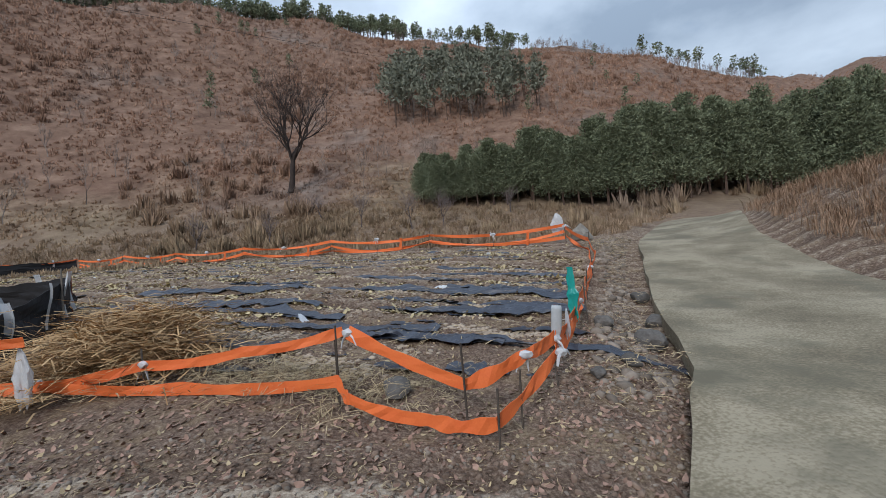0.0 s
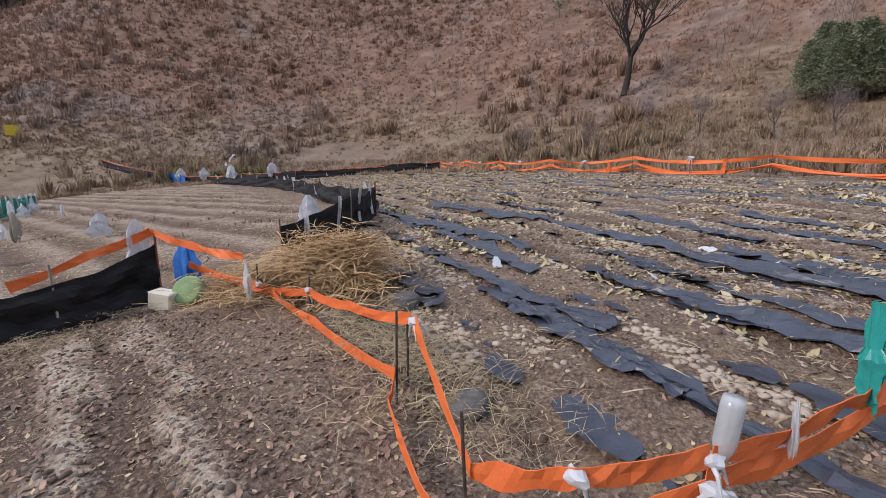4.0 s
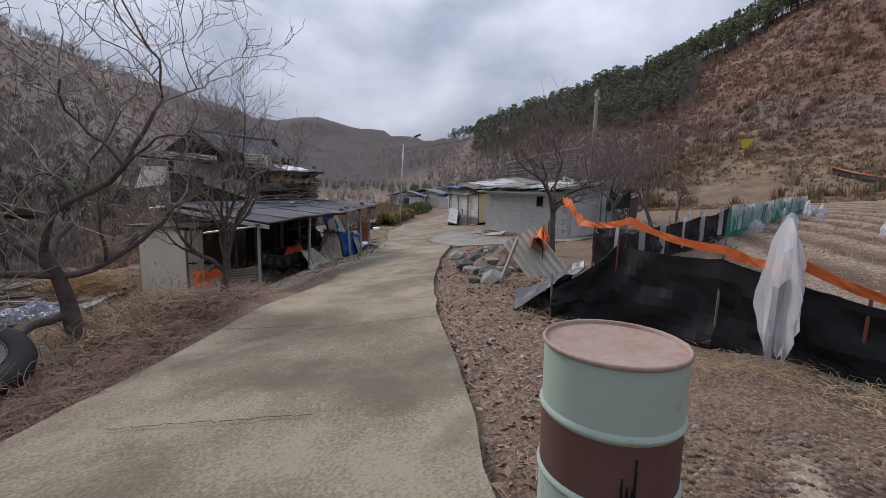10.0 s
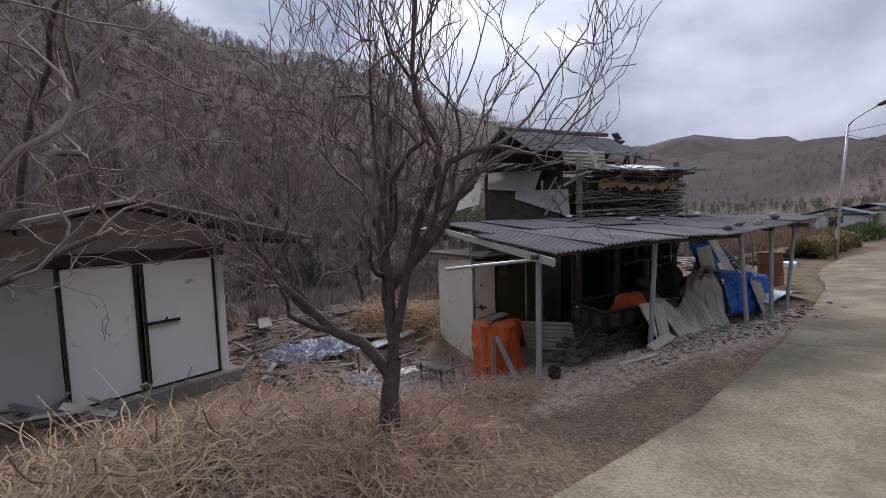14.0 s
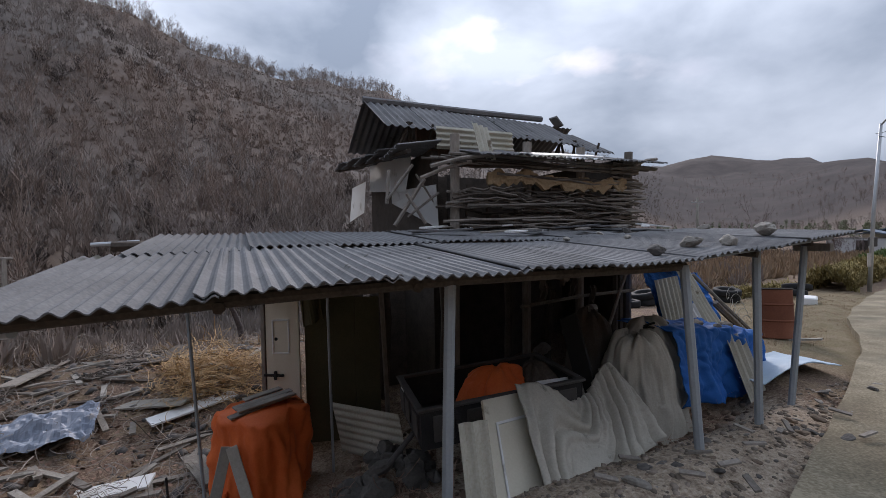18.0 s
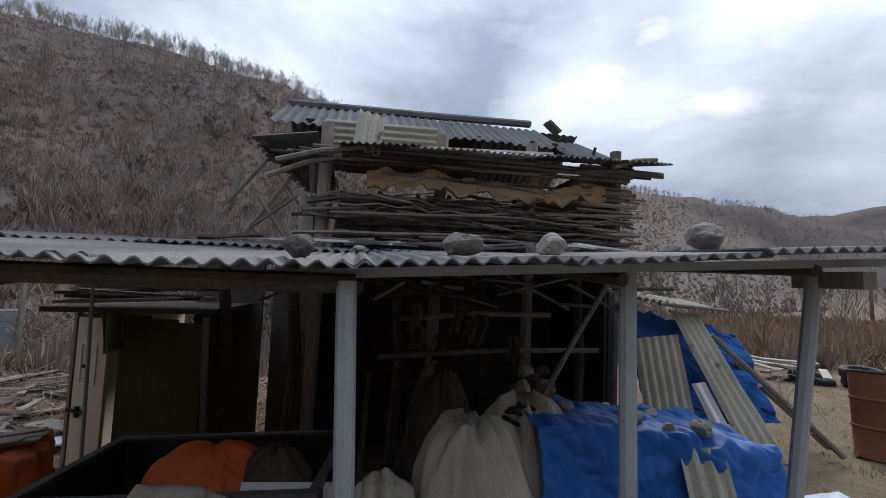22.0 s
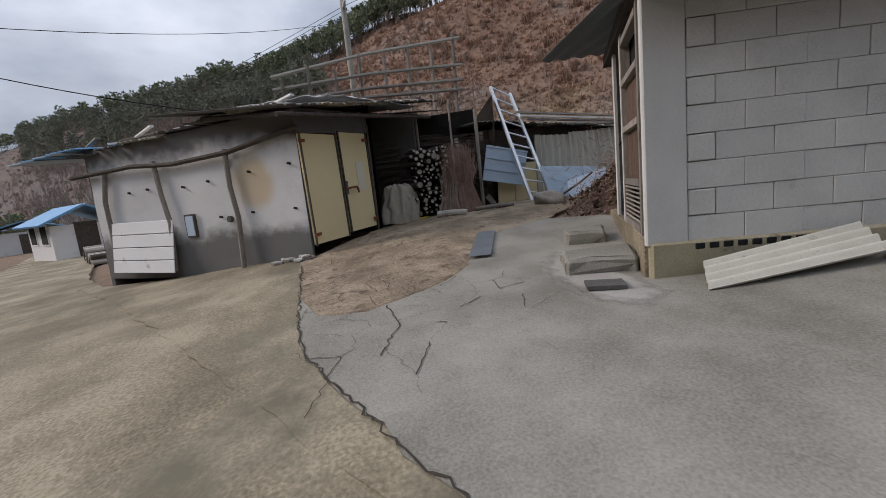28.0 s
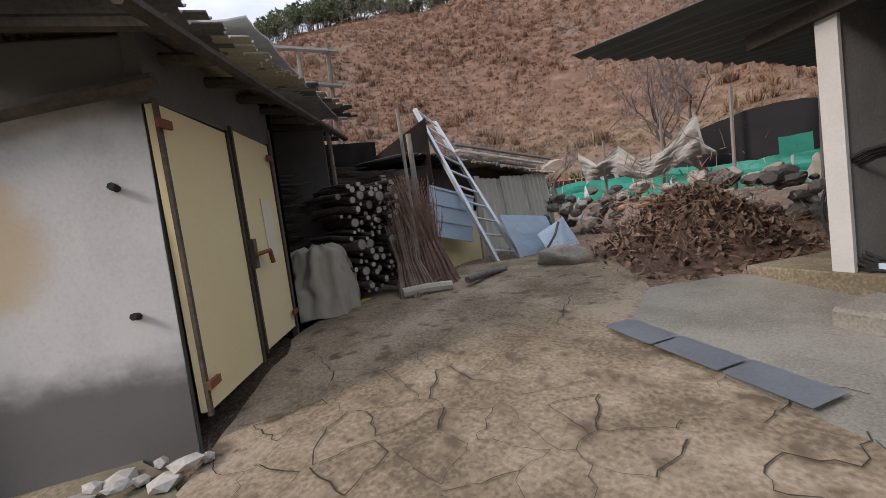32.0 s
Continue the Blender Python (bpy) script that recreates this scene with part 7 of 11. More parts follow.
for k, (a, b, r) in enumerate((((8.2, 2.4, -0.1), (9.3, 2.2, -1.02), 0.025), ((8.4, 2.1, -0.4), (9.0, 1.9, -0.98), 0.045), ((7.9, 2.2, 0.1), (8.9, 1.7, -1.0), 0.03), ((7.2, 2.1, 0.42), (8.1, 2.2, 0.36), 0.02))):
    ob = part("timber_pole", rod([a, b], r, 7), WOOD_GREY if k else WOOD_DARK)
    ob.matrix_world = HM
    tagged(ob, "weathered pole leaning on the blue sheet", "pole", "leaning poles")
for k in range(5):
    ob = part("cord_loop", rod([(8.3 + 0.1 * k + 0.09 * math.cos(i * 0.45), 1.75 + 0.01 * i, -0.2 - 0.13 * k + 0.11 * math.sin(i * 0.45)) for i in range(15)], 0.004, 5), TARP_PALE)
    ob.matrix_world = HM
    tagged(ob, "loose loop of white cord", "cord", "cord loops")
ob = part("bent_sheet", cloth(lambda u, v: (6.35 + 1.45 * u, 0.35 + 0.75 * v - 0.15 * u, -0.93 + 0.16 * math.sin(math.pi * u) * (1 - v) + 0.18 * (u > 0.8) * (u - 0.8) + 0.02 * fbm(u * 3, v * 3, 1)), 20, 10, 0.012), BLUE_SHEET)
ob.matrix_world = HM
tagged(ob, "bent pale blue sheet lying on the ground", "metal sheet")
# rubble inside and along the road edge
for k in range(34):
    x, y = rd.uniform(5.2, 6.9), rd.uniform(1.9, 3.2)
    s = rd.uniform(0.07, 0.17)
    v = HM @ Vector((x, y, 0))
    stone(v.x, v.y, (s, s * rd.uniform(0.7, 1.1), s * 0.7), 300 + k, STONE if k % 3 else STONE_DARK, "rough grey stone in the fallen wall rubble", hz(x, y) + 0.08 + 1.2 * rd.random() * max(0.1, 1 - 0.9 * abs(x - 6.0)), "wall rubble")
for k in range(80):
    x, y = rd.uniform(2.6, 7.8), rd.gauss(-0.36, 0.17)
    s = 0.016 + 0.04 * rd.random() ** 1.8
    v = HM @ Vector((x, y, 0))
    stone(v.x, v.y, (s * rd.uniform(1.1, 1.9), s, s * rd.uniform(0.35, 0.7)), 400 + k, (STONE, STONE_DARK, STONE_DARK, STONE_BROWN)[k % 4], "broken stone along the road edge", None, "kerb rubble")
for k in range(12):
    x, y = rd.uniform(2.6, 6.2), rd.gauss(-0.45, 0.15)
    v = HM @ Vector((x, y, 0))
    ob = part("broken_board", boxed(-0.08, 0.08, -0.02, 0.02, 0, 0.015), WOOD_GREY)
    ob.matrix_world = pose(v.x, v.y, ground_z(v.x, v.y) + 0.06, rd.uniform(-15, 15), rd.uniform(-15, 15), rd.uniform(0, 360))
    tagged(ob, "short broken board among the rubble", "board", "broken boards")
for k, (x, y, s) in enumerate(((3.99, -0.04, 0.075), (4.64, 0.12, 0.1), (5.02, -0.02, 0.085), (5.93, 0.14, 0.125), (5.6, 1.6, 0.08), (4.2, 1.2, 0.05), (6.6, 1.2, 0.08), (5.0, 1.5, 0.06), (4.9, 1.0, 0.05))):
    v = HM @ Vector((x, y, 0))
    stone(v.x, v.y, (s, s * 0.8, s * 0.6), 520 + k, STONE_DARK if k in (0, 4) else STONE, "grey stone weighing down the roof sheets", eave_z(x) + (0.86 - eave_z(x)) * (y + 0.28) / 3.3 + 0.025 + s * 0.45, "roof stones")
for k in range(16):
    x, y = rd.uniform(2.8, 7.0), rd.uniform(1.8, 3.0)
    ob = part("roof_debris", boxed(-0.35, 0.35, -0.05, 0.05, 0, 0.02), (SLATE, WOOD_GREY, WHITE_PANEL)[k % 3])
    ob.matrix_world = HM @ pose(x, y, eave_z(x) + (0.86 - eave_z(x)) * (y + 0.28) / 3.3 + 0.09, 4, rd.uniform(-4, 4), rd.uniform(-40, 40))
    tagged(ob, "loose strip of debris lying on the roof sheets", "debris", "roof debris")
for k in range(8):
    x = rd.uniform(3.9, 6.6)
    ob = part("hanging_rag", cloth(lambda u, v: (x + 0.12 * u + 0.03 * math.sin(5 * v), 2.3 + 0.1 * math.sin(k) + 0.02 * math.sin(9 * u), 0.35 - 0.1 * (k % 4) - rd.uniform(0.2, 0.3) * v), 4, 4, 0.008), TARP_DARK if k % 4 == 0 else WOOD_DARK)
    ob.matrix_world = HM
    tagged(ob, "rag hanging from the barn's inner poles", "rag", "hanging rags")
# the wet debris yard east of the lean-to
for k, (x, y, a, w, l, mt) in enumerate(((-5.95, -16.1, 130, 0.32, 1.3, WHITE_PANEL), (-5.2, -16.2, 80, 0.3, 1.3, WOOD_PALE), (-6.6, -14.6, 35, 0.25, 1.4, WOOD_GREY), (-4.5, -18.6, 10, 0.4, 2.0, WOOD_DARK), (-5.9, -14.0, 100, 0.28, 0.8, WHITE_PANEL), (-2.6, -17.6, 15, 0.3, 2.4, WOOD_GREY))):
    ob = part("scrap_board", boxed(-w / 2, w / 2, -l / 2, l / 2, 0, 0.03), mt)
    ob.matrix_world = pose(x, y, ground_z(x, y) + 0.07, 4, 3, a)
    tagged(ob, "discarded flat board lying on the wet yard", "board", "scrap boards")
WATER = shade("still_muddy_water", [(0.03, 0.028, 0.025), (0.045, 0.042, 0.038)], 2, 60, 0.04, 0.0, spec=0.5)
for k, (x, y, w, l, a) in enumerate(((-1.3, -23.4, 2.1, 0.7, -22), (-0.9, -29.0, 2.0, 0.9, -12), (-3.6, -19.6, 0.7, 0.35, 20), (-2.4, -21.0, 0.9, 0.3, -30), (-4.0, -17.4, 0.6, 0.25, 50))):
    bm = bmesh.new()
    rim = [bm.verts.new(((1 + 0.35 * fbm(math.cos(i * 0.131) * 2 + k, math.sin(i * 0.131) * 2, k)) * w * math.cos(i * 0.1309), (1 + 0.5 * fbm(math.cos(i * 0.131) * 3, math.sin(i * 0.131) * 3 + k, 4)) * l * math.sin(i * 0.1309), 0)) for i in range(48)]
    bm.faces.new(rim)
    ob = part("pool", bm, WATER)
    ob.matrix_world = pose(x, y, ground_z(x, y) + 0.05, 0, 0, a)
    tagged(ob, "shallow pool of muddy water on the wet yard", "pool", "yard pools")
ob = part("blue_film", cloth(lambda u, v: (1.9 * (u - 0.5), 1.3 * (v - 0.5) + 0.3 * fbm(u * 3, 1, 2), 0.1 + 0.16 * fbm(u * 5, v * 5, 3, 5) + 0.1 * math.exp(-((u - 0.4) ** 2 + (v - 0.5) ** 2) * 9)), 60, 44, 0.004), FILM_BLUE)
ob.matrix_world = pose(-4.1, -14.9, ground_z(-4.1, -14.9), 0, 0, 25)
tagged(ob, "crumpled pale blue plastic sheet on the wet yard", "plastic sheet")
for k in range(160):
    x, y = rd.uniform(-6.8, 0.5), rd.uniform(-22, -13.2)
    ob = part("scrap_stick", boxed(-rd.uniform(0.15, 0.6), rd.uniform(0.15, 0.6), -0.04, 0.04, 0, 0.03), (WOOD_GREY, WOOD_DARK, STONE, WOOD_GREY)[k % 4])
    ob.matrix_world = pose(x, y, ground_z(x, y) + 0.03, rd.uniform(-8, 8), rd.uniform(-8, 8), rd.uniform(0, 180))
    tagged(ob, "grey timber scrap strewn on the wet yard", "timber scrap", "timber scraps")
for k in range(9):
    x, y = rd.uniform(-6.2, -4.8), rd.uniform(-13.6, -11.2)
    ob = part("film_scrap", cloth(lambda u, v: ((0.7 + 0.2 * fbm(v * 4, k, 1)) * (u - 0.5), (0.4 + 0.2 * fbm(u * 4, k, 2)) * (v - 0.5), 0.025 + 0.05 * fbm(u * 4 + k, v * 4, k, 5)), 30, 22, 0.003), FILM_BLUE if k % 3 else FILM_BLACK)
    ob.matrix_world = pose(x, y, ground_z(x, y), 0, 0, 40 * k)
    tagged(ob, "crumpled dirty plastic film on the dirt", "plastic film", "film scraps")
for k, (x, y) in enumerate(((-5.6, -11.8), (-6.2, -12.3), (-5.2, -12.9), (-6.9, -13.2), (-6.3, -11.0))):
    tagged(part("iron_stake", rod([(x, y, ground_z(x, y) - 0.1), (x + 0.03, y, ground_z(x, y) + 0.5)], 0.012, 5), WIRE), "thin black iron stake in the dirt", "stake", "garden stakes")
ob = part("pot", lathe(bmesh.new(), [(0.0, 0.0), (0.05, 0.0), (0.075, 0.02), (0.08, 0.1), (0.07, 0.13), (0.062, 0.13), (0.07, 0.1), (0.0, 0.03)], 18), WIRE, smooth=True)
ob.matrix_world = HM @ pose(0.14, -0.1, hz(0.14, -0.1))
tagged(ob, "small black pot at the foot of the post", "pot")
ob = part("rock_slab", rock(bmesh.new(), (0, 0, 0), (1.3, 0.55, 0.5), 71, sub=3), STONE_DARK)
ob.matrix_world = pose(-1.3, -7.8, ground_z(-1.3, -7.8) + 0.12, 0, 0, 12)
tagged(ob, "large dark boulder with dry moss beside the wheel", "boulder")
ob = part("rock_slab", rock(bmesh.new(), (0, 0, 0), (0.55, 0.3, 0.14), 72, sub=3), STONE_DARK)
ob.matrix_world = pose(-2.75, -7.75, ground_z(-2.75, -7.75) + 0.08, 0, 0, -30)
tagged(ob, "flat dark stone slab on the grassy bank", "boulder")
for k in range(44):
    x, y = rd.uniform(-2.2, 0.6), rd.uniform(-12.9, -11.0)
    ob = part("scrap_board", box(bmesh.new(), -0.3, 0.3, -0.05, 0.05, 0, 0.03), (WOOD_PALE, SLATE, WOOD_GREY)[k % 3])
    ob.matrix_world = pose(x, y, ground_z(x, y) + 0.1 + 0.04 * (k % 5), rd.uniform(-40, 40), rd.uniform(-40, 40), rd.uniform(0, 360))
    tagged(ob, "broken board in the junk pile beside the white shed", "board", "junk pile")

# ---- the paved yard's things ----
lad = thing("ladder", pose(0, 0, 0), "aluminium ladder leaning on the back shed's roof", "ladder")
LA, LB = (Vector((-24.6, -8.42, -0.42)), Vector((-25.76, -8.66, 2.24))), (Vector((-24.5, -8.0, -0.42)), Vector((-25.86, -8.14, 2.1)))
for a, b in (LA, LB):
    part("rail", tube(bmesh.new(), [a, b], 0.042, 4), ALU, lad)
for k in range(1, 11):
    part("rung", tube(bmesh.new(), [LA[0].lerp(LA[1], k / 10), LB[0].lerp(LB[1], k / 10 - 0.03)], 0.02, 6), ALU, lad)
placed = []
for k in range(900):
    y, z, r = rd.uniform(-10.86, -10.18), rd.uniform(-0.36, 0.92), rd.choice((0.022, 0.03, 0.04, 0.055, 0.065))
    if len(placed) > 95 or any(math.hypot(y - b, z - c) < (r + q) * 0.93 for b, c, q in placed):
        continue
    placed.append((y, z, r))
    ob = part("log", rod([(0, 0, 0), (-0.35, 0.02, 0.02), (-0.7, 0, 0.0)], r, 9), BARK)
    ob.matrix_world = pose(-24.78 + rd.uniform(-0.12, 0.14), y, z, 0, rd.uniform(-4, 4), rd.uniform(-14, 14))
    tagged(ob, "cut firewood log with a pale sawn end", "log", "firewood stack")
    part("sawn_end", rod([(0.001, 0, 0), (0.006, 0, 0)], r * 0.86, 9), WOOD_PALE if r < 0.045 or k % 3 == 0 else WOOD_GREY, ob)
GREY_TWIG = shade("grey_brown_twigs", [(0.1, 0.065, 0.05), (0.24, 0.175, 0.135)], 9, vary=0.35, island=True)
twigs = thing("twig_bundle", pose(0, 0, 0), "spreading bundle of reddish brown twigs beside the firewood", "twig bundle")
bm = bmesh.new()
for k in range(420):
    a, q = rd.uniform(0, 6.28), rd.random() ** 0.5
    c, s = math.cos(a) * q, math.sin(a) * q
    foot = Vector((-24.42 + 0.26 * c, -9.86 + 0.26 * s, -0.43))
    waist = Vector((-24.55 + 0.15 * c, -9.92 + 0.16 * s, rd.uniform(0.0, 0.2)))
    tip = Vector((-24.75 + 0.3 * c + rd.uniform(-0.08, 0.08), -9.95 + 0.34 * s + rd.uniform(-0.08, 0.08), rd.uniform(0.45, 1.0)))
    tube(bm, [foot, waist, waist.lerp(tip, 0.6) + Vector((rd.uniform(-0.03, 0.03), rd.uniform(-0.03, 0.03), 0)), tip], [0.01, 0.008, 0.005, 0.0025], 3)
part("twig_mass", bm, shade("red_twigs", [(0.15, 0.09, 0.07), (0.3, 0.19, 0.145)], 9, vary=0.35, island=True), twigs)
bm = bmesh.new()
for k in range(110):
    a, q = rd.uniform(0, 6.28), rd.random() ** 0.5
    c, s = math.cos(a) * q, math.sin(a) * q
    tube(bm, [(-24.28 + 0.2 * c, -10.36 + 0.24 * s, -0.44), (-24.55 + 0.12 * c, -10.24 + 0.14 * s, -0.05), (-24.75 + 0.2 * c, -10.15 + 0.2 * s, rd.uniform(0.2, 0.6))], [0.015, 0.013, 0.006], 5)
part("stick_bundle", bm, GREY_TWIG, twigs)
part("loose_stick", rod([(-24.2, -10.42, -0.4), (-24.3, -10.0, -0.3), (-24.35, -9.6, -0.22)], 0.014, 6), GREY_TWIG, twigs)
bm = bmesh.new()
for k in range(220):
    y, z = rd.uniform(-11.0, -9.3), rd.uniform(-0.4, 1.25)
    tube(bm, [(-25.7 + rd.uniform(-0.3, 0.3), y - 0.5, z), (-25.65, y, z + 0.02), (-25.6 + rd.uniform(-0.3, 0.3), y + 0.5, z + rd.uniform(-0.08, 0.08))], [0.01, 0.013, 0.006], 3)
tagged(part("brushwood_bundle", bm, WOOD_DARK), "stack of dark brushwood inside the open shed", "brushwood")
ob = heap("sack", -24.98, -11.14, 0.36, 0.4, ground_z(-25.0, -11.1) + 0.01, 0.74, SACK, "full grey woven sack standing in the open shed", "sack", 31, 5, 0.05, power=0.3, top=0.45, m=Matrix.Identity(4))
ob = part("yellow_bar", boxed(-0.03, 0.03, -0.3, 0.3, 0, 0.04), YELLOW)
ob.matrix_world = pose(-24.8, -10.95, ground_z(-24.8, -10.95) + 0.03, 0, 0, 8)
tagged(ob, "yellow plastic strip on the shed floor", "strip")
for k, (x, y, a, l) in enumerate(((-24.15, -10.35, 60, 0.28), (-23.9, -9.6, 95, 0.4))):
    ob = part("log", rod([(-l, 0, 0), (0, 0.02, 0.01), (l, 0, 0)], 0.06 - 0.02 * k, 9), WOOD_PALE if not k else WOOD_GREY)
    ob.matrix_world = pose(x, y, ground_z(x, y) + 0.08, 0, 0, a)
    tagged(ob, "bare log lying before the firewood stack", "log")
ob = part("boulder", rock(bmesh.new(), (0, 0, 0), (0.4, 0.2, 0.17), 77, sub=3), STONE, smooth=True)
ob.matrix_world = pose(-23.3, -8.75, ground_z(-23.3, -8.75) + 0.08, 0, 0, 43)
tagged(ob, "mossy grey boulder at the foot of the blue sheet", "boulder")


def mound(name, cx, cy, rx, ry, h, material, label, category, seed=0, n=36):
    bm = bmesh.new()
    g = []
    for j in range(n + 1):
        row = []
        for i in range(n + 1):
            u, v = 2 * i / n - 1, 2 * j / n - 1
            d = min(1.0, math.hypot(u, v))
            x, y = cx + rx * u, cy + ry * v
            row.append(bm.verts.new((x, y, ground_z(x, y) - 0.05 + h * (math.cos(math.pi * d) + 1) / 2 * (1 + 0.4 * fbm(x * 2, y * 2, seed)) + 0.04 * fbm(x * 7, y * 7, seed))))
        g.append(row)
    for j in range(n):
        for i in range(n):
            bm.faces.new((g[j][i], g[j][i + 1], g[j + 1][i + 1], g[j + 1][i]))
    return tagged(part(name, bm, material), label, category)


mound("compost_heap", -22.2, -7.6, 1.4, 1.6, 0.66, shade("dark_compost", [(0.03, 0.018, 0.014), (0.085, 0.055, 0.042), (0.15, 0.1, 0.075)], 6, 30, 0.97, 0.9, spread=0.5, depth=0.04), "dark compost heap strewn with straw and fruit peel", "compost heap", 4)
for k in range(150):
    x, y = rd.uniform(-26.2, -20.9), rd.gauss(-5.35, 0.22)
    s = rd.uniform(0.08, 0.2)
    stone(x, y, (s, s * 0.8, s * 0.65), 600 + k, (STONE_DARK, STONE, STONE_DARK)[k % 3], "rough grey stone in the dry terrace wall", ground_z(x, y) + rd.uniform(0.0, 0.85) * min(1, (x + 26.8)), "terrace wall")
for k in range(16):
    x, y = rd.gauss(-22.3, 0.35), rd.gauss(-7.5, 0.28)
    ob = part("pumpkin", rock(bmesh.new(), (0, 0, 0), (0.08, 0.065, 0.05), 800 + k), shade("faded_pumpkin", [(0.28, 0.15, 0.07), (0.38, 0.23, 0.12)], 6, vary=0.25) if k == 0 else bpy.data.materials["faded_pumpkin"], smooth=True)
    ob.location = (x, y, ground_z(x, y) + 0.6 + rd.uniform(-0.05, 0.05))
    tagged(ob, "faded orange squash rotting on the compost heap", "squash", "squashes")


def pale_sheet(u, v):
    top = float(np.interp(u, [0, 0.16, 0.33, 0.5, 0.66, 0.9, 0.93, 1.0], [1.4, 1.08, 1.38, 1.02, 1.12, 1.62, 1.1, 0.95]))
    low = 0.86 + 0.12 * math.sin(9 * u) + 0.08 * u
    return (-24.7 + 2.35 * u, -5.3 + 0.05 * math.sin(u * 26 + 3 * v) * (0.3 + v) + 0.22 * v * v + 0.06 * fbm(u * 7, v * 3, 6), top + (low - 0.1 - top) * v)


tagged(part("pale_tarpaulin", cloth(pale_sheet, 90, 16, 0.008), TARP_PALE), "grey-white cloth hung in swags over the terrace wall", "tarpaulin")
ob = thing("terrace_net", pose(0, 0, 0), "black and green nets hung on stakes above the terrace wall", "net")
part("black_net", cloth(lambda u, v: (-22.7 + 5.2 * u, -4.6 + 0.1 * math.sin(u * 15), 0.75 + 0.85 * v * (0.8 + 0.2 * math.sin(u * 9)) + 0.05 * fbm(u * 9, v * 3, 1)), 40, 10, 0.008), NET_BLACK, ob)
part("green_net", cloth(lambda u, v: (-21.6 + 3.6 * u, -4.75 + 0.06 * math.sin(u * 15), 0.72 + 0.3 * v + 0.05 * fbm(u * 9, v * 3, 2)), 30, 6, 0.008), NET_GREEN, ob)
for k in range(7):
    x = -24.4 + k * 1.1
    part("stake", rod([(x, -4.85, 0.2), (x + 0.04, -4.85, 1.6 + 0.2 * (k % 3))], 0.03, 6), WOOD_GREY, ob)
ob = thing("cover_plates", pose(0, 0, 0), "pale blue-grey steel plates covering a drain in the yard", "drain cover")
for k in range(3):
    a, b = Vector((-21.98, -10.58, 0)).lerp(Vector((-20.85, -11.14, 0)), k / 3), Vector((-21.98, -10.58, 0)).lerp(Vector((-20.85, -11.14, 0)), (k + 0.94) / 3)
    d = (b - a).normalized()
    n = Vector((-d.y, d.x, 0)) * 0.12
    bm = bmesh.new()
    bm.faces.new([bm.verts.new((p.x, p.y, float(base(p.x, p.y)) + 0.06 + 0.004 * k)) for p in (a - n, b - n, b + n, a + n)])
    bmesh.ops.solidify(bm, geom=bm.faces[:], thickness=0.02)
    part("plate", bm, shade("wet_steel_plate", [(0.24, 0.27, 0.3), (0.33, 0.36, 0.39)], 4, 50, 0.35, 0.15, metal=0.2) if k == 0 else bpy.data.materials["wet_steel_plate"], ob)
for k, (x, y, sx, sy, a) in enumerate(((-19.8, -10.42, 0.3, 0.22, 62), (-20.66, -9.95, 0.22, 0.17, 60))):
    bm = boxed(-sx, sx, -sy, sy, -0.05, 0.13, bevel=0.03)
    bmesh.ops.subdivide_edges(bm, edges=bm.edges[:], cuts=3)
    for v in bm.verts:
        v.co += Vector((noise.noise(v.co * 6), noise.noise(v.co * 6 + Vector((3, 1, 0))), noise.noise(v.co * 5 + Vector((7, 0, 2))))) * 0.03
    ob = part("step_slab", bm, CONCRETE_GREY, smooth=False)
    ob.matrix_world = pose(x, y, float(base(x, y)) + 0.035, 3, -2, a)
    tagged(ob, "worn concrete step slab before the block house", "step", "steps")
ob = part("drain_cover", box(bmesh.new(), -0.14, 0.14, -0.1, 0.1, 0, 0.03), STONE_DARK)
ob.matrix_world = pose(-19.33, -10.72, float(base(-19.33, -10.72)) + 0.042, 0, 0, 62)
tagged(ob, "small dark slate drain cover in the cement", "drain cover")
OFF = [BK @ Vector(p) for p in ((0.36, -0.1, -0.6), (1.45, -0.05, -0.41), (1.45, -0.33, -0.56), (0.25, -0.4, -0.73))]
ob = part("corrugated_offcut", cloth(lambda u, v: OFF[0].lerp(OFF[1], u).lerp(OFF[3].lerp(OFF[2], u), v) + Vector((0, 0, 0.018 * math.cos(v * 25.13))), 4, 48, 0.006), LIMED)
tagged(ob, "pale corrugated offcut leaning on the block wall", "roof sheet", "offcuts")
for k in range(12):
    x = 1.5 + 0.16 * k
    v = BK @ Vector((x, -0.28 + 0.1 * (k % 3), 0))
    s = rd.uniform(0.05, 0.1)
    stone(v.x, v.y, (s, s * 0.8, s * 0.6), 840 + k, shade("tan_stone", [(0.26, 0.2, 0.13), (0.42, 0.34, 0.25)], 5, 40, vary=0.2, bump=0.5) if k == 0 else bpy.data.materials["tan_stone"], "tan stone piled against the block wall", float(base(v.x, v.y)) + 0.06 + 0.06 * (k % 2), "wall stones")
hose = thing("hose_coil", BS @ pose(1.62, -0.06, 0.05, 90, 0, 8), "black rubber hose coiled in the porch", "hose")
for k in range(4):
    part("coil", rod([((0.36 - 0.015 * k) * math.cos(a * 0.2618), (0.42 - 0.02 * k) * math.sin(a * 0.2618), 0.03 * k) for a in range(25)], 0.011, 6), WIRE, hose)
for k in range(9):
    ob = part("porch_clutter", box(bmesh.new(), -0.08, 0.08, -0.06, 0.06, 0, 0.06), (BLUE_SHEET, WOOD_GREY, WIRE)[k % 3])
    ob.matrix_world = BS @ pose(1.25 + 0.06 * k, -0.12 - 0.1 * (k % 2), -0.375, 0, 0, 30 * k)
    tagged(ob, "small tool lying on the porch edge", "tool", "porch clutter")
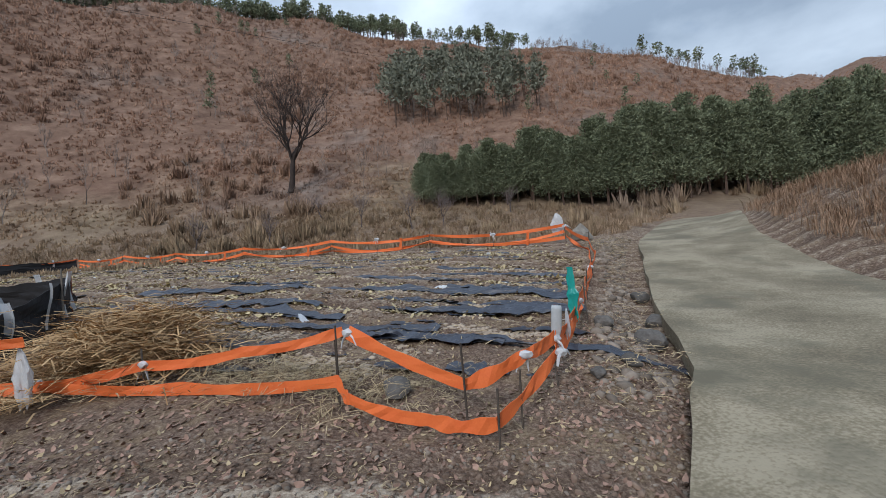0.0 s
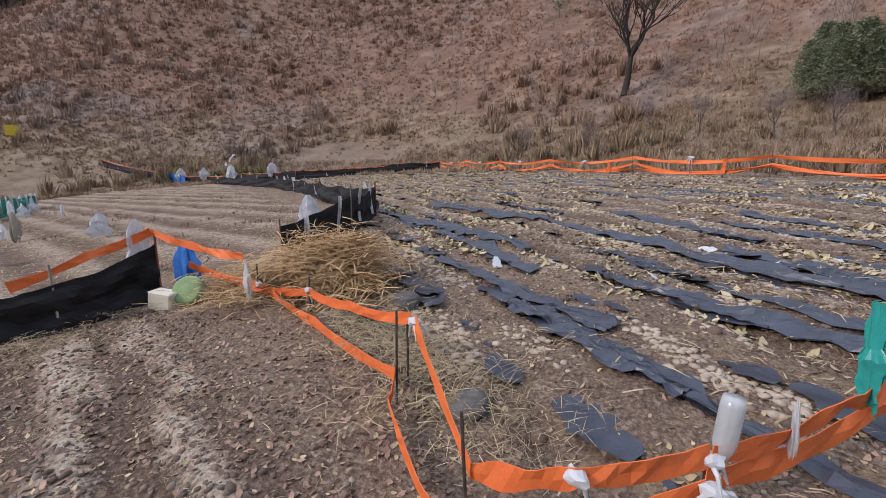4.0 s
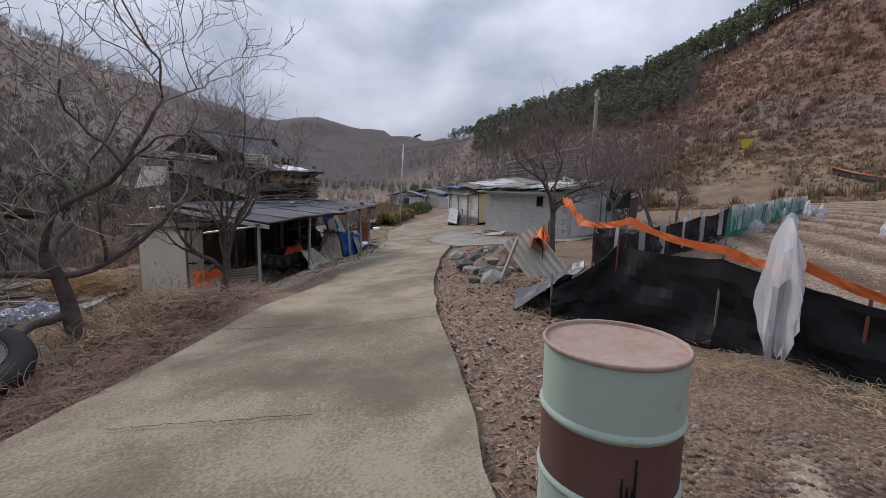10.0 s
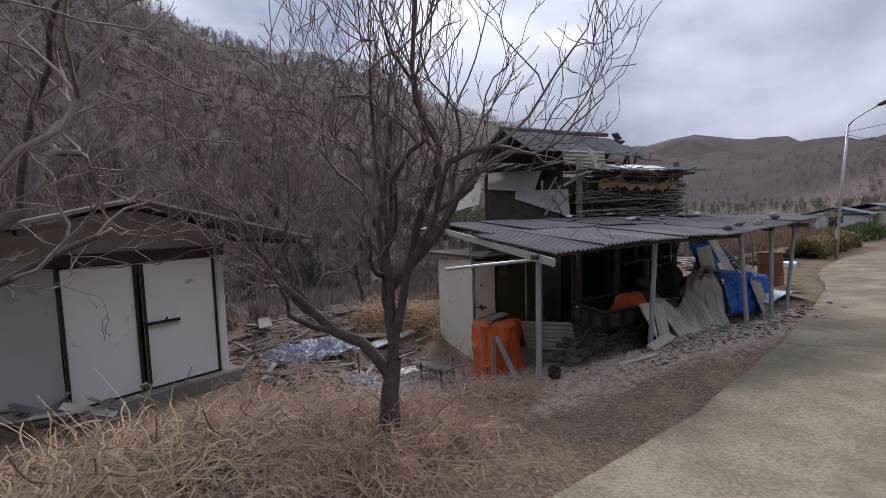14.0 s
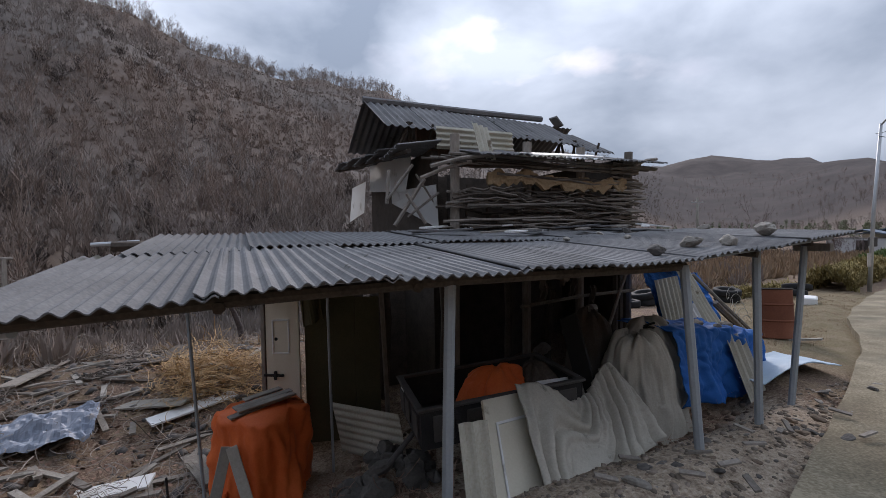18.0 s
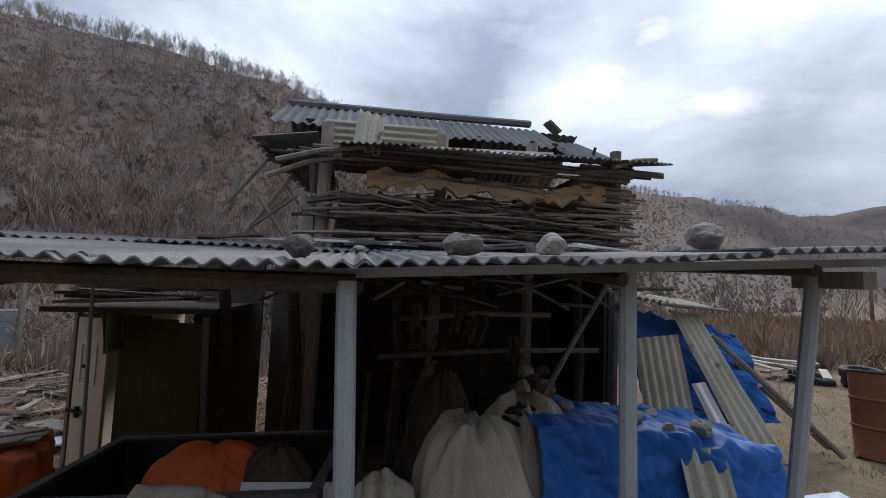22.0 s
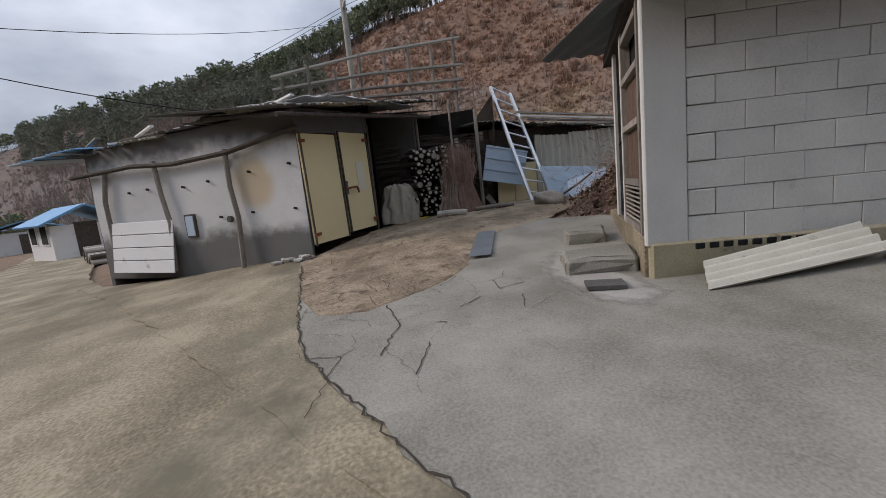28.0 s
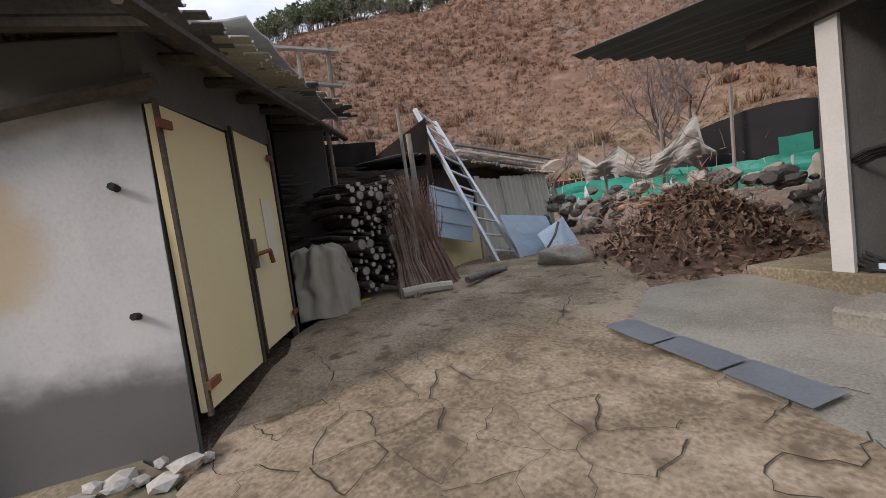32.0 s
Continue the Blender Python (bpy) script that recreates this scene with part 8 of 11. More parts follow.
for k in range(9):
    v = YW @ Vector((-0.1 + 0.07 * k, 0.2 + 0.06 * (k % 3), 0))
    s = rd.uniform(0.035, 0.075)
    bm = bmesh.new()
    bmesh.ops.create_icosphere(bm, subdivisions=1, radius=1)
    for q in bm.verts:
        q.co = Vector((q.co.x * s * 1.5, q.co.y * s * 1.1, q.co.z * s * 0.6)) * rd.uniform(0.75, 1.2)
    ob = part("concrete_lump", bm, shade("broken_concrete", [(0.3, 0.28, 0.25), (0.46, 0.44, 0.4)], 5, 60, 0.95, 0.5, vary=0.2) if k == 0 else bpy.data.materials["broken_concrete"], smooth=False)
    ob.matrix_world = pose(v.x, v.y, float(base(v.x, v.y)) + 0.055 + 0.03 * (k % 2), 0, 0, 53 * k)
    tagged(ob, "pale broken concrete lump at the door corner", "rubble", "corner rubble")
pan = thing("ribbed_sheet", YW @ pose(2.85, 0.22, -0.86, 8, -1, 0), "white ribbed steel panel leaning on the shed wall", "panel")
for k in range(4):
    part("panel_strip", box(bmesh.new(), 0.0, 1.65, 0, 0.02, 0.235 * k, 0.235 * k + 0.222, bevel=0.006), WHITE_PANEL, pan)
# trellis on the terrace behind the sheds
tr = thing("trellis", pose(0, 0, 0), "rough pole trellis standing on the slope behind the sheds", "trellis")
for k in range(8):
    y = -13.2 + 0.65 * k
    part("upright", rod([(-28.2, y, 1.2), (-28.1, y + 0.05, 3.1 + 0.13 * k + 0.2 * (k % 2))], 0.05, 6), WOOD_GREY, tr)
for k, (z0_, z1_) in enumerate(((3.2, 4.1), (2.9, 3.4), (2.6, 3.0), (2.4, 2.75))):
    part("rail", rod([(-28.15, -13.4, z0_), (-28.1, -11.0, (z0_ + z1_) / 2 + 0.06), (-28.1, -8.4, z1_)], 0.05, 6), WOOD_PALE if k < 2 else WOOD_GREY, tr)
mound("brush_bank", -31.5, -10.5, 4.5, 5.0, 2.6, SHRUB_TAN, "grassy bank rising behind the sheds", "bank", 8)


# ---- scattered stuff: many small pieces joined into one mesh ----
def sow(name, shapes, xyz, size, yaw, material, label, category, tilt=0.0, seed=0, parent=None):
    """Repeats small triangle shapes (verts, faces) over many places as one mesh of stuff."""
    r = np.random.default_rng(seed)
    xyz, size, yaw = np.asarray(xyz, float), np.broadcast_to(np.asarray(size, float), (len(xyz),)), np.broadcast_to(np.asarray(yaw, float), (len(xyz),))
    pick = r.integers(0, len(shapes), len(xyz))
    lx, ly = r.normal(0, tilt, len(xyz)) if tilt else np.zeros(len(xyz)), r.normal(0, tilt, len(xyz)) if tilt else np.zeros(len(xyz))
    V, F, at = [], [], 0
    for k, (v, f) in enumerate(shapes):
        sel = pick == k
        m = int(sel.sum())
        if not m:
            continue
        v, f = np.asarray(v, float), np.asarray(f, int)
        c, s = np.cos(yaw[sel])[:, None], np.sin(yaw[sel])[:, None]
        x, y, z = v[None, :, 0], v[None, :, 1], v[None, :, 2]
        w = np.stack([x * c - y * s, x * s + y * c, z + 0 * c], -1)
        w[..., 2] += w[..., 0] * lx[sel][:, None] + w[..., 1] * ly[sel][:, None]
        V.append((w * size[sel][:, None, None] + xyz[sel][:, None, :]).reshape(-1, 3))
        F.append((f[None] + (at + np.arange(m) * len(v))[:, None, None]).reshape(-1, 3))
        at += m * len(v)
    V, F = np.concatenate(V), np.concatenate(F)
    me = bpy.data.meshes.new(name)
    me.vertices.add(len(V))
    me.vertices.foreach_set("co", V.ravel())
    me.loops.add(F.size)
    me.loops.foreach_set("vertex_index", F.ravel().astype(np.int32))
    me.polygons.add(len(F))
    me.polygons.foreach_set("loop_start", np.arange(0, F.size, 3, dtype=np.int32))
    me.update()
    me.materials.append(material)
    ob = new(name, me)
    if parent is not None:
        ob.parent = parent
        return tagged(ob, label, kind="stuff")
    return tagged(ob, label, category, kind="stuff")


def blades(n, seed, spread=0.12, high=1.0, w=0.03, lean=0.5, bent=0.3):
    """A tuft of bent grass blades or fine twigs, about one metre high."""
    r = np.random.default_rng(seed)
    V, F = [], []
    for k in range(n):
        a, b = r.uniform(0, 6.28), r.uniform(0, 6.28)
        p = np.array([math.cos(a), math.sin(a), 0]) * spread * r.random()
        d = np.array([math.cos(b), math.sin(b), 0]) * lean * r.random()
        side = np.array([-math.sin(b), math.cos(b), 0]) * w * r.uniform(0.6, 1.3)
        h = high * r.uniform(0.5, 1.0)
        mid = p + d * 0.4 * h + np.array([0, 0, h * 0.6])
        tip = p + d * (1 + bent) * h + np.array([0, 0, h * (1 - bent * r.random())])
        i = len(V)
        V += [p - side, p + side, mid + side * 0.7, mid - side * 0.7, tip]
        F += [(i, i + 1, i + 2), (i, i + 2, i + 3), (i + 3, i + 2, i + 4)]
    return V, F


def flat_litter(n, seed, spread=1.0, w=0.02, l=0.3, lift=0.05):
    """Stalks lying about."""
    r = np.random.default_rng(seed)
    V, F = [], []
    for k in range(n):
        p = np.append(r.normal(0, spread / 2.2, 2), r.uniform(0.0, lift))
        a, s = r.uniform(0, 6.28), r.uniform(0.4, 1.0) * l
        d, q = np.array([math.cos(a), math.sin(a), r.uniform(-0.12, 0.12)]) * s / 2, np.array([-math.sin(a), math.cos(a), 0.3]) * w / 2
        up = np.array([0, 0, r.uniform(0, 0.12) * s])
        i = len(V)
        V += [p - d - q, p - d + q, p + up + q, p + up - q, p + d]
        F += [(i, i + 1, i + 2), (i, i + 2, i + 3), (i + 3, i + 2, i + 4)]
    return V, F


def clod(seed, flatten=0.65):
    bm = bmesh.new()
    bmesh.ops.create_icosphere(bm, subdivisions=1, radius=1)
    r = random.Random(seed)
    V = [(v.co.x * r.uniform(0.65, 1.25), v.co.y * r.uniform(0.6, 1.1), v.co.z * r.uniform(0.7, 1.2) * flatten) for v in bm.verts]
    F = [tuple(v.index for v in f.verts) for f in bm.faces]
    bm.free()
    return V, F


def leaf(seed):
    r = random.Random(seed)
    c = r.uniform(0.1, 0.35)
    return [(-1, 0, c), (-0.2, -0.5, 0), (0.4, -0.45, 0.03), (1, 0, c * r.uniform(0.3, 1.4)), (0.35, 0.5, 0.12), (-0.25, 0.5, 0.1)], [(0, 1, 5), (1, 4, 5), (1, 2, 4), (2, 3, 4)]


def film_patch(seed):
    """A torn, crumpled strip of plastic film lying on the soil, one metre long."""
    r = np.random.default_rng(seed)
    n = 9
    V, F = [], []
    lo, hi = -0.18 - 0.12 * r.random(n + 1), 0.18 + 0.12 * r.random(n + 1)
    for i in range(n + 1):
        for y in (lo[i], (lo[i] + hi[i]) / 2 + r.normal(0, 0.03), hi[i]):
            V.append((i / n - 0.5, y * (1 - 0.6 * abs(2 * i / n - 1) ** 3), 0.02 + 0.055 * r.random()))
    for i in range(n):
        for k in (0, 1):
            a = i * 3 + k
            F += [(a, a + 3, a + 4), (a, a + 4, a + 1)]
    return V, F


def spot_z(xy, lift=0.0):
    return np.column_stack([xy, mesh_z(xy[:, 0], xy[:, 1]) + lift])


def inside(poly, x, y):
    hit = np.zeros(len(x), bool)
    for (ax, ay), (bx, by) in zip(poly, poly[1:] + poly[:1]):
        hit ^= ((ay > y) != (by > y)) & (x < (bx - ax) * (y - ay) / (by - ay + 1e-12) + ax)
    return hit


def strew(poly, n, seed, clear=0.0):
    """Random places inside a polygon, off the road."""
    r = np.random.default_rng(seed)
    p = np.array(poly)
    xy = r.uniform(p.min(0), p.max(0), (int(n * 4 + 20), 2))
    xy = xy[inside(list(map(tuple, poly)), xy[:, 0], xy[:, 1])]
    xy = xy[road_gap(xy[:, 0], xy[:, 1]) > ROAD_HALF + clear][:n]
    return xy


rs = np.random.default_rng(11)
UPPER = [(0.55, 4.75), (1.2, 6.3), (2.0, 8.4), (2.7, 10.2), (3.4, 14.8), (-10, 20.5), (-23, 26), (-30, 19), (-15, 11.4), (-6.6, 8.6), (-5.0, 5.4), (-2.4, 4.75)]
# torn mulch film along the rows of the upper field
xy = strew(UPPER, 1250, 1)
row = np.round((0.34 * xy[:, 0] + 0.94 * xy[:, 1]) / 0.62 - 0.5) * 0.62 + 0.31 + rs.normal(0, 0.05, len(xy))
off = row - (0.34 * xy[:, 0] + 0.94 * xy[:, 1])
xy = xy + off[:, None] * np.array([0.34, 0.94])
ang = math.atan2(-0.34, 0.94)
sow("mulch_film", [film_patch(s) for s in range(8)], spot_z(xy, 0.0), 0.1 + 0.6 * rs.random(len(xy)) ** 1.5, ang + rs.normal(0, 0.16, len(xy)), FILM_BLACK, "torn black mulch film lying along the rows", "plastic film", 0.05, 2)
xy = strew(UPPER, 240, 3)
sow("film_scraps", [film_patch(s + 20) for s in range(6)], spot_z(xy, 0.01), rs.uniform(0.06, 0.24, len(xy)), rs.uniform(0, 6.28, len(xy)), FILM_CLEAR, "pale scraps of plastic film in the field", "plastic film", 0.3, 4)
xy = strew(UPPER, 760, 203)
xy = xy[xy[:, 1] > 6.6]
HUSK = shade("yellow_husks", [(0.34, 0.27, 0.145), (0.5, 0.42, 0.26)], 6, 60, 0.95, 0.3, vary=0.25, island=True)
def patches(xy, n, along, across):
    """Scatters n crumbs round each centre, drawn out along the mulched rows."""
    t, q = rs.normal(0, along, (len(xy), n)), rs.normal(0, across, (len(xy), n))
    out = np.column_stack([(xy[:, :1] + t * math.cos(ang) - q * math.sin(ang)).ravel(), (xy[:, 1:] + t * math.sin(ang) + q * math.cos(ang)).ravel()])
    return out[inside(UPPER, out[:, 0], out[:, 1])]


ang = math.atan2(-0.34, 0.94)
xy = patches(xy[:520], 46, 0.34, 0.085)
sow("husk_patches", [leaf(s) for s in range(8)], spot_z(xy, 0.012), rs.uniform(0.02, 0.06, len(xy)), rs.uniform(0, 6.28, len(xy)), HUSK, "yellowish husks lying between the mulched rows", "husks", 0.4, 204)
SAND = shade("pale_dry_soil", [(0.26, 0.2, 0.15), (0.38, 0.31, 0.24), (0.46, 0.385, 0.3)], 5, 70, 0.97, 0.5, spread=0.6, vary=0.1, island=True)
xy = strew(UPPER, 520, 205)
xy = xy + (np.round((0.34 * xy[:, 0] + 0.94 * xy[:, 1]) / 0.62) * 0.62 + 0.08 + rs.normal(0, 0.07, len(xy)) - (0.34 * xy[:, 0] + 0.94 * xy[:, 1]))[:, None] * np.array([0.34, 0.94])
xy = patches(xy[:480], 44, 0.24, 0.07)
sow("sand_patches", [clod(s, 0.4) for s in range(6)], spot_z(xy, 0.0), rs.uniform(0.015, 0.05, len(xy)), rs.uniform(0, 6.28, len(xy)), SAND, "pale dry soil between the strips of film", "soil", 0.1, 206)
# long strips near the front of the field
for k, (x, y, l, turn, w) in enumerate(((-1.55, 6.3, 2.6, -14, 0.26), (0.35, 6.95, 2.4, -12, 0.24), (-0.55, 5.75, 1.9, -18, 0.24), (-3.6, 7.8, 3.2, -15, 0.28), (-0.1, 8.4, 3.6, -17, 0.28), (-4.9, 9.6, 4.2, -18, 0.28))):
    def strip(u, v, x=x, y=y, l=l, turn=turn, w=w, k=k):
        a = math.radians(turn)
        s, q = (u - 0.5) * l, (v - 0.5) * w * (0.7 + 0.9 * fbm(u * 6, k, v, 4))
        px, py = x + s * math.cos(a) - q * math.sin(a), y + s * math.sin(a) + q * math.cos(a)
        return (px, py, float(mesh_z(px, py)) + 0.045 + 0.055 * abs(fbm(u * 9, v * 3, k)))
    tagged(part("mulch_strip", cloth(strip, 40, 6, 0.004), FILM_BLACK), "long shiny strip of black mulch film on the soil", "plastic film", "mulch strips")
rk = random.Random(77)
for k in range(46):
    a0 = 5.0 + 0.62 * rk.randint(0, 14) + 0.31
    x0 = rk.uniform(-9, 1.6)
    y0 = (a0 - 0.34 * x0) / 0.94
    if not inside(UPPER, np.array([x0]), np.array([y0]))[0]:
        continue
    def strip(u, v, x=x0, y=y0, l=rk.uniform(1.0, 3.0), turn=-19.9 + rk.uniform(-3, 3), w=rk.uniform(0.12, 0.26), k=k):
        a = math.radians(turn)
        s, q = (u - 0.5) * l, (v - 0.5) * w * (0.7 + 0.9 * fbm(u * 6, k + 20, v, 4))
        px, py = x + s * math.cos(a) - q * math.sin(a), y + s * math.sin(a) + q * math.cos(a)
        return (px, py, float(mesh_z(px, py)) + 0.03 + 0.05 * abs(fbm(u * 9, v * 3, k)))
    tagged(part("mulch_strip", cloth(strip, 26, 4, 0.004), FILM_BLACK), "narrow torn strip of black mulch film on the soil", "plastic film", "mulch strips")
# straw, stalks and husks
STALKS = [flat_litter(30, s, 1.0, 0.012, 0.3) for s in range(6)]
FINE = [flat_litter(40, s + 60, 0.7, 0.008, 0.4, 0.12) for s in range(6)]
xy = strew(UPPER, 420, 5)
sow("straw_litter", STALKS, spot_z(xy, 0.01), rs.uniform(0.35, 0.8, len(xy)), rs.uniform(0, 6.28, len(xy)), STRAW, "pale straw strewn over the mulched rows", "straw", 0.05, 6)
heap = np.concatenate([rs.normal((-3.15, 5.3), (0.36, 0.26), (230, 2)), rs.normal((-3.9, 4.7), (0.35, 0.3), (60, 2))])
lift = np.concatenate([0.5 * np.exp(-((heap[:230] - (-3.15, 5.3)) ** 2 / (0.9, 0.5)).sum(1)) * rs.random(230), 0.1 * rs.random(60)])
hp = spot_z(heap)
hp[:, 2] += lift
sow("straw_heap", [flat_litter(30, s + 30, 0.5, 0.012, 0.5, 0.2) for s in range(6)], hp, rs.uniform(0.5, 0.9, len(hp)), rs.uniform(0, 6.28, len(hp)), STRAW_GOLD, "golden heap of dry stalks at the field's edge", "straw", 0.2, 7)
fx = rs.normal((-1.35, 4.75), (0.6, 0.22), (70, 2))
sow("pale_straw", FINE, spot_z(fx, 0.02), rs.uniform(0.35, 0.65, 70), rs.uniform(0, 6.28, 70), STRAW, "pale tangled straw at the foot of the tape", "straw", 0.2, 107)
# clods and pebbles
CLODS = [clod(s) for s in range(10)]
SOIL = shade("soil_clods", [(0.07, 0.046, 0.034), (0.155, 0.108, 0.08), (0.24, 0.18, 0.138)], 4, 50, 0.97, 0.5, spread=0.6, vary=0.35, island=True)
PEBBLE = shade("pebbles", [(0.14, 0.112, 0.088), (0.27, 0.225, 0.185)], 6, 50, 0.95, 0.3, spread=0.6, vary=0.4, island=True)
BED = [(-4.5, -1.6), (-1.6, -1.6), (0.2, 0.6), (1.9, 3.4), (2.6, 6.5), (1.2, 6.5), (0.4, 4.0), (-4.3, 3.9)]
xy = strew(BED, 7500, 8)
sow("bed_clods", CLODS, spot_z(xy, 0.0), 0.008 + 0.026 * rs.random(len(xy)) ** 3, rs.uniform(0, 6.28, len(xy)), SOIL, "brown clods on the tilled bed", "soil", 0.2, 9)
xy = strew(BED, 7000, 10)
fin, fr = furrows(xy[:, 0], xy[:, 1])
xy = xy[(fin < 0.2) | (fr > rs.random(len(xy)) * 0.8)]
sow("bed_pebbles", CLODS, spot_z(xy, 0.0), 0.006 + 0.022 * rs.random(len(xy)) ** 3, rs.uniform(0, 6.28, len(xy)), PEBBLE, "pale pebbles and husks on the ridges", "pebbles", 0.2, 11)
FRONT_FIELD = [(0.55, 4.75), (1.2, 6.3), (2.0, 8.4), (2.4, 9.4), (-6.0, 9.6), (-5.0, 5.4), (-2.4, 4.75)]
xy = strew(FRONT_FIELD, 6500, 207)
sow("field_chips", CLODS, spot_z(xy, 0.0), 0.005 + 0.022 * rs.random(len(xy)) ** 2.5, rs.uniform(0, 6.28, len(xy)), SOIL, "crumbs of brown soil on the mulched rows", "soil", 0.3, 208)
xy = strew(FRONT_FIELD, 3200, 209)
sow("field_husks", [leaf(s) for s in range(8)], spot_z(xy, 0.004), rs.uniform(0.008, 0.026, len(xy)), rs.uniform(0, 6.28, len(xy)), STRAW, "pale husks and chips on the mulched rows", "husks", 0.4, 210)
CORNER = [(-1.6, -1.6), (0.2, 0.6), (1.7, 3.0), (2.5, 6.2), (1.2, 6.3), (0.5, 4.7), (-2.4, 4.6), (-4.3, 3.8), (-4.4, 2.6), (-1.2, 2.4)]
xy = strew(CORNER, 3600, 211)
sow("corner_husks", [leaf(s) for s in range(8)], spot_z(xy, 0.004), rs.uniform(0.01, 0.032, len(xy)), rs.uniform(0, 6.28, len(xy)), LITTER, "dead leaves and chips on the bare soil", "leaves", 0.4, 212)
xy = strew(CORNER, 1800, 213)
sow("corner_chips", [leaf(s) for s in range(8)], spot_z(xy, 0.004), rs.uniform(0.008, 0.024, len(xy)), rs.uniform(0, 6.28, len(xy)), STRAW, "pale chips on the bare soil", "husks", 0.4, 214)
xy = strew(UPPER, 3000, 12)
sow("field_clods", CLODS, spot_z(xy, 0.0), 0.02 + 0.06 * rs.random(len(xy)) ** 3, rs.uniform(0, 6.28, len(xy)), SOIL, "brown clods between the mulched rows", "soil", 0.2, 13)
xy = np.column_stack([rs.normal(-2.15, 0.5, 420), rs.normal(-0.35, 0.6, 420)])
sow("corner_rubble", CLODS, spot_z(xy, 0.0), 0.012 + 0.045 * rs.random(len(xy)) ** 3, rs.uniform(0, 6.28, len(xy)), PEBBLE, "loose stones round the big stone at the bed's corner", "pebbles", 0.2, 18)
VERGE = [(0.85, 4.4), (1.7, 4.4), (2.6, 7), (4.1, 11.2), (6.3, 15.5), (3.9, 15), (2.9, 10), (1.5, 6.3)]
xy = strew(VERGE, 3200, 14)
sow("verge_stones", CLODS, spot_z(xy, 0.0), 0.015 + 0.075 * rs.random(len(xy)) ** 3.2, rs.uniform(0, 6.28, len(xy)), PEBBLE, "small stones along the road's edge", "pebbles", 0.2, 15)
xy = strew(VERGE, 300, 16)
sow("verge_stalks", STALKS, spot_z(xy, 0.01), rs.uniform(0.3, 0.7, len(xy)), rs.uniform(0, 6.28, len(xy)), STRAW, "dry stalks along the road's edge", "straw", 0.05, 17)
for x, y, r in ((-1.97, 5.37, 0.15), (1.84, 5.7, 0.2), (1.55, 6.2, 0.14), (2.3, 6.6, 0.16), (-0.6, 4.72, 0.13), (1.35, 5.0, 0.09), (2.75, 8.1, 0.15), (-1.34, 1.67, 0.07), (-2.32, -0.3, 0.24), (-2.2, -0.88, 0.13), (1.0, 4.75, 0.07), (2.05, 5.05, 0.09)):
    v, f = clod(int(abs(x * 31 + y * 17)) + 3, 0.7)
    bm = bmesh.new()
    vs = [bm.verts.new(Vector(p) * r * 1.05) for p in v]
    bmesh.ops.scale(bm, vec=(0.85, 1.2, 0.8), verts=vs)
    for t in f:
        bm.faces.new([vs[i] for i in t])
    bmesh.ops.subdivide_edges(bm, edges=bm.edges[:], cuts=3, smooth=0.5, use_grid_fill=True)
    for q in bm.verts:
        q.co *= 1 + 0.22 * noise.noise(q.co / r * 1.3 + Vector((x, y, 0))) + 0.06 * noise.noise(q.co / r * 5)
    ob = part("field_stone", bm, STONE_DARK)
    ob.location = (x, y, float(mesh_z(x, y)) + r * 0.35)
    tagged(ob, "rounded grey field stone on the soil", "stone", "field stones")
v, f = clod(77, 0.85)
bm = bmesh.new()
vs = [bm.verts.new(Vector(p) * 0.4) for p in v]
for t in f:
    bm.faces.new([vs[i] for i in t])
bmesh.ops.subdivide_edges(bm, edges=bm.edges[:], cuts=3, smooth=1.0)
for w in bm.verts:
    w.co += w.co.normalized() * 0.05 * fbm(w.co.x * 4, w.co.y * 4, w.co.z * 4)
ob = part("boulder", bm, STONE)
ob.location = (4.0, 15.0, float(mesh_z(4.0, 15.0)) + 0.2)
tagged(ob, "pale boulder at the field's far corner", "boulder")
# stalk litter over the lower bed, by the drum and under the black net
LITTERY = [(-5.6, -1.5), (-1.4, -1.4), (0.0, 0.5), (0.4, 3.9), (-4.4, 4.2), (-4.9, 1.5)]
xy = strew(LITTERY, 200, 18)
sow("bed_stalks", STALKS, spot_z(xy, 0.005), rs.uniform(0.1, 0.3, len(xy)), rs.uniform(0, 6.28, len(xy)), STRAW, "dry stalks strewn on the bed", "straw", 0.05, 19)
line = np.array([(-4.5, 3.3), (-4.55, 2.4), (-4.8, 1.6), (-4.95, 0.7), (-5.3, -0.3), (-5.7, -1.2)])
xy = line[rs.integers(0, 6, 130)] + rs.normal((0.25, 0), (0.18, 0.4), (130, 2))
sow("fence_foot_stalks", FINE, spot_z(xy, 0.01), rs.uniform(0.2, 0.55, len(xy)), rs.uniform(0, 6.28, len(xy)), STRAW, "dry vines and stalks along the net fence", "straw", 0.1, 20)
LOW = [(-5.8, 5.2), (-5.4, 3), (-6.6, -1.6), (-14, -1.2), (-30, 1), (-40, 12), (-22, 11.8), (-8, 8)]
xy = strew(LOW, 420, 21)
sow("lower_field_stalks", STALKS, spot_z(xy, 0.01), rs.uniform(0.4, 1.1, len(xy)), rs.uniform(0, 6.28, len(xy)), STRAW, "straw and stalks on the lower beds", "straw", 0.08, 22)
xy = strew(LOW, 150, 23)
sow("lower_field_vines", [blades(22, s, 0.4, 0.14, 0.01, 3.0, 0.6) for s in range(4)], spot_z(xy), rs.uniform(0.6, 1.2, len(xy)), rs.uniform(0, 6.28, len(xy)), LITTER, "dead brown vines on the lower beds", "dead plants", 0.1, 24)


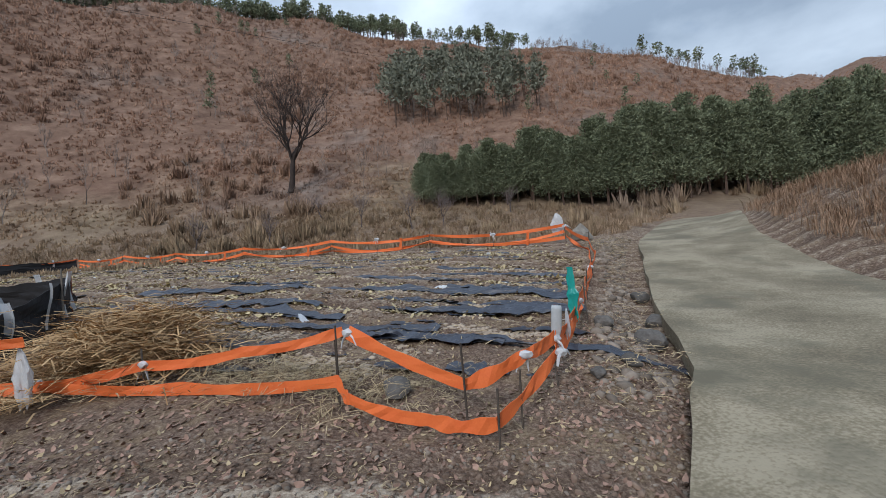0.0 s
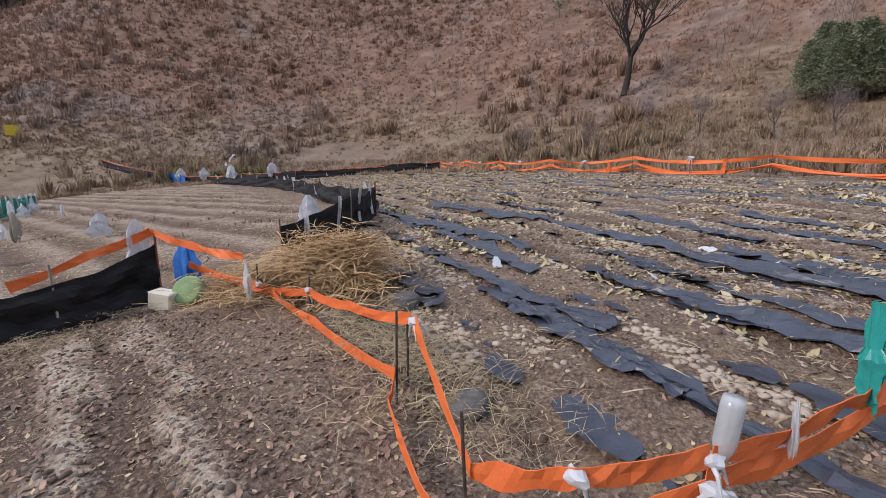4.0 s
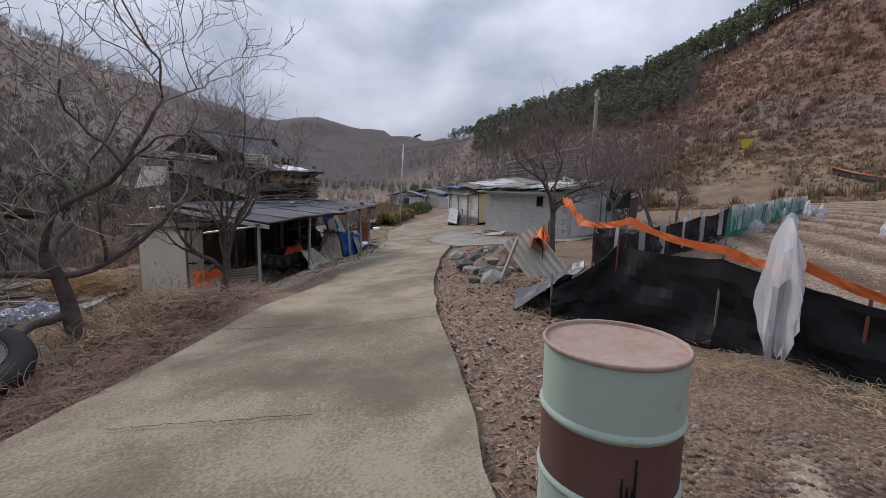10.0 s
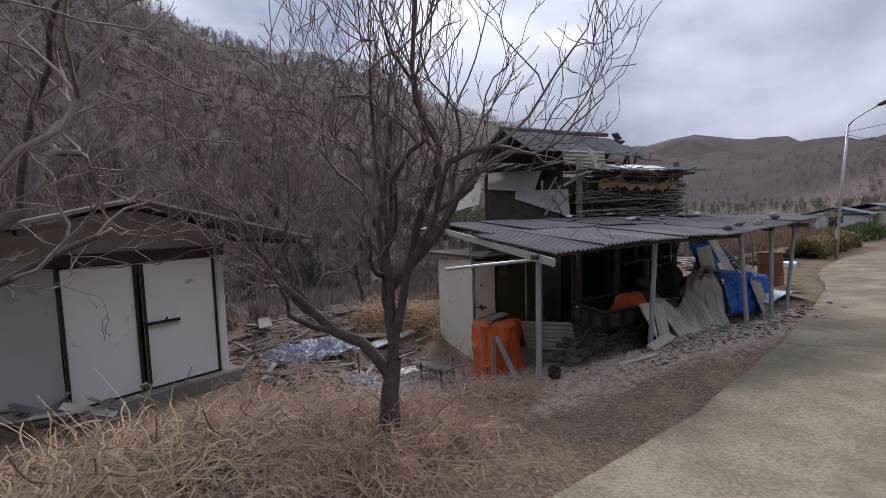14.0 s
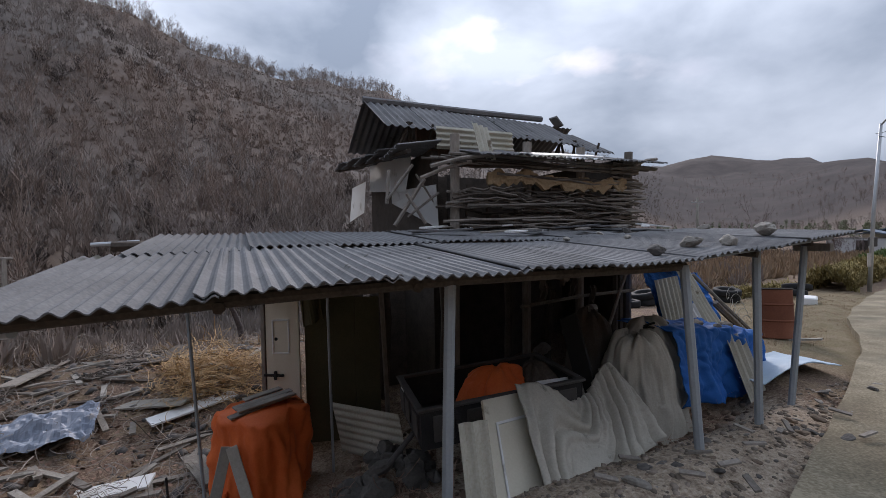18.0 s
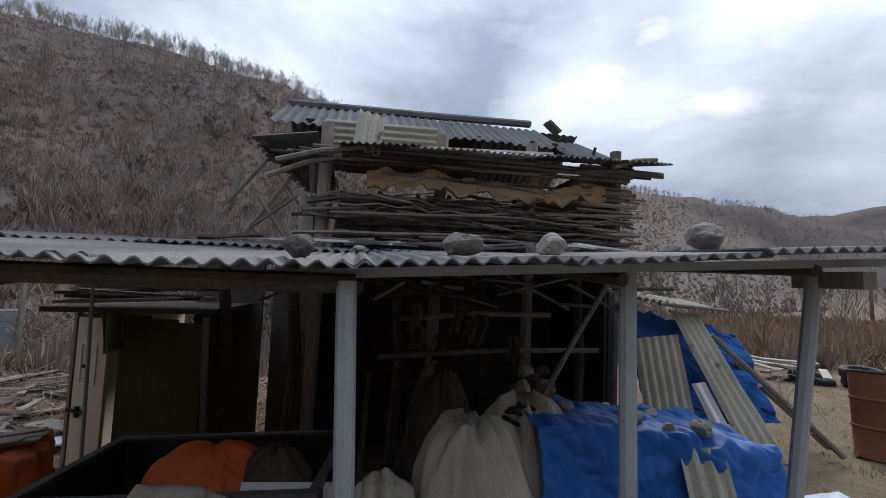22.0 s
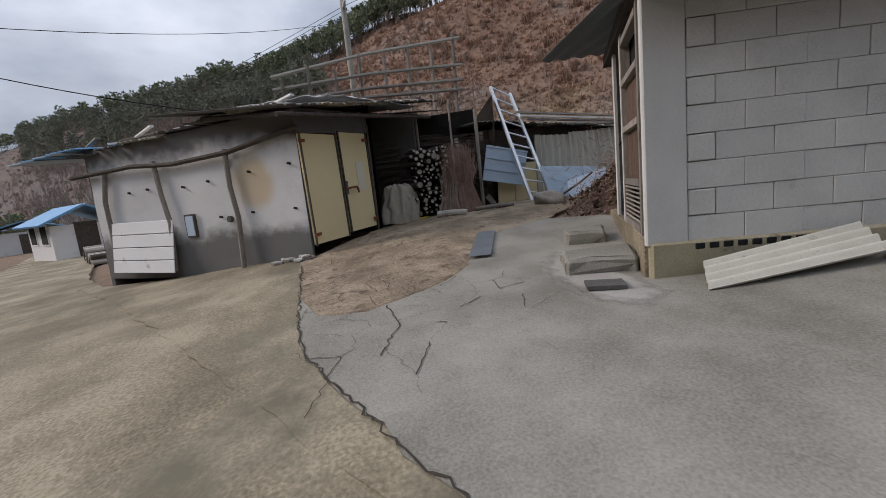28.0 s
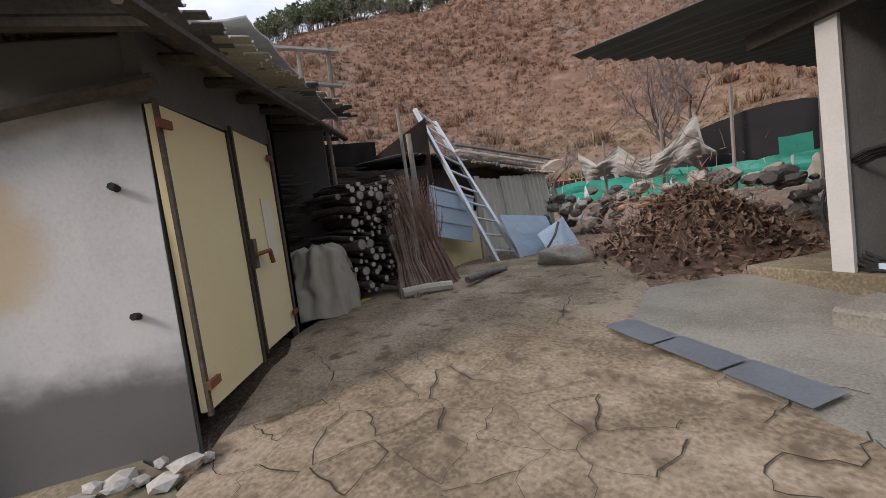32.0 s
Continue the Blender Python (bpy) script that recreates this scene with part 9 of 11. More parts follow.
# ---- tapes and nets round the fields ----
def stake(name, x, y, h, parent, r=0.0075, lean=(0.02, 0.0), material=None):
    z = float(mesh_z(x, y))
    return part(name, rod([(x, y, z - 0.15), (x + lean[0], y + lean[1], z + h)], r, 6), material or WOOD_DARK, parent)


def knot(x, y, z, parent, seed, r=0.075):
    """A crumpled knot of white plastic string."""
    rnd = random.Random(seed)
    bm = bmesh.new()
    bmesh.ops.create_icosphere(bm, subdivisions=2, radius=1)
    for v in bm.verts:
        k = 1 + 0.5 * noise.noise(v.co * 2.2 + Vector((seed, 0, 0)))
        v.co = Vector((v.co.x * r * k, v.co.y * r * 0.7 * k, v.co.z * r * 0.6 * k)) + Vector((x, y, z))
    for e in range(3):
        d = Vector((rnd.uniform(-1, 1), rnd.uniform(-1, 1), rnd.uniform(-1.2, 0.3))).normalized()
        tube(bm, [Vector((x, y, z)), Vector((x, y, z)) + d * r * 1.3, Vector((x, y, z)) + d * r * 2 + Vector((0, 0, -0.04))], [0.014, 0.01, 0.004], 5)
    return part("knot", bm, FILM_CLEAR, parent, "crumpled white string knot")


tape_fence = thing("tape_fence", pose(0, 0, 0), "sagging orange plastic tape tied on iron stakes round the field", "fence")
FRONT = [(-3.55, 4.5, 0.92), (-2.62, 4.71, 0.99), (-1.75, 4.62, 1.06), (-0.94, 4.56, 1.17)]
ribbon("upper_tape", FRONT, 0.1, TAPE, tape_fence, seed=1, droop=0.03)
ribbon("upper_tape", [(-0.9, 4.55, 1.16), (-0.05, 4.12, 0.84), (0.36, 4.22, 0.98), (0.66, 4.66, 0.99)], 0.12, TAPE, tape_fence, seed=2, droop=0.02)
ribbon("upper_tape", [(0.66, 4.66, 0.99), (1.0, 5.4, 1.04), (1.27, 6.1, 1.08), (1.78, 7.55, 1.15), (2.28, 8.85, 1.28), (2.73, 9.9, 1.44), (3.2, 11.8, 1.75), (3.45, 14.8, 2.2)], 0.12, TAPE, tape_fence, seed=3, droop=0.05, twist=1.2)
ribbon("lower_tape", [(-4.6, 4.2, 1.05), (-3.4, 4.6, 0.92), (-2.2, 4.55, 0.83), (-0.97, 4.44, 0.83), (-0.85, 4.3, 0.74), (-0.3, 4.05, 0.66), (0.12, 3.92, 0.66), (0.66, 4.66, 0.86)], 0.11, TAPE, tape_fence, seed=4, droop=0.03)
ribbon("lower_tape", [(0.66, 4.64, 0.9), (1.1, 5.7, 0.93), (1.5, 6.8, 0.95), (2.0, 8.2, 1.0), (2.5, 9.5, 1.15), (3.2, 11.8, 1.5), (3.45, 14.8, 1.95)], 0.11, TAPE, tape_fence, seed=5, droop=0.06, twist=1.4)
FAR = [(3.45, 14.8), (-1.0, 16.7), (-5.2, 18.5), (-10.0, 20.6), (-14.6, 22.6), (-19.0, 24.6), (-23.3, 26.3)]
for lift, sd in ((0.66, 6), (0.26, 7), (0.46, 8)):
    pts = []
    for i, (x, y) in enumerate(FAR):
        pts.append((x, y + 0.02 * sd, float(mesh_z(x, y)) + lift + (0.1 if (i * sd) % 2 else -0.05)))
    ribbon("far_tape", pts, 0.13, TAPE, tape_fence, seed=sd, droop=0.16 if sd != 8 else 0.3, twist=2.2)
for i, (x, y, h) in enumerate([(-0.97, 4.44, 0.6), (-1.02, 4.58, 0.5), (-0.05, 4.1, 0.6), (0.3, 4.2, 0.4), (0.66, 4.66, 0.42), (0.12, 3.9, 0.35), (1.44, 6.4, 0.5), (1.78, 7.55, 0.5), (2.4, 9.1, 0.5), (3.2, 11.8, 0.6), (-2.62, 4.71, 0.35), (-3.45, 4.55, 0.4)] + [(x, y, 0.75) for x, y in FAR] + [((a[0] + b[0]) / 2, (a[1] + b[1]) / 2, 0.6) for a, b in zip(FAR, FAR[1:])]):
    stake("stake", x, y, h, tape_fence, lean=(0.03 * math.sin(i * 3), 0.03 * math.cos(i * 5)))
for i, (x, y, z) in enumerate(((-0.9, 4.55, 1.16), (0.36, 4.22, 0.98), (0.66, 4.67, 0.97), (-2.62, 4.71, 1.0), (0.69, 4.62, 0.88), (-3.4, 4.55, 0.95), (1.27, 6.1, 1.05), (2.28, 8.85, 1.25), (3.45, 14.8, 2.25))):
    knot(x, y, z, tape_fence, i, 0.05 if y < 9 else 0.09)
for i, (a, b) in enumerate(zip(FAR, FAR[1:])):
    knot((a[0] + b[0]) / 2, (a[1] + b[1]) / 2, float(mesh_z((a[0] + b[0]) / 2, (a[1] + b[1]) / 2)) + 0.5, tape_fence, 30 + i, 0.1)
    ribbon("hanging_end", [(a[0] - 1.1, a[1] + 0.5, float(mesh_z(a[0] - 1.1, a[1] + 0.5)) + 0.5), (a[0] - 1.15, a[1] + 0.48, float(mesh_z(a[0] - 1.1, a[1] + 0.5)) + 0.08)], 0.12, TAPE, tape_fence, seed=40 + i)


def plastic_bag(x, y, z0, z1, w, material, label, seed, name="plastic_bag", slim=0.0):
    """A torn thin bag hanging from a stake, gathered at the top."""
    rnd = random.Random(seed)
    ph, turn = rnd.uniform(0, 6), rnd.uniform(0, 3.1)

    def fn(u, v):
        a = 6.28318 * u
        rad = w * (0.12 + (0.55 - 0.15 * slim) * math.sin(2.6 * v) ** 0.8 * (1 - slim) + 0.3 * slim * (0.6 + fbm(v * 6, 1, seed))) * (1 + 0.45 * math.sin(5 * a + ph) * v) * (1 + 0.6 * fbm(u * 5, v * 3, seed))
        ex, ey = rad * math.cos(a), rad * 0.4 * math.sin(a)
        tear = 0.3 * (z1 - z0) * fbm(u * 9, 2, seed) * v
        return (x + ex * math.cos(turn) - ey * math.sin(turn) + 0.1 * w * v, y + ex * math.sin(turn) + ey * math.cos(turn), z1 - (z1 - z0) * v + tear)
    ob = part(name, cloth(fn, 26, 9, 0.0), material)
    return tagged(ob, label, "plastic bag", "tied bags")


FILM_THIN = shade("thin_white_plastic", [(0.55, 0.57, 0.6), (0.68, 0.7, 0.73)], 6, 60, 0.4, 0.5, spread=0.5, spec=0.5, alpha=0.6)
BAG_GREEN = shade("teal_plastic", [(0.01, 0.22, 0.2), (0.02, 0.34, 0.3)], 6, 60, 0.35, 0.4, spread=0.5, spec=0.5)
plastic_bag(1.05, 5.55, 0.98, 1.46, 0.11, BAG_GREEN, "teal plastic bag tied upright on a stake", 1, slim=0.9)
plastic_bag(3.3, 15.2, 2.0, 2.7, 0.25, FILM_THIN, "torn white plastic bag on a far stake", 2)
plastic_bag(0.86, 5.05, 0.9, 1.14, 0.05, FILM_THIN, "small clear plastic wrapper hung on the tape", 3)
plastic_bag(-5.62, -0.9, 0.25, 1.3, 0.33, FILM_THIN, "torn white plastic bag hung on the net fence", 4)
plastic_bag(-5.85, 1.4, 0.72, 1.38, 0.34, FILM_THIN, "white plastic bag knotted over a stake", 5)
plastic_bag(-4.75, 3.75, 1.0, 1.62, 0.22, FILM_THIN, "white plastic bag tied at the fence corner", 6)
plastic_bag(-4.95, 4.25, 0.7, 1.3, 0.26, TARP_BLUE, "blue plastic bag behind the net fence", 7)
plastic_bag(-3.3, 4.4, 0.85, 1.25, 0.1, FILM_THIN, "white plastic sheet caught on the tape", 8)
plastic_bag(-5.9, 6.4, 1.0, 1.75, 0.3, FILM_THIN, "shredded white bag on the black net", 9)
rnd = random.Random(8)
for k in range(26):
    x = rnd.uniform(-34, -8)
    y = 1.0 + 0.12 * x + 1.1 * rnd.randint(-1, 5) + rnd.uniform(-0.2, 0.2)
    z = float(mesh_z(x, y))
    plastic_bag(x, y, z + 0.05, z + rnd.uniform(0.45, 0.85), rnd.uniform(0.16, 0.32), FILM_THIN if k % 4 else SACK, "pale plastic bag tied over a plant stake", 20 + k)


def net_fence(name, label, pts, heights, material, tape=True, seed=0, slack=0.12, stakes=True, strips=0, thick=0.01):
    """A shade net hung between stakes, sagging and creased."""
    t = thing(name, pose(0, 0, 0), label, "net fence")
    P = [Vector((x, y, float(mesh_z(x, y)))) for x, y in pts]
    n = 16

    def at(u):
        s = min(u * (len(P) - 1), len(P) - 1.0001)
        i = int(s)
        f = s - i
        return i, f, P[i].lerp(P[i + 1], f), heights[i] * (1 - f) + heights[i + 1] * f

    def fn(u, v):
        i, f, p, h = at(u)
        d = (P[i + 1] - P[i]).normalized()
        nrm = Vector((-d.y, d.x, 0))
        sag = slack * 4 * f * (1 - f) * (0.6 + 0.8 * noise.noise((i * 1.7, seed, 3)) ** 2)
        b = 0.14 * fbm(u * len(P) * 1.3, v * 1.6, seed) * math.sin(math.pi * min(1, v * 1.1)) + 0.05 * (1 - v) * fbm(u * len(P) * 3, 1, seed)
        b += 0.05 * noise.noise((u * len(P) * 2.1 + v * 2.2, v * 1.2, seed + 7))
        foot = 0.03 * fbm(u * len(P) * 4, 5, seed)
        q = p + nrm * b
        return (q.x, q.y, float(mesh_z(q.x, q.y)) - 0.04 + foot * (1 - v) + (h - sag + 0.02 * fbm(u * len(P) * 6, 9, seed)) * v)
    part("net", cloth(fn, n * (len(P) - 1), 10, thick), material, t)
    for i, (p, h) in enumerate(zip(P, heights)):
        if stakes:
            part("stake", rod([(p.x, p.y, p.z - 0.1), (p.x + 0.03 * math.sin(i * 2 + seed), p.y, p.z + h + 0.06 + 0.1 * (i % 2))], 0.012, 5), WOOD_GREY if i % 2 else RUST, t)
    if tape:
        line = []
        for i in range(len(P)):
            line.append(P[i] + Vector((0.04, 0.04, heights[i] - 0.02)))
        ribbon("orange_tape", line, 0.085, TAPE, t, seed=seed + 3, droop=slack * 0.9, twist=1.2)
    for k in range(strips):
        u = (k + 0.5) / strips
        i, f, p, h = at(u)
        part("plastic_strip", cloth(lambda a, b: (p.x + 0.09 * (a - 0.5) + 0.05 * math.sin(b * 4 + k), p.y + 0.06 * math.sin(a * 3 + k) + 0.05, p.z + h * (1.1 - 0.9 * b) + 0.02 * fbm(a * 4, b * 3, k)), 3, 6, 0.0), FILM_THIN, t, "torn white plastic strip")
    return t


FENCE = [(-4.65, 3.9), (-4.45, 3.0), (-4.75, 1.9), (-5.0, 0.7), (-5.5, -0.4), (-5.95, -1.3), (-6.5, -2.3), (-6.35, -3.0)]
TOP = [1.38, 1.1, 0.92, 0.82, 0.74, 0.92, 0.9, 0.3]
net_fence("black_net_fence", "slack black shade net fence with orange tape along its top", FENCE, [max(0.3, t - float(mesh_z(x, y))) for t, (x, y) in zip(TOP, FENCE)], NET_BLACK, False, 1, 0.06)
fence_tape = thing("orange_tape_run", pose(0, 0, 0), "orange plastic tape looped along the top of the black net", "tape")
ribbon("tape", [(-3.21, 4.35, 1.3), (-3.9, 4.1, 1.36), (-4.67, 3.88, 1.47)], 0.09, TAPE, fence_tape, seed=61, droop=0.02)
ribbon("tape", [(-4.67, 3.88, 1.47), (-4.5, 3.3, 1.3), (-4.5, 2.7, 1.08)], 0.12, TAPE, fence_tape, seed=62, droop=0.02)
ribbon("tape", [(-4.8, 1.75, 0.93), (-4.85, 1.3, 0.9)], 0.08, TAPE, fence_tape, seed=65)
ribbon("tape", [(-5.04, 0.7, 0.82), (-5.3, 0.0, 0.72), (-5.62, -0.75, 0.92), (-5.9, -1.3, 0.97), (-6.5, -2.2, 1.15), (-7.2, -2.9, 1.05)], 0.1, TAPE, fence_tape, seed=63, droop=0.05, twist=1.2)
ribbon("tape", [(-7.2, -2.9, 1.05), (-7.6, -3.2, 1.3), (-8.6, -3.6, 1.35), (-9.2, -3.7, 1.2)], 0.16, TAPE, fence_tape, seed=64, droop=0.03, twist=1.2)
knot(-5.04, 0.69, 0.79, fence_tape, 66, 0.12)
for k in range(7):
    rr = random.Random(k)
    pts = [(-5.0 + 0.06, 0.69, 0.78)]
    for j in range(6):
        pts.append((pts[-1][0] + rr.uniform(-0.02, 0.06), pts[-1][1] + rr.uniform(-0.12, 0.12), pts[-1][2] + rr.uniform(-0.12, 0.04)))
    part("string", rod(pts, 0.006, 4), FILM_CLEAR, fence_tape, "tangled white string")
net_fence("black_corner_net", "black shade net folded round the field corner with white strips", [(-5.0, 5.5), (-5.5, 7.0), (-6.63, 8.33)], [0.55, 0.72, 0.68], NET_BLACK, False, 5, 0.1, strips=4)
net_fence("black_divider_net", "long low black net dividing the two fields", [(-6.63, 8.33), (-9.5, 9.2), (-12.2, 10.0), (-14.9, 10.8), (-18.5, 11.7), (-22, 12.6), (-28, 13.3), (-34, 14), (-40, 14.5)], [0.68, 0.6, 0.66, 0.6, 0.65, 0.6, 0.7, 0.6, 0.6], NET_BLACK, False, 6, 0.14, strips=12)
net_fence("black_far_net", "black net fence along the far edge of the fields", [(-23.3, 26.3), (-25.5, 24), (-28, 21.2), (-31, 18), (-37, 16), (-45, 14.5), (-52, 12), (-60, 9)], [0.7, 0.75, 0.65, 0.75, 0.7, 0.7, 0.7, 0.7], NET_BLACK, True, 7, 0.12, strips=10)
net_fence("black_low_net", "low black shade net fence by the bare trees", [(-12.6, -2.2), (-13.4, -2.7), (-14.6, -3.4), (-15.8, -4.1), (-17, -4.75)], [0.62, 0.66, 0.6, 0.64, 0.55], NET_BLACK, False, 8, 0.1, strips=3)
net_fence("striped_net_fence", "green net fence banded with pale plastic", [(-17.0, -0.93), (-19.5, -0.3), (-22.3, 0.4), (-25.5, 1.25), (-28.8, 2.2), (-32, 3.1)], [0.95, 0.9, 0.9, 0.88, 0.85, 0.8], NET_GREEN, False, 9, 0.06, strips=26)
net_fence("grey_net_fence", "grey patched net fence between the trees and the field", [(-7.3, -2.75), (-9.0, -2.6), (-10.8, -2.4), (-12.6, -2.2)], [1.05, 0.9, 0.92, 0.85], NET_BLACK, False, 10, 0.1, strips=3)
net_fence("black_side_net", "black shade net along the edge of the lower field", [(-12.6, -2.2), (-14.7, -1.6), (-16.95, -0.93)], [0.85, 0.9, 1.0], NET_BLACK, False, 12, 0.08, strips=3)
tagged(part("blue_tarpaulin", cloth(lambda u, v: (-46 - 3.4 * u, 13.8 - 0.9 * u, float(mesh_z(-46 - 3.4 * u, 13.8 - 0.9 * u)) + 0.05 + 0.75 * v + 0.08 * fbm(u * 5, v * 3, 1)), 16, 5, 0.01), TARP_BLUE), "blue tarpaulin hung on the far fence", "tarpaulin")
for k, (x, y) in enumerate(((-38, 15.2), (-43, 14.4), (-47, 13.4), (-33.5, 16.9))):
    z = float(mesh_z(x, y))
    plastic_bag(x, y + 0.3, z + 0.4, z + 1.5, 0.6, FILM_THIN, "torn white plastic sheet blowing on the far fence", 70 + k)
z = float(mesh_z(-37, 15.4))
tagged(part("plastic_streamer", cloth(lambda u, v: (-36 - 3.2 * u, 15.4, z + 2.2 - 0.7 * u + 0.4 * math.sin(u * 6) * 0.4 + 0.35 * v * (0.4 + fbm(u * 5, 1, 2))), 20, 4, 0.0), FILM_THIN), "long white plastic streamer caught on the far fence", "plastic film")

# the green dish and the box beside the net corner
bm = lathe(bmesh.new(), [(0.0, 0.02), (0.06, 0.02), (0.1, 0.0), (0.14, 0.02), (0.16, -0.01), (0.17, -0.03)], 28)
ob = part("dish", bm, shade("pale_green_plastic", [(0.2, 0.3, 0.14), (0.28, 0.4, 0.2)], 4), smooth=True)
ob.matrix_world = pose(-4.15, 4.05, float(mesh_z(-4.15, 4.05)) + 0.16, 62, 0, 50)
tagged(ob, "round pale green plastic dish leaning by the net", "dish")
ob = part("crate", boxed(-0.13, 0.13, -0.09, 0.09, 0, 0.2, bevel=0.015), CREAM_PALE)
ob.matrix_world = pose(-4.3, 3.85, float(mesh_z(-4.3, 3.85)) - 0.01, 0, 8, 40)
tagged(ob, "small off-white box beside the net corner", "box")
bottle = thing("plastic_bottle", pose(0.68, 4.72, float(mesh_z(0.68, 4.72)) + 0.3, 0, 5, 0), "empty clear plastic bottle upside down on a stick", "bottle")
part("body", lathe(bmesh.new(), [(0.0, 0.3), (0.038, 0.3), (0.042, 0.27), (0.042, 0.12), (0.036, 0.08), (0.015, 0.03), (0.013, 0.0), (0.0, 0.0)], 16), GLASS_GREY, bottle, smooth=True)
part("cap", lathe(bmesh.new(), [(0.0, -0.02), (0.016, -0.02), (0.016, 0.005), (0.0, 0.005)], 12), WHITE_PANEL, bottle)
part("stick", rod([(0, 0, -0.25), (0, 0, 0.28)], 0.006, 5), WOOD_GREY, bottle)

# corrugated panel, orange bundle and rubble beside the road
bm = wavy(0.75, 1.25, 0.146, 0.024, seed=201)
ob = part("roof_sheet", bm, SLATE_PALE)
ob.matrix_world = pose(-9.15, -4.2, 0.12, 0, 0, 128) @ pose(0, 0, 0, 52, -28, 10) @ pose(-0.37, -0.62, 0)
tagged(ob, "pale corrugated sheet leaning on a rubble heap", "roof sheet")
ob = part("plank", boxed(-0.06, 0.06, -0.02, 0.02, 0, 1.0, bevel=0.008), WOOD_PALE)
ob.matrix_world = pose(-8.35, -4.6, float(mesh_z(-8.35, -4.6)) - 0.02, -14, 22, 30)
tagged(ob, "pale plank leaning beside the corrugated sheet", "plank")
ob = part("orange_tarpaulin", cloth(lambda u, v: (-9.0 - 1.7 * u, -4.0 - 0.3 * v - 0.45 * u, float(mesh_z(-9.6, -4.2)) + 0.72 + 0.12 * math.sin(3.1 * v) + 0.22 * fbm(u * 4, v * 3, 4) - 0.25 * abs(v - 0.5)), 20, 12, 0.012), TARP_ORANGE)
tagged(ob, "crumpled orange tarpaulin thrown over stakes", "tarpaulin")
for x, y in ((-9.2, -4.1), (-10.4, -4.4)):
    tagged(stake("iron_stake", x, y, 1.05, None), "rusty stake holding the orange tarpaulin", "stake", "bundle stakes")
ob = part("tarpaulin", cloth(lambda u, v: (-6.3 - 1.6 * u - 0.2 * v, -2.6 - 0.6 * u - 0.95 * v, float(mesh_z(-6.3 - 1.6 * u, -2.6 - 0.6 * u - 0.95 * v)) + 0.03 + 0.85 * max(0, 1 - v * 1.02) * (0.8 - 0.8 * u ** 2.5) + 0.07 * fbm(u * 5, v * 5, 2) * (1.2 - v)), 30, 20, 0.01), FILM_BLACK)
tagged(ob, "black plastic sheet spread over the net's end", "tarpaulin")
rnd = random.Random(31)
mound("rubble_mound", -10.9, -5.75, 1.9, 0.9, 0.42, SOIL, "low mound of dark earth and rubble beside the road", "earth mound", 9)
for k in range(46):
    f = rnd.random()
    x, y = -8.6 - 5.2 * f + rnd.gauss(0, 0.35), -5.0 - 2.3 * f + rnd.gauss(0, 0.4)
    if road_gap(np.array([x]), np.array([y]))[0] < ROAD_HALF + 0.35:
        continue
    r = rnd.uniform(0.07, 0.28) * (1.3 if k % 7 == 0 else 1)
    v, f2 = clod(100 + k, 0.6)
    bm = bmesh.new()
    vs = [bm.verts.new(Vector(p) * r) for p in v]
    for t in f2:
        bm.faces.new([vs[i] for i in t])
    bmesh.ops.subdivide_edges(bm, edges=bm.edges[:], cuts=1, smooth=0.35)
    ob = part("rubble_stone", bm, STONE if k % 3 == 0 else STONE_DARK)
    ob.location = (x, y, float(mesh_z(x, y)) + r * 0.25 + 0.3 * max(0, 1 - math.hypot((x + 10.9) / 1.9, (y + 5.75) / 0.9)))
    tagged(ob, "rough grey stone in the roadside rubble", "stone", "roadside rubble")
z = ground_z(-73, 2.2)
sign = thing("field_sign", pose(-73, 2.2, z), "small yellow sign board on the hillside", "sign")
part("board", boxed(-0.06, 0.06, -0.62, 0.62, 0.7, 1.9), YELLOW, sign)
part("post", boxed(-0.05, 0.05, -0.05, 0.05, -0.4, 0.7), WOOD_GREY, sign)


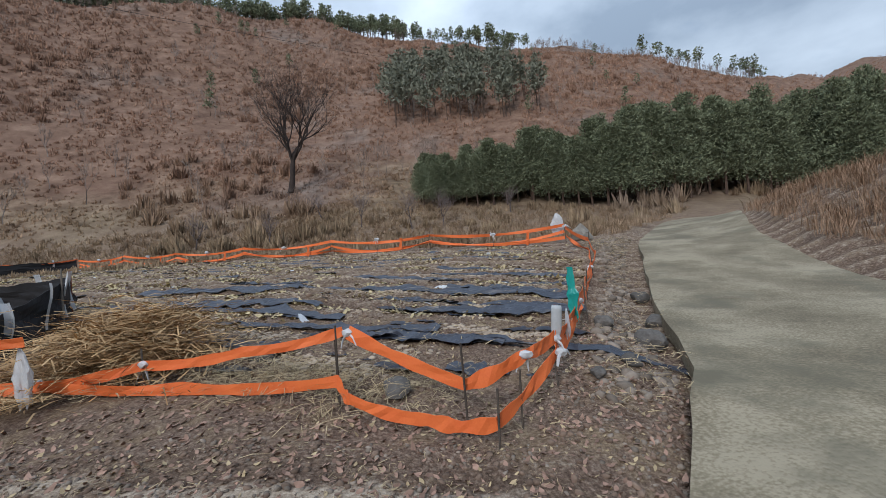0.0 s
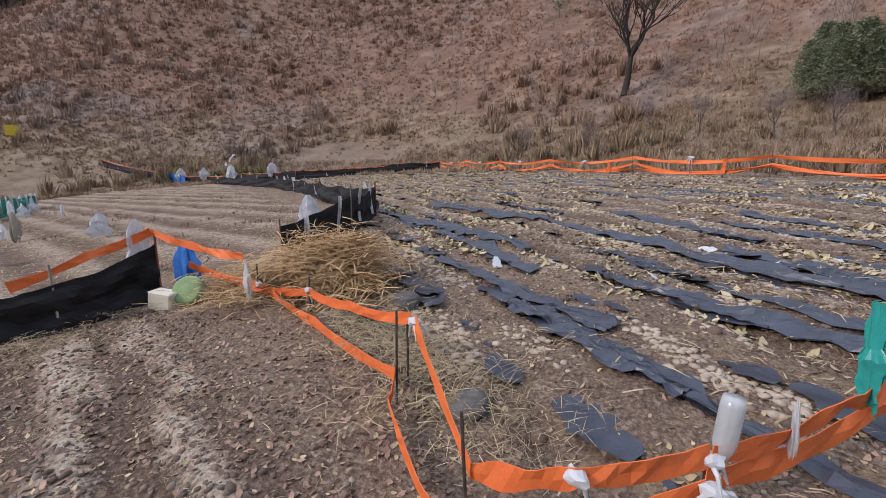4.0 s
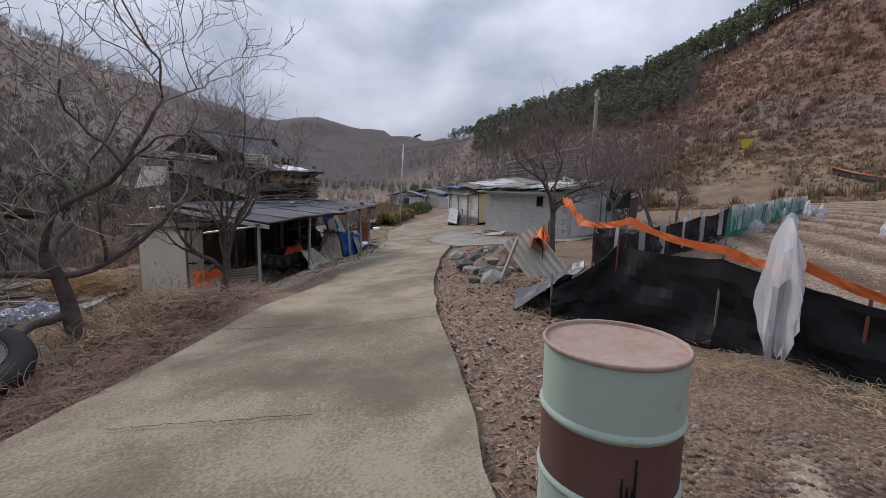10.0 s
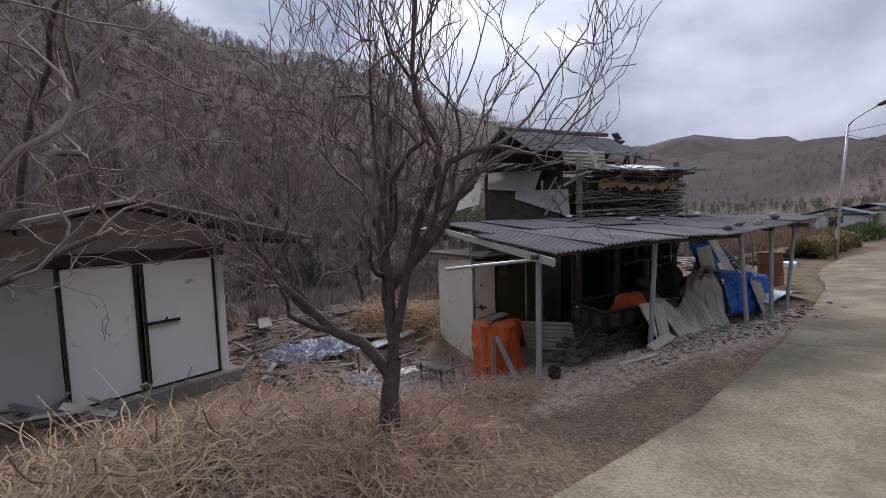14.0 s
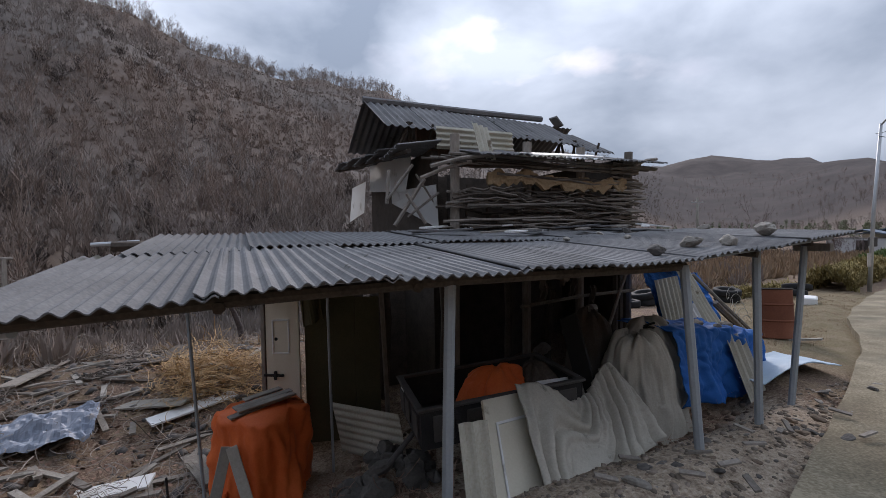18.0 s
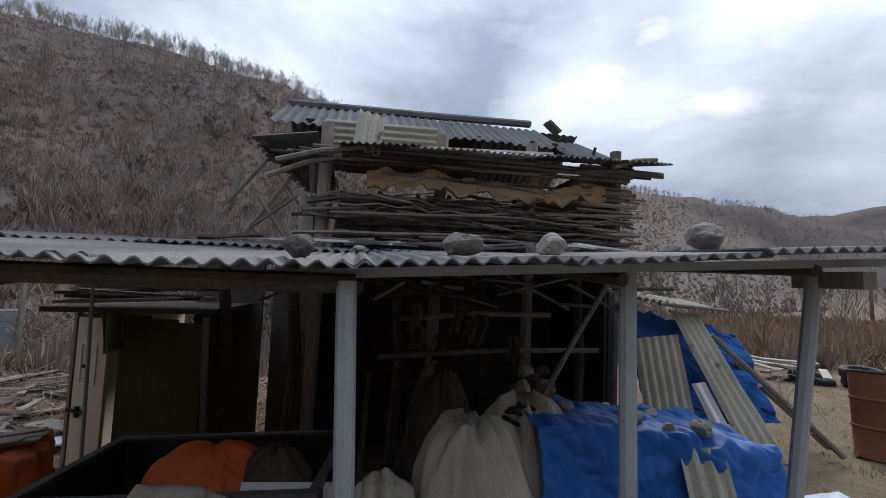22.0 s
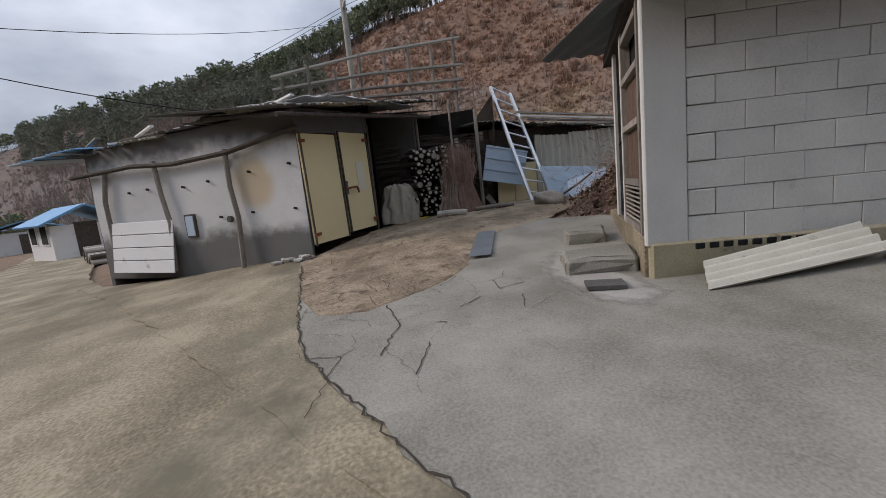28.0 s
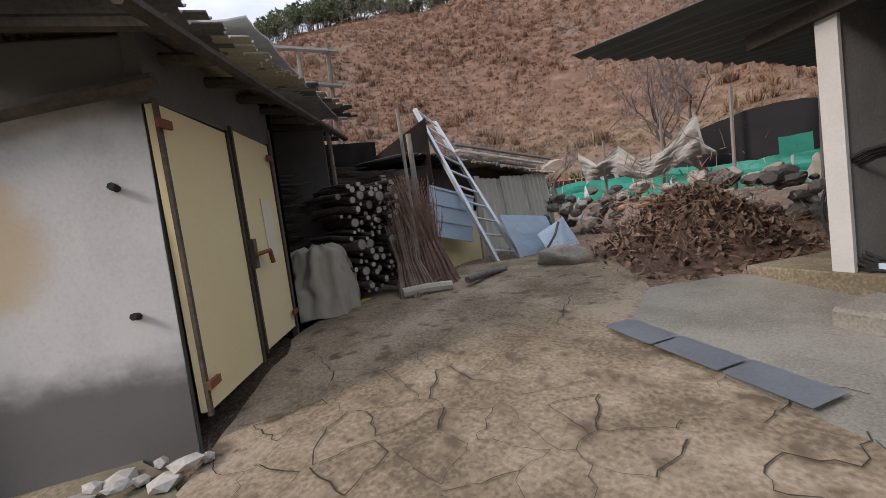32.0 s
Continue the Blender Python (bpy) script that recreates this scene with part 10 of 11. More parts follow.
# ---- trees ----
def limbs(seed, h, r0, trunk=0.3, forks=3, gnarl=0.5, up=0.5, depth=5, shrink=0.72, lean=(0, 0), start=None, fan=0.9, dirs=()):
    """Grows a bare tree: a list of (points, radii, level), level 0 the trunk."""
    rnd = random.Random(seed)
    out = []

    def grow(p, d, length, r, level):
        k = 9 if level < 2 else 7 if level < 3 else 5
        pts, rad = [p.copy()], [r]
        q, v = p.copy(), d.normalized()
        for i in range(k):
            v = (v + Vector((rnd.gauss(0, 1), rnd.gauss(0, 1), rnd.gauss(0, 0.8))) * gnarl * (0.3 if level else 0.05 if dirs else 0.16) + Vector((0, 0, up * 0.12 * (1 if level else 0.3)))).normalized()
            q = q + v * length / k
            pts.append(q.copy())
            rad.append(r * (1 - (0.45 if level < depth else 0.8) * (i + 1) / k))
        out.append((pts, rad, level))
        if level >= depth:
            return
        n = (len(dirs) or forks) if level == 0 else rnd.choice((4, 5)) if level < 3 else rnd.choice((3, 3, 4))
        turn = rnd.uniform(0, 6.28)
        for j in range(n):
            f = 1.0 if j < 2 else rnd.uniform(0.35, 0.95)
            if level == 0:
                f = 1.0 - 0.22 * rnd.random() * (j > 0)
            i = min(int(f * k), k)
            a = turn + j * 6.28 / n + rnd.uniform(-0.5, 0.5)
            side = Vector((math.cos(a), math.sin(a), 0))
            v0 = (pts[i] - pts[max(i - 1, 0)]).normalized() if i else d
            spread = fan * rnd.uniform(0.6, 1.25)
            if level == 0 and dirs:
                dx, dy, dz, ll, *part_way = dirs[j]
                i = int(part_way[0] * k) if part_way else i
                grow(pts[i], Vector((dx, dy, dz)), length * ll, rad[i] * 0.66, 1)
                continue
            grow(pts[i], v0 + side * spread + Vector((0, 0, rnd.uniform(-0.1, 0.25) * up)), length * shrink * rnd.uniform(0.75, 1.2), rad[i] * (0.74 if j else 0.85) * rnd.uniform(0.8, 1.0), level + 1)
    grow(start or Vector((0, 0, -0.1)), Vector((lean[0], lean[1], 1)), h * trunk, r0, 0)
    return out


def strands(name, runs, material, parent, label="", seg=4):
    """Many thin twigs as one mesh."""
    V, F, at = [], [], 0
    for pts, rad in runs:
        P = np.array([tuple(p) for p in pts])
        n = len(P)
        d = np.gradient(P, axis=0)
        d /= np.linalg.norm(d, axis=1)[:, None] + 1e-9
        s = np.cross(d, (0.31, 0.7, 0.64))
        s /= np.linalg.norm(s, axis=1)[:, None] + 1e-9
        u = np.cross(d, s)
        a = np.arange(seg) * 6.28318 / seg
        ring = P[:, None] + (s[:, None] * np.cos(a)[None, :, None] + u[:, None] * np.sin(a)[None, :, None]) * np.array(rad)[:, None, None]
        V.append(ring.reshape(-1, 3))
        for i in range(n - 1):
            for k in range(seg):
                F.append((at + i * seg + k, at + i * seg + (k + 1) % seg, at + (i + 1) * seg + (k + 1) % seg, at + (i + 1) * seg + k))
        at += n * seg
    me = bpy.data.meshes.new(name)
    me.from_pydata(np.concatenate(V).tolist(), [], F)
    me.update()
    return hang(name, me, material, parent, label, True)


def bare_tree(x, y, label, seed, h, r0, group="bare trees", z=None, twig=None, bark=None, **k):
    t = thing("bare_tree", pose(x, y, float(mesh_z(x, y)) if z is None else z), label, "tree", group)
    runs = limbs(seed, h, r0, **k)
    thin = []
    for pts, rad, level in runs:
        if level == 0:
            strands("trunk", [(pts, [rad[0] * 1.35] + rad[1:])], bark or BARK, t, seg=9)
        elif level <= 2 and rad[0] > 0.02:
            strands("limb", [(pts, rad)], bark or BARK, t, seg=6)
        else:
            thin.append((pts, [max(q, 0.0035) for q in rad]))
    tagged(strands("twig_crown", thin, twig or TWIG, t, seg=3), "fine bare twigs", kind="stuff")
    return t


ORCHARD = "gnarled bare fruit tree with twisting grey limbs beside the road"
bare_tree(-3.13, -7.85, ORCHARD, 4, 4.6, 0.112, gnarl=1.0, up=0.5, depth=5, trunk=0.31, lean=(0.03, 0.0), fan=1.0, shrink=0.66, twig=TWIG_PALE,
          dirs=((0.3, -0.1, 1.2, 1.5), (1.0, 0.0, 0.22, 1.4), (0.65, 0.15, 1.0, 1.4), (-0.9, 0.1, 0.5, 1.0), (-0.2, -0.3, 1.2, 1.4), (1.0, 0.1, -0.12, 1.15, 0.55)))
bare_tree(-5.49, -8.74, ORCHARD, 9, 4.2, 0.125, gnarl=0.95, up=0.75, depth=5, trunk=0.17, lean=(-0.1, 0.0), fan=0.75, shrink=0.66,
          dirs=((0.35, -0.1, 1.0, 2.4), (-0.3, 0.1, 1.1, 2.5), (0.0, 0.3, 1.1, 2.4), (0.6, -0.2, 1.0, 1.7), (-0.3, -0.3, 0.9, 1.6))).matrix_world @= Matrix.Diagonal((0.74, 0.74, 1, 1))
bare_tree(-12.4, -4.95, "bare grey fruit tree behind the black net", 15, 6.0, 0.115, gnarl=0.7, up=0.55, depth=5, trunk=0.27, fan=0.95, shrink=0.72, forks=5)
bare_tree(-15.3, -3.9, "bare grey fruit tree behind the black net", 22, 4.8, 0.08, gnarl=0.6, up=0.7, depth=4, trunk=0.3, fan=0.8)
bare_tree(-19.8, -5.4, "bare fruit tree standing among the sheds", 27, 5.8, 0.1, gnarl=0.6, up=0.6, depth=5, trunk=0.28, fan=0.85)
bare_tree(-22.6, -3.6, "bare fruit tree behind the terrace wall", 33, 5.6, 0.1, gnarl=0.6, up=0.6, depth=5, trunk=0.26, fan=0.9)
bare_tree(-26.5, -2.8, "bare fruit tree behind the terrace wall", 37, 4.2, 0.085, gnarl=0.6, up=0.6, depth=4, trunk=0.28, fan=0.9)
bare_tree(-20.3, -19.6, "slim young tree on the dry lawn", 41, 2.9, 0.035, gnarl=0.35, up=0.9, depth=3, trunk=0.4, fan=0.6)
bare_tree(-15.5, -23.5, "bare tree on the rough grass", 43, 4.6, 0.07, gnarl=0.5, up=0.7, depth=4, trunk=0.3, fan=0.8)
bare_tree(-5.2, -21.0, "dead tree at the foot of the wooded slope", 45, 5.5, 0.09, gnarl=0.5, up=0.6, depth=4, trunk=0.35, fan=0.8)
bare_tree(-10.0, -26.0, "dead tree at the foot of the wooded slope", 46, 6.5, 0.1, gnarl=0.5, up=0.7, depth=4, trunk=0.35, fan=0.8)
bare_tree(-16.5, 44.0, "tall bare tree alone on the russet slope", 51, 21, 0.34, gnarl=0.5, up=0.75, depth=5, trunk=0.2, forks=6, fan=0.66, shrink=0.78, twig=BARK_BLACK, bark=BARK_BLACK)
for k, (az, d, h) in enumerate(((104, 31, 4.4), (97, 30, 4.2), (124, 33, 3.6), (116, 30, 3.4), (92.5, 30, 4.0), (71, 38, 4.0), (67, 38, 4.2), (83, 33, 3.0), (109, 35, 3.0))):
    bare_tree(0.5 + d * math.cos(math.radians(az)), 2.4 + d * math.sin(math.radians(az)), "small pale bare fruit tree beyond the orange tape", 60 + k, h, 0.06, "far orchard", gnarl=0.5, up=0.75, depth=4, trunk=0.25, forks=4, fan=0.85, shrink=0.78)


def pine_shape(seed, boughs=16, sprays=14, wide=0.26, bare=0.3, size=0.045, flat=0.45):
    """A pine one unit high: verts and triangles of the crown alone, needle sprays gathered on uneven boughs."""
    r = np.random.default_rng(seed)
    V, F = [], []
    lean = r.normal(0, 0.03, 2)
    for k in range(boughs):
        f = (k + r.random()) / boughs
        z = bare + (0.97 - bare) * f
        reach = wide * (1.05 - f) ** 0.6 * r.uniform(0.35, 1.0)
        a = k * 2.4 + r.uniform(-0.5, 0.5)
        c = np.array([math.cos(a) * reach * 0.6 + lean[0] * f, math.sin(a) * reach * 0.6 + lean[1] * f, z])
        w = wide * (0.28 + 0.3 * (1 - f)) * r.uniform(0.7, 1.2)
        for j in range(sprays):
            q = r.normal(0, 1, 3)
            q /= np.linalg.norm(q)
            p = c + q * np.array([w, w, w * flat]) * r.uniform(0.55, 1.0)
            d = q * (1, 1, 0.6) + (0, 0, 0.55) + r.normal(0, 0.35, 3)
            d /= np.linalg.norm(d)
            e = np.cross(d, r.normal(0, 1, 3))
            e /= np.linalg.norm(e) + 1e-9
            s = size * r.uniform(0.6, 1.3)
            i = len(V)
            V += [p - e * s * 0.36, p + e * s * 0.36, p + d * s]
            F.append((i, i + 1, i + 2))
    return V, F


def trunk_shape(high, r, seg=4, lean=0.02):
    V = [(r * math.cos(6.2832 * k / seg), r * math.sin(6.2832 * k / seg), 0) for k in range(seg)] + [(lean + 0.3 * r * math.cos(6.2832 * k / seg), 0.3 * r * math.sin(6.2832 * k / seg), high) for k in range(seg)]
    F = []
    for k in range(seg):
        a, b = k, (k + 1) % seg
        F += [(a, b, b + seg), (a, b + seg, a + seg)]
    return V, F


def tri_mesh(name, shape, material, scale=1.0):
    v, f = shape
    me = bpy.data.meshes.new(name)
    me.from_pydata((np.asarray(v) * scale).tolist(), [], [tuple(map(int, t)) for t in f])
    me.update()
    me.materials.append(material)
    return me


BARK_PINE = shade("pine_bark", [(0.06, 0.04, 0.03), (0.13, 0.09, 0.07)], 3, 30, 0.95, 0.3)
CROWNS = [tri_mesh("crown", pine_shape(300 + s, 46, 170, 0.27, 0.22 + 0.03 * (s % 3), 0.02, 0.6), NEEDLES, 8.6) for s in range(6)]
TRUNKS = [tri_mesh("trunk", trunk_shape(0.92, 0.014, 6, 0.02 * s - 0.04), BARK_PINE, 8.6) for s in range(3)]
rp = random.Random(17)
for k in range(110):
    az = 44 + 51 * (k + rp.random()) / 110
    d = 41 - 4.5 * min(max((az - 58) / 10, 0), 1) + 1.7 * (k % 4) + rp.uniform(-0.8, 0.8) + max(0, (62 - az)) * 0.25
    x, y = 0.3 + d * math.cos(math.radians(az)), 1.8 + d * math.sin(math.radians(az))
    if road_gap(np.array([x]), np.array([y]))[0] < 3.2:
        continue
    z = float(mesh_z(x, y))
    t = thing("pine_tree", pose(x, y, z - 0.1, rp.uniform(-2, 2), rp.uniform(-2, 2), rp.uniform(0, 360)), "dark green pine in the dense grove above the road", "tree", "pine grove")
    high = d * math.tan(math.radians(float(np.interp(az, [44, 51, 62, 77, 90, 96], [13.4, 14.4, 15.6, 15.4, 13.8, 11.5])))) + 1.8 - z
    s = max(0.45, high / 8.6) * rp.uniform(0.72, 1.08)
    t.matrix_world = t.matrix_world @ Matrix.Diagonal((min(s * 1.25, 1.0), min(s * 1.25, 1.0), s, 1))
    for nm, me in (("crown", CROWNS[k % 6]), ("trunk", TRUNKS[k % 3])):
        hang(nm, me, NEEDLES, t)


def hill_spots(az0, az1, u0, u1, n, seed, power=1.0):
    """Places on the hills between two bearings, from the foot (0) to the ridge (1)."""
    r = np.random.default_rng(seed)
    az = r.uniform(az0, az1, n)
    rr, rf = np.interp(az % 360, TABLE[:, 0], TABLE[:, 1]), np.interp(az % 360, TABLE[:, 0], TABLE[:, 3])
    u = u0 + (u1 - u0) * r.random(n) ** power
    d = rf + u * (rr - rf)
    xy = np.column_stack([CENTRE[0] + d * np.cos(np.radians(az)), CENTRE[1] + d * np.sin(np.radians(az))])
    keep = road_gap(xy[:, 0], xy[:, 1]) > ROAD_HALF + 0.8
    return spot_z(xy[keep])


PINES = [pine_shape(400 + s, 12, 16, 0.27, 0.3, 0.075) for s in range(6)]
THIN_PINES = [pine_shape(420 + s, 9, 13, 0.26, 0.48, 0.08) for s in range(6)]
STEMS = [trunk_shape(0.9, 0.012, 4, 0.03 * s - 0.03) for s in range(3)]
NEEDLES_GREY = shade("hill_pine_needles", [(0.125, 0.135, 0.098), (0.215, 0.222, 0.168)], 0.3, 8, 0.9, 0, vary=0.25, island=True)


def pine_stand(name, p, h0, h1, seed, shapes, label, material):
    r = np.random.default_rng(seed)
    s = r.uniform(h0, h1, len(p))
    yaw = r.uniform(0, 6.28, len(p))
    sow(name, shapes, p, s, yaw, material, label, "trees", 0, seed)
    sow(name + "_trunks", STEMS, p - (0, 0, 0.3), s, yaw, BARK_PINE, "trunks of " + label, "trees", 0, seed)


p = hill_spots(62, 125, 0.1, 0.85, 4000, 31)
az, el = np.degrees(np.arctan2(p[:, 1] - 2.4, p[:, 0] - 0.5)), np.degrees(np.arctan2(p[:, 2] - 1.8, np.hypot(p[:, 0] - 0.5, p[:, 1] - 2.4)))
keep = (az > 77) & (az < 99.5) & (el > 17.3) & (el < 24.8 - 0.35 * np.abs(az - 90)) & (np.random.default_rng(1).random(len(p)) < 0.5)
pine_stand("young_pines", p[keep], 5.5, 8.5, 32, THIN_PINES, "young pines on the slope", NEEDLES_GREY)
keep = (((az > 60) & (az < 80) & (el > 15)) | ((az > 100) & (az < 122) & (el > 18))) & (np.random.default_rng(2).random(len(p)) < 0.012)
pine_stand("lone_pines", p[keep], 3, 5, 33, PINES, "lone pines on the slope", NEEDLES)
pine_stand("ridge_pines", np.concatenate([hill_spots(92, 152, 0.9, 1.03, 760, 34), hill_spots(148, 186, 0.86, 1.03, 640, 134), hill_spots(182, 212, 0.84, 1.02, 260, 35), hill_spots(76, 92, 0.97, 1.03, 60, 36), hill_spots(52, 64, 0.97, 1.03, 26, 136)]), 6, 10.5, 37, THIN_PINES, "pines along the ridge", NEEDLES)
pine_stand("slope_pines", np.concatenate([hill_spots(181, 208, 0.42, 1.0, 900, 38), hill_spots(128, 180, 0.8, 0.93, 60, 138)]), 4, 8, 39, PINES, "pines on the far slope", NEEDLES_GREY)
pine_stand("road_end_pines", np.concatenate([hill_spots(207, 236, 0.0, 0.06, 110, 40), hill_spots(240, 262, 0.0, 0.05, 20, 41)]), 2.5, 4.5, 42, PINES, "low green pines beyond the road", NEEDLES)


def dome(n, seed, high=0.75, w=0.05, ragged=0.4):
    """A low shrub about one unit across: fine twigs spreading into a ragged dome."""
    r = np.random.default_rng(seed)
    V, F = [], []
    for k in range(n):
        a, f = r.uniform(0, 6.28), r.random() ** 0.6
        tip = np.array([math.cos(a) * f * 0.55, math.sin(a) * f * 0.55, high * (1 - 0.75 * f * f) * r.uniform(1 - ragged, 1.1)])
        foot = np.array([tip[0] * 0.45, tip[1] * 0.45, -0.08]) + np.append(r.normal(0, 0.07, 2), 0)
        side = np.array([-math.sin(a + r.normal(0, 0.9)), math.cos(a + r.normal(0, 0.9)), 0]) * w * r.uniform(0.6, 1.4)
        i = len(V)
        V += [foot + (tip - foot) * 0.3 - side, foot + (tip - foot) * 0.3 + side, tip, foot]
        F += [(i, i + 1, i + 2), (i + 1, i, i + 3)]
    return V, F


# russet scrub and tan grass on the north slope
SCRUB = [dome(13, 500 + s, 0.7, 0.07) for s in range(8)]
BUSH = [dome(46, 520 + s, 0.85, 0.04, 0.3) for s in range(6)]
r4 = np.random.default_rng(44)
p = hill_spots(42, 190, -0.04, 1.0, 52000, 43, 1.25)
far = np.hypot(p[:, 0], p[:, 1])
thick = vnoise(p[:, 0] / 9, p[:, 1] / 9) + 0.6 * vnoise(p[:, 0] / 3.5, p[:, 1] / 3.5)
keep = thick + 0.35 * r4.random(len(p)) > -0.22 + 0.3 * (p[:, 2] < 6)
p, far, thick = p[keep], far[keep], thick[keep]
size = (0.35 + 0.6 * r4.random(len(p)) ** 2 + 0.5 * np.clip(thick, 0, 1)) * np.clip(far / 65, 0.65, 1.7)
sow("russet_scrub", SCRUB, p, size, r4.uniform(0, 6.28, len(p)), SCRUB_NORTH, "russet scrub and tan dead grass covering the north slope", "shrubs", 0.15, 45)
p = hill_spots(46, 188, 0.0, 0.95, 3600, 47, 1.1)
thick = vnoise(p[:, 0] / 16 + 9, p[:, 1] / 16) + 0.5 * vnoise(p[:, 0] / 6, p[:, 1] / 6)
p = p[thick > 0.02]
sow("dark_bushes", BUSH, p, r4.uniform(0.9, 2.4, len(p)), r4.uniform(0, 6.28, len(p)), BUSH_NORTH, "dense rusty bushes on the slope", "shrubs", 0.1, 48)


def wand(runs, seed, twig):
    """A far bare tree as thin flat strips, one strip of two pieces for each limb."""
    V, F = [], []
    for pts, rad, level in runs:
        a = seed + 1.7 * len(V)
        side = Vector((math.cos(a), math.sin(a), 0))
        ids = []
        for q, rr in ((pts[0], rad[0]), (pts[len(pts) // 2], rad[len(rad) // 2]), (pts[-1], rad[-1])):
            ids.append(len(V))
            V += [tuple(q - side * max(rr, twig)), tuple(q + side * max(rr, twig))]
        for i, j in zip(ids, ids[1:]):
            F += [(i, i + 1, j + 1), (i, j + 1, j)]
    return V, F


BARE = [wand(limbs(700 + s, 1.0, 0.0095, gnarl=0.4, up=0.8, depth=3, trunk=0.36, forks=4, fan=0.62, shrink=0.66), s, 0.0019) for s in range(9)]
p = np.concatenate([hill_spots(48, 200, 0.1, 0.9, 420, 147, 1.0), hill_spots(50, 76, 0.93, 1.02, 240, 148), hill_spots(112, 180, 0.8, 0.97, 160, 149)])
sow("slope_trees", BARE, p, r4.uniform(3, 7, len(p)), r4.uniform(0, 6.28, len(p)), SCRUB_WOODS, "thin bare trees scattered on the slope", "trees", 0.03, 49)

# bare grey woods on the south and west hills
PALE_WOOD = shade("pale_bare_trunks", [(0.16, 0.135, 0.12), (0.3, 0.265, 0.24)], 0.05, 2, 0.95, 0, vary=0.35, island=True)
p = np.concatenate([hill_spots(234, 335, 0.0, 1.03, 2300, 50, 1.0), hill_spots(196, 236, 0.0, 0.5, 900, 52), hill_spots(180, 207, 0.0, 1.0, 700, 152)])
sow("bare_woods", BARE, p - (0, 0, 0.3), r4.uniform(4, 8.5, len(p)), r4.uniform(0, 6.28, len(p)), SCRUB_WOODS, "bare grey woodland on the south hills", "trees", 0.04, 53)
p = np.concatenate([hill_spots(234, 335, 0.86, 1.03, 900, 51), hill_spots(250, 335, 0.1, 0.9, 350, 151)])
sow("ridge_woods", BARE, p - (0, 0, 0.3), r4.uniform(5, 9, len(p)), r4.uniform(0, 6.28, len(p)), PALE_WOOD, "pale bare trees along the south ridge", "trees", 0.03, 56)
p = np.concatenate([hill_spots(234, 335, -0.05, 1.0, 19000, 54, 1.3), hill_spots(182, 215, -0.05, 1.0, 6000, 154, 1.3)])
sow("wood_brush", SCRUB, p, r4.uniform(0.4, 1.3, len(p)), r4.uniform(0, 6.28, len(p)), SCRUB_WOODS, "brown brush under the bare woods", "shrubs", 0.2, 55)

FOOT_TREES = [wand(limbs(760 + k, 1.0, 0.02, gnarl=0.75, up=0.6, depth=4, trunk=0.26, forks=4, fan=0.85, shrink=0.7), k, 0.0032) for k in range(7)]
DARK_LIMBS = shade("dark_bare_limbs", [(0.055, 0.043, 0.037), (0.12, 0.098, 0.085)], 0.2, 4, 0.95, 0, vary=0.3, island=True)
p = np.concatenate([hill_spots(248, 335, 0.0, 0.22, 260, 250, 1.0), hill_spots(248, 335, 0.2, 0.6, 160, 251)])
sow("foot_trees", FOOT_TREES, p - (0, 0, 0.2), r4.uniform(3.0, 5.5, len(p)), r4.uniform(0, 6.28, len(p)), DARK_LIMBS, "dark crooked bare trees on the lower slope", "trees", 0.05, 252)

# grass, brush and dead leaves by the road and round the sheds
GRASS = [blades(26, 600 + s, 0.3, 0.5, 0.008, 0.9, 0.5) for s in range(6)]
RED_GRASS = shade("russet_grass", [(0.22, 0.135, 0.085), (0.35, 0.235, 0.155)], 3, 20, 0.95, 0, vary=0.3, island=True)
bank = [(6.4, 5.5), (9, 2.5), (18, 4), (21, 16), (17, 24), (11, 17.5), (8.2, 12)]
xy = strew(bank, 2200, 60, -0.2)
sow("bank_grass", [blades(30, 720 + s, 0.4, 0.8, 0.009, 1.1, 0.4) for s in range(5)], spot_z(xy), r4.uniform(0.4, 0.8, len(xy)), r4.uniform(0, 6.28, len(xy)), RED_GRASS, "russet tall grass on the bank inside the bend", "grass", 0.1, 61)
north = [(3, 16), (-24, 27.5), (-34, 30), (-10, 40), (10, 36), (22, 30), (9, 19)]
xy = strew(north, 2600, 62, 0.6)
sow("meadow_grass", GRASS, spot_z(xy), r4.uniform(0.5, 1.3, len(xy)), r4.uniform(0, 6.28, len(xy)), SHRUB_TAN, "dead grass above the upper field", "grass", 0.1, 63)
xy = strew(north, 260, 64, 0.6)
sow("meadow_brush", BUSH, spot_z(xy), r4.uniform(0.4, 1.1, len(xy)), r4.uniform(0, 6.28, len(xy)), BUSH_NORTH, "low rusty brush above the upper field", "shrubs", 0.1, 65)
xy = strew([(-23.5, 27), (-31.5, 18.5), (-60, 9.8), (-62, 14), (-40, 26), (-28, 30)], 1400, 66)
sow("fence_side_grass", GRASS, spot_z(xy), r4.uniform(0.6, 1.5, len(xy)), r4.uniform(0, 6.28, len(xy)), SHRUB_TAN, "dead grass beyond the far fence", "grass", 0.1, 67)
for k, (x, y) in enumerate(((-38.5, 17), (-41, 16.6), (-44, 16), (-36, 17.5))):
    tagged(sow("green_bush", [blades(120, 640 + k, 0.5, 1.0, 0.03, 0.8, 0.4)], spot_z(np.array([[x, y]])), 1.5, 0.0, GREENERY, "yellow-green bush beyond the far fence", "bush", 0, 68 + k), "yellow-green bush beyond the far fence", "bush", "green bushes")
LEFT = [(-0.6, -5.2), (-1.9, -7.6), (-3.2, -9.2), (-5.8, -10.4), (-7.4, -10.3), (-6.2, -8.6), (-2.5, -6.0)]
LEAVES = [leaf(s) for s in range(8)]
xy = strew(LEFT, 9000, 70)
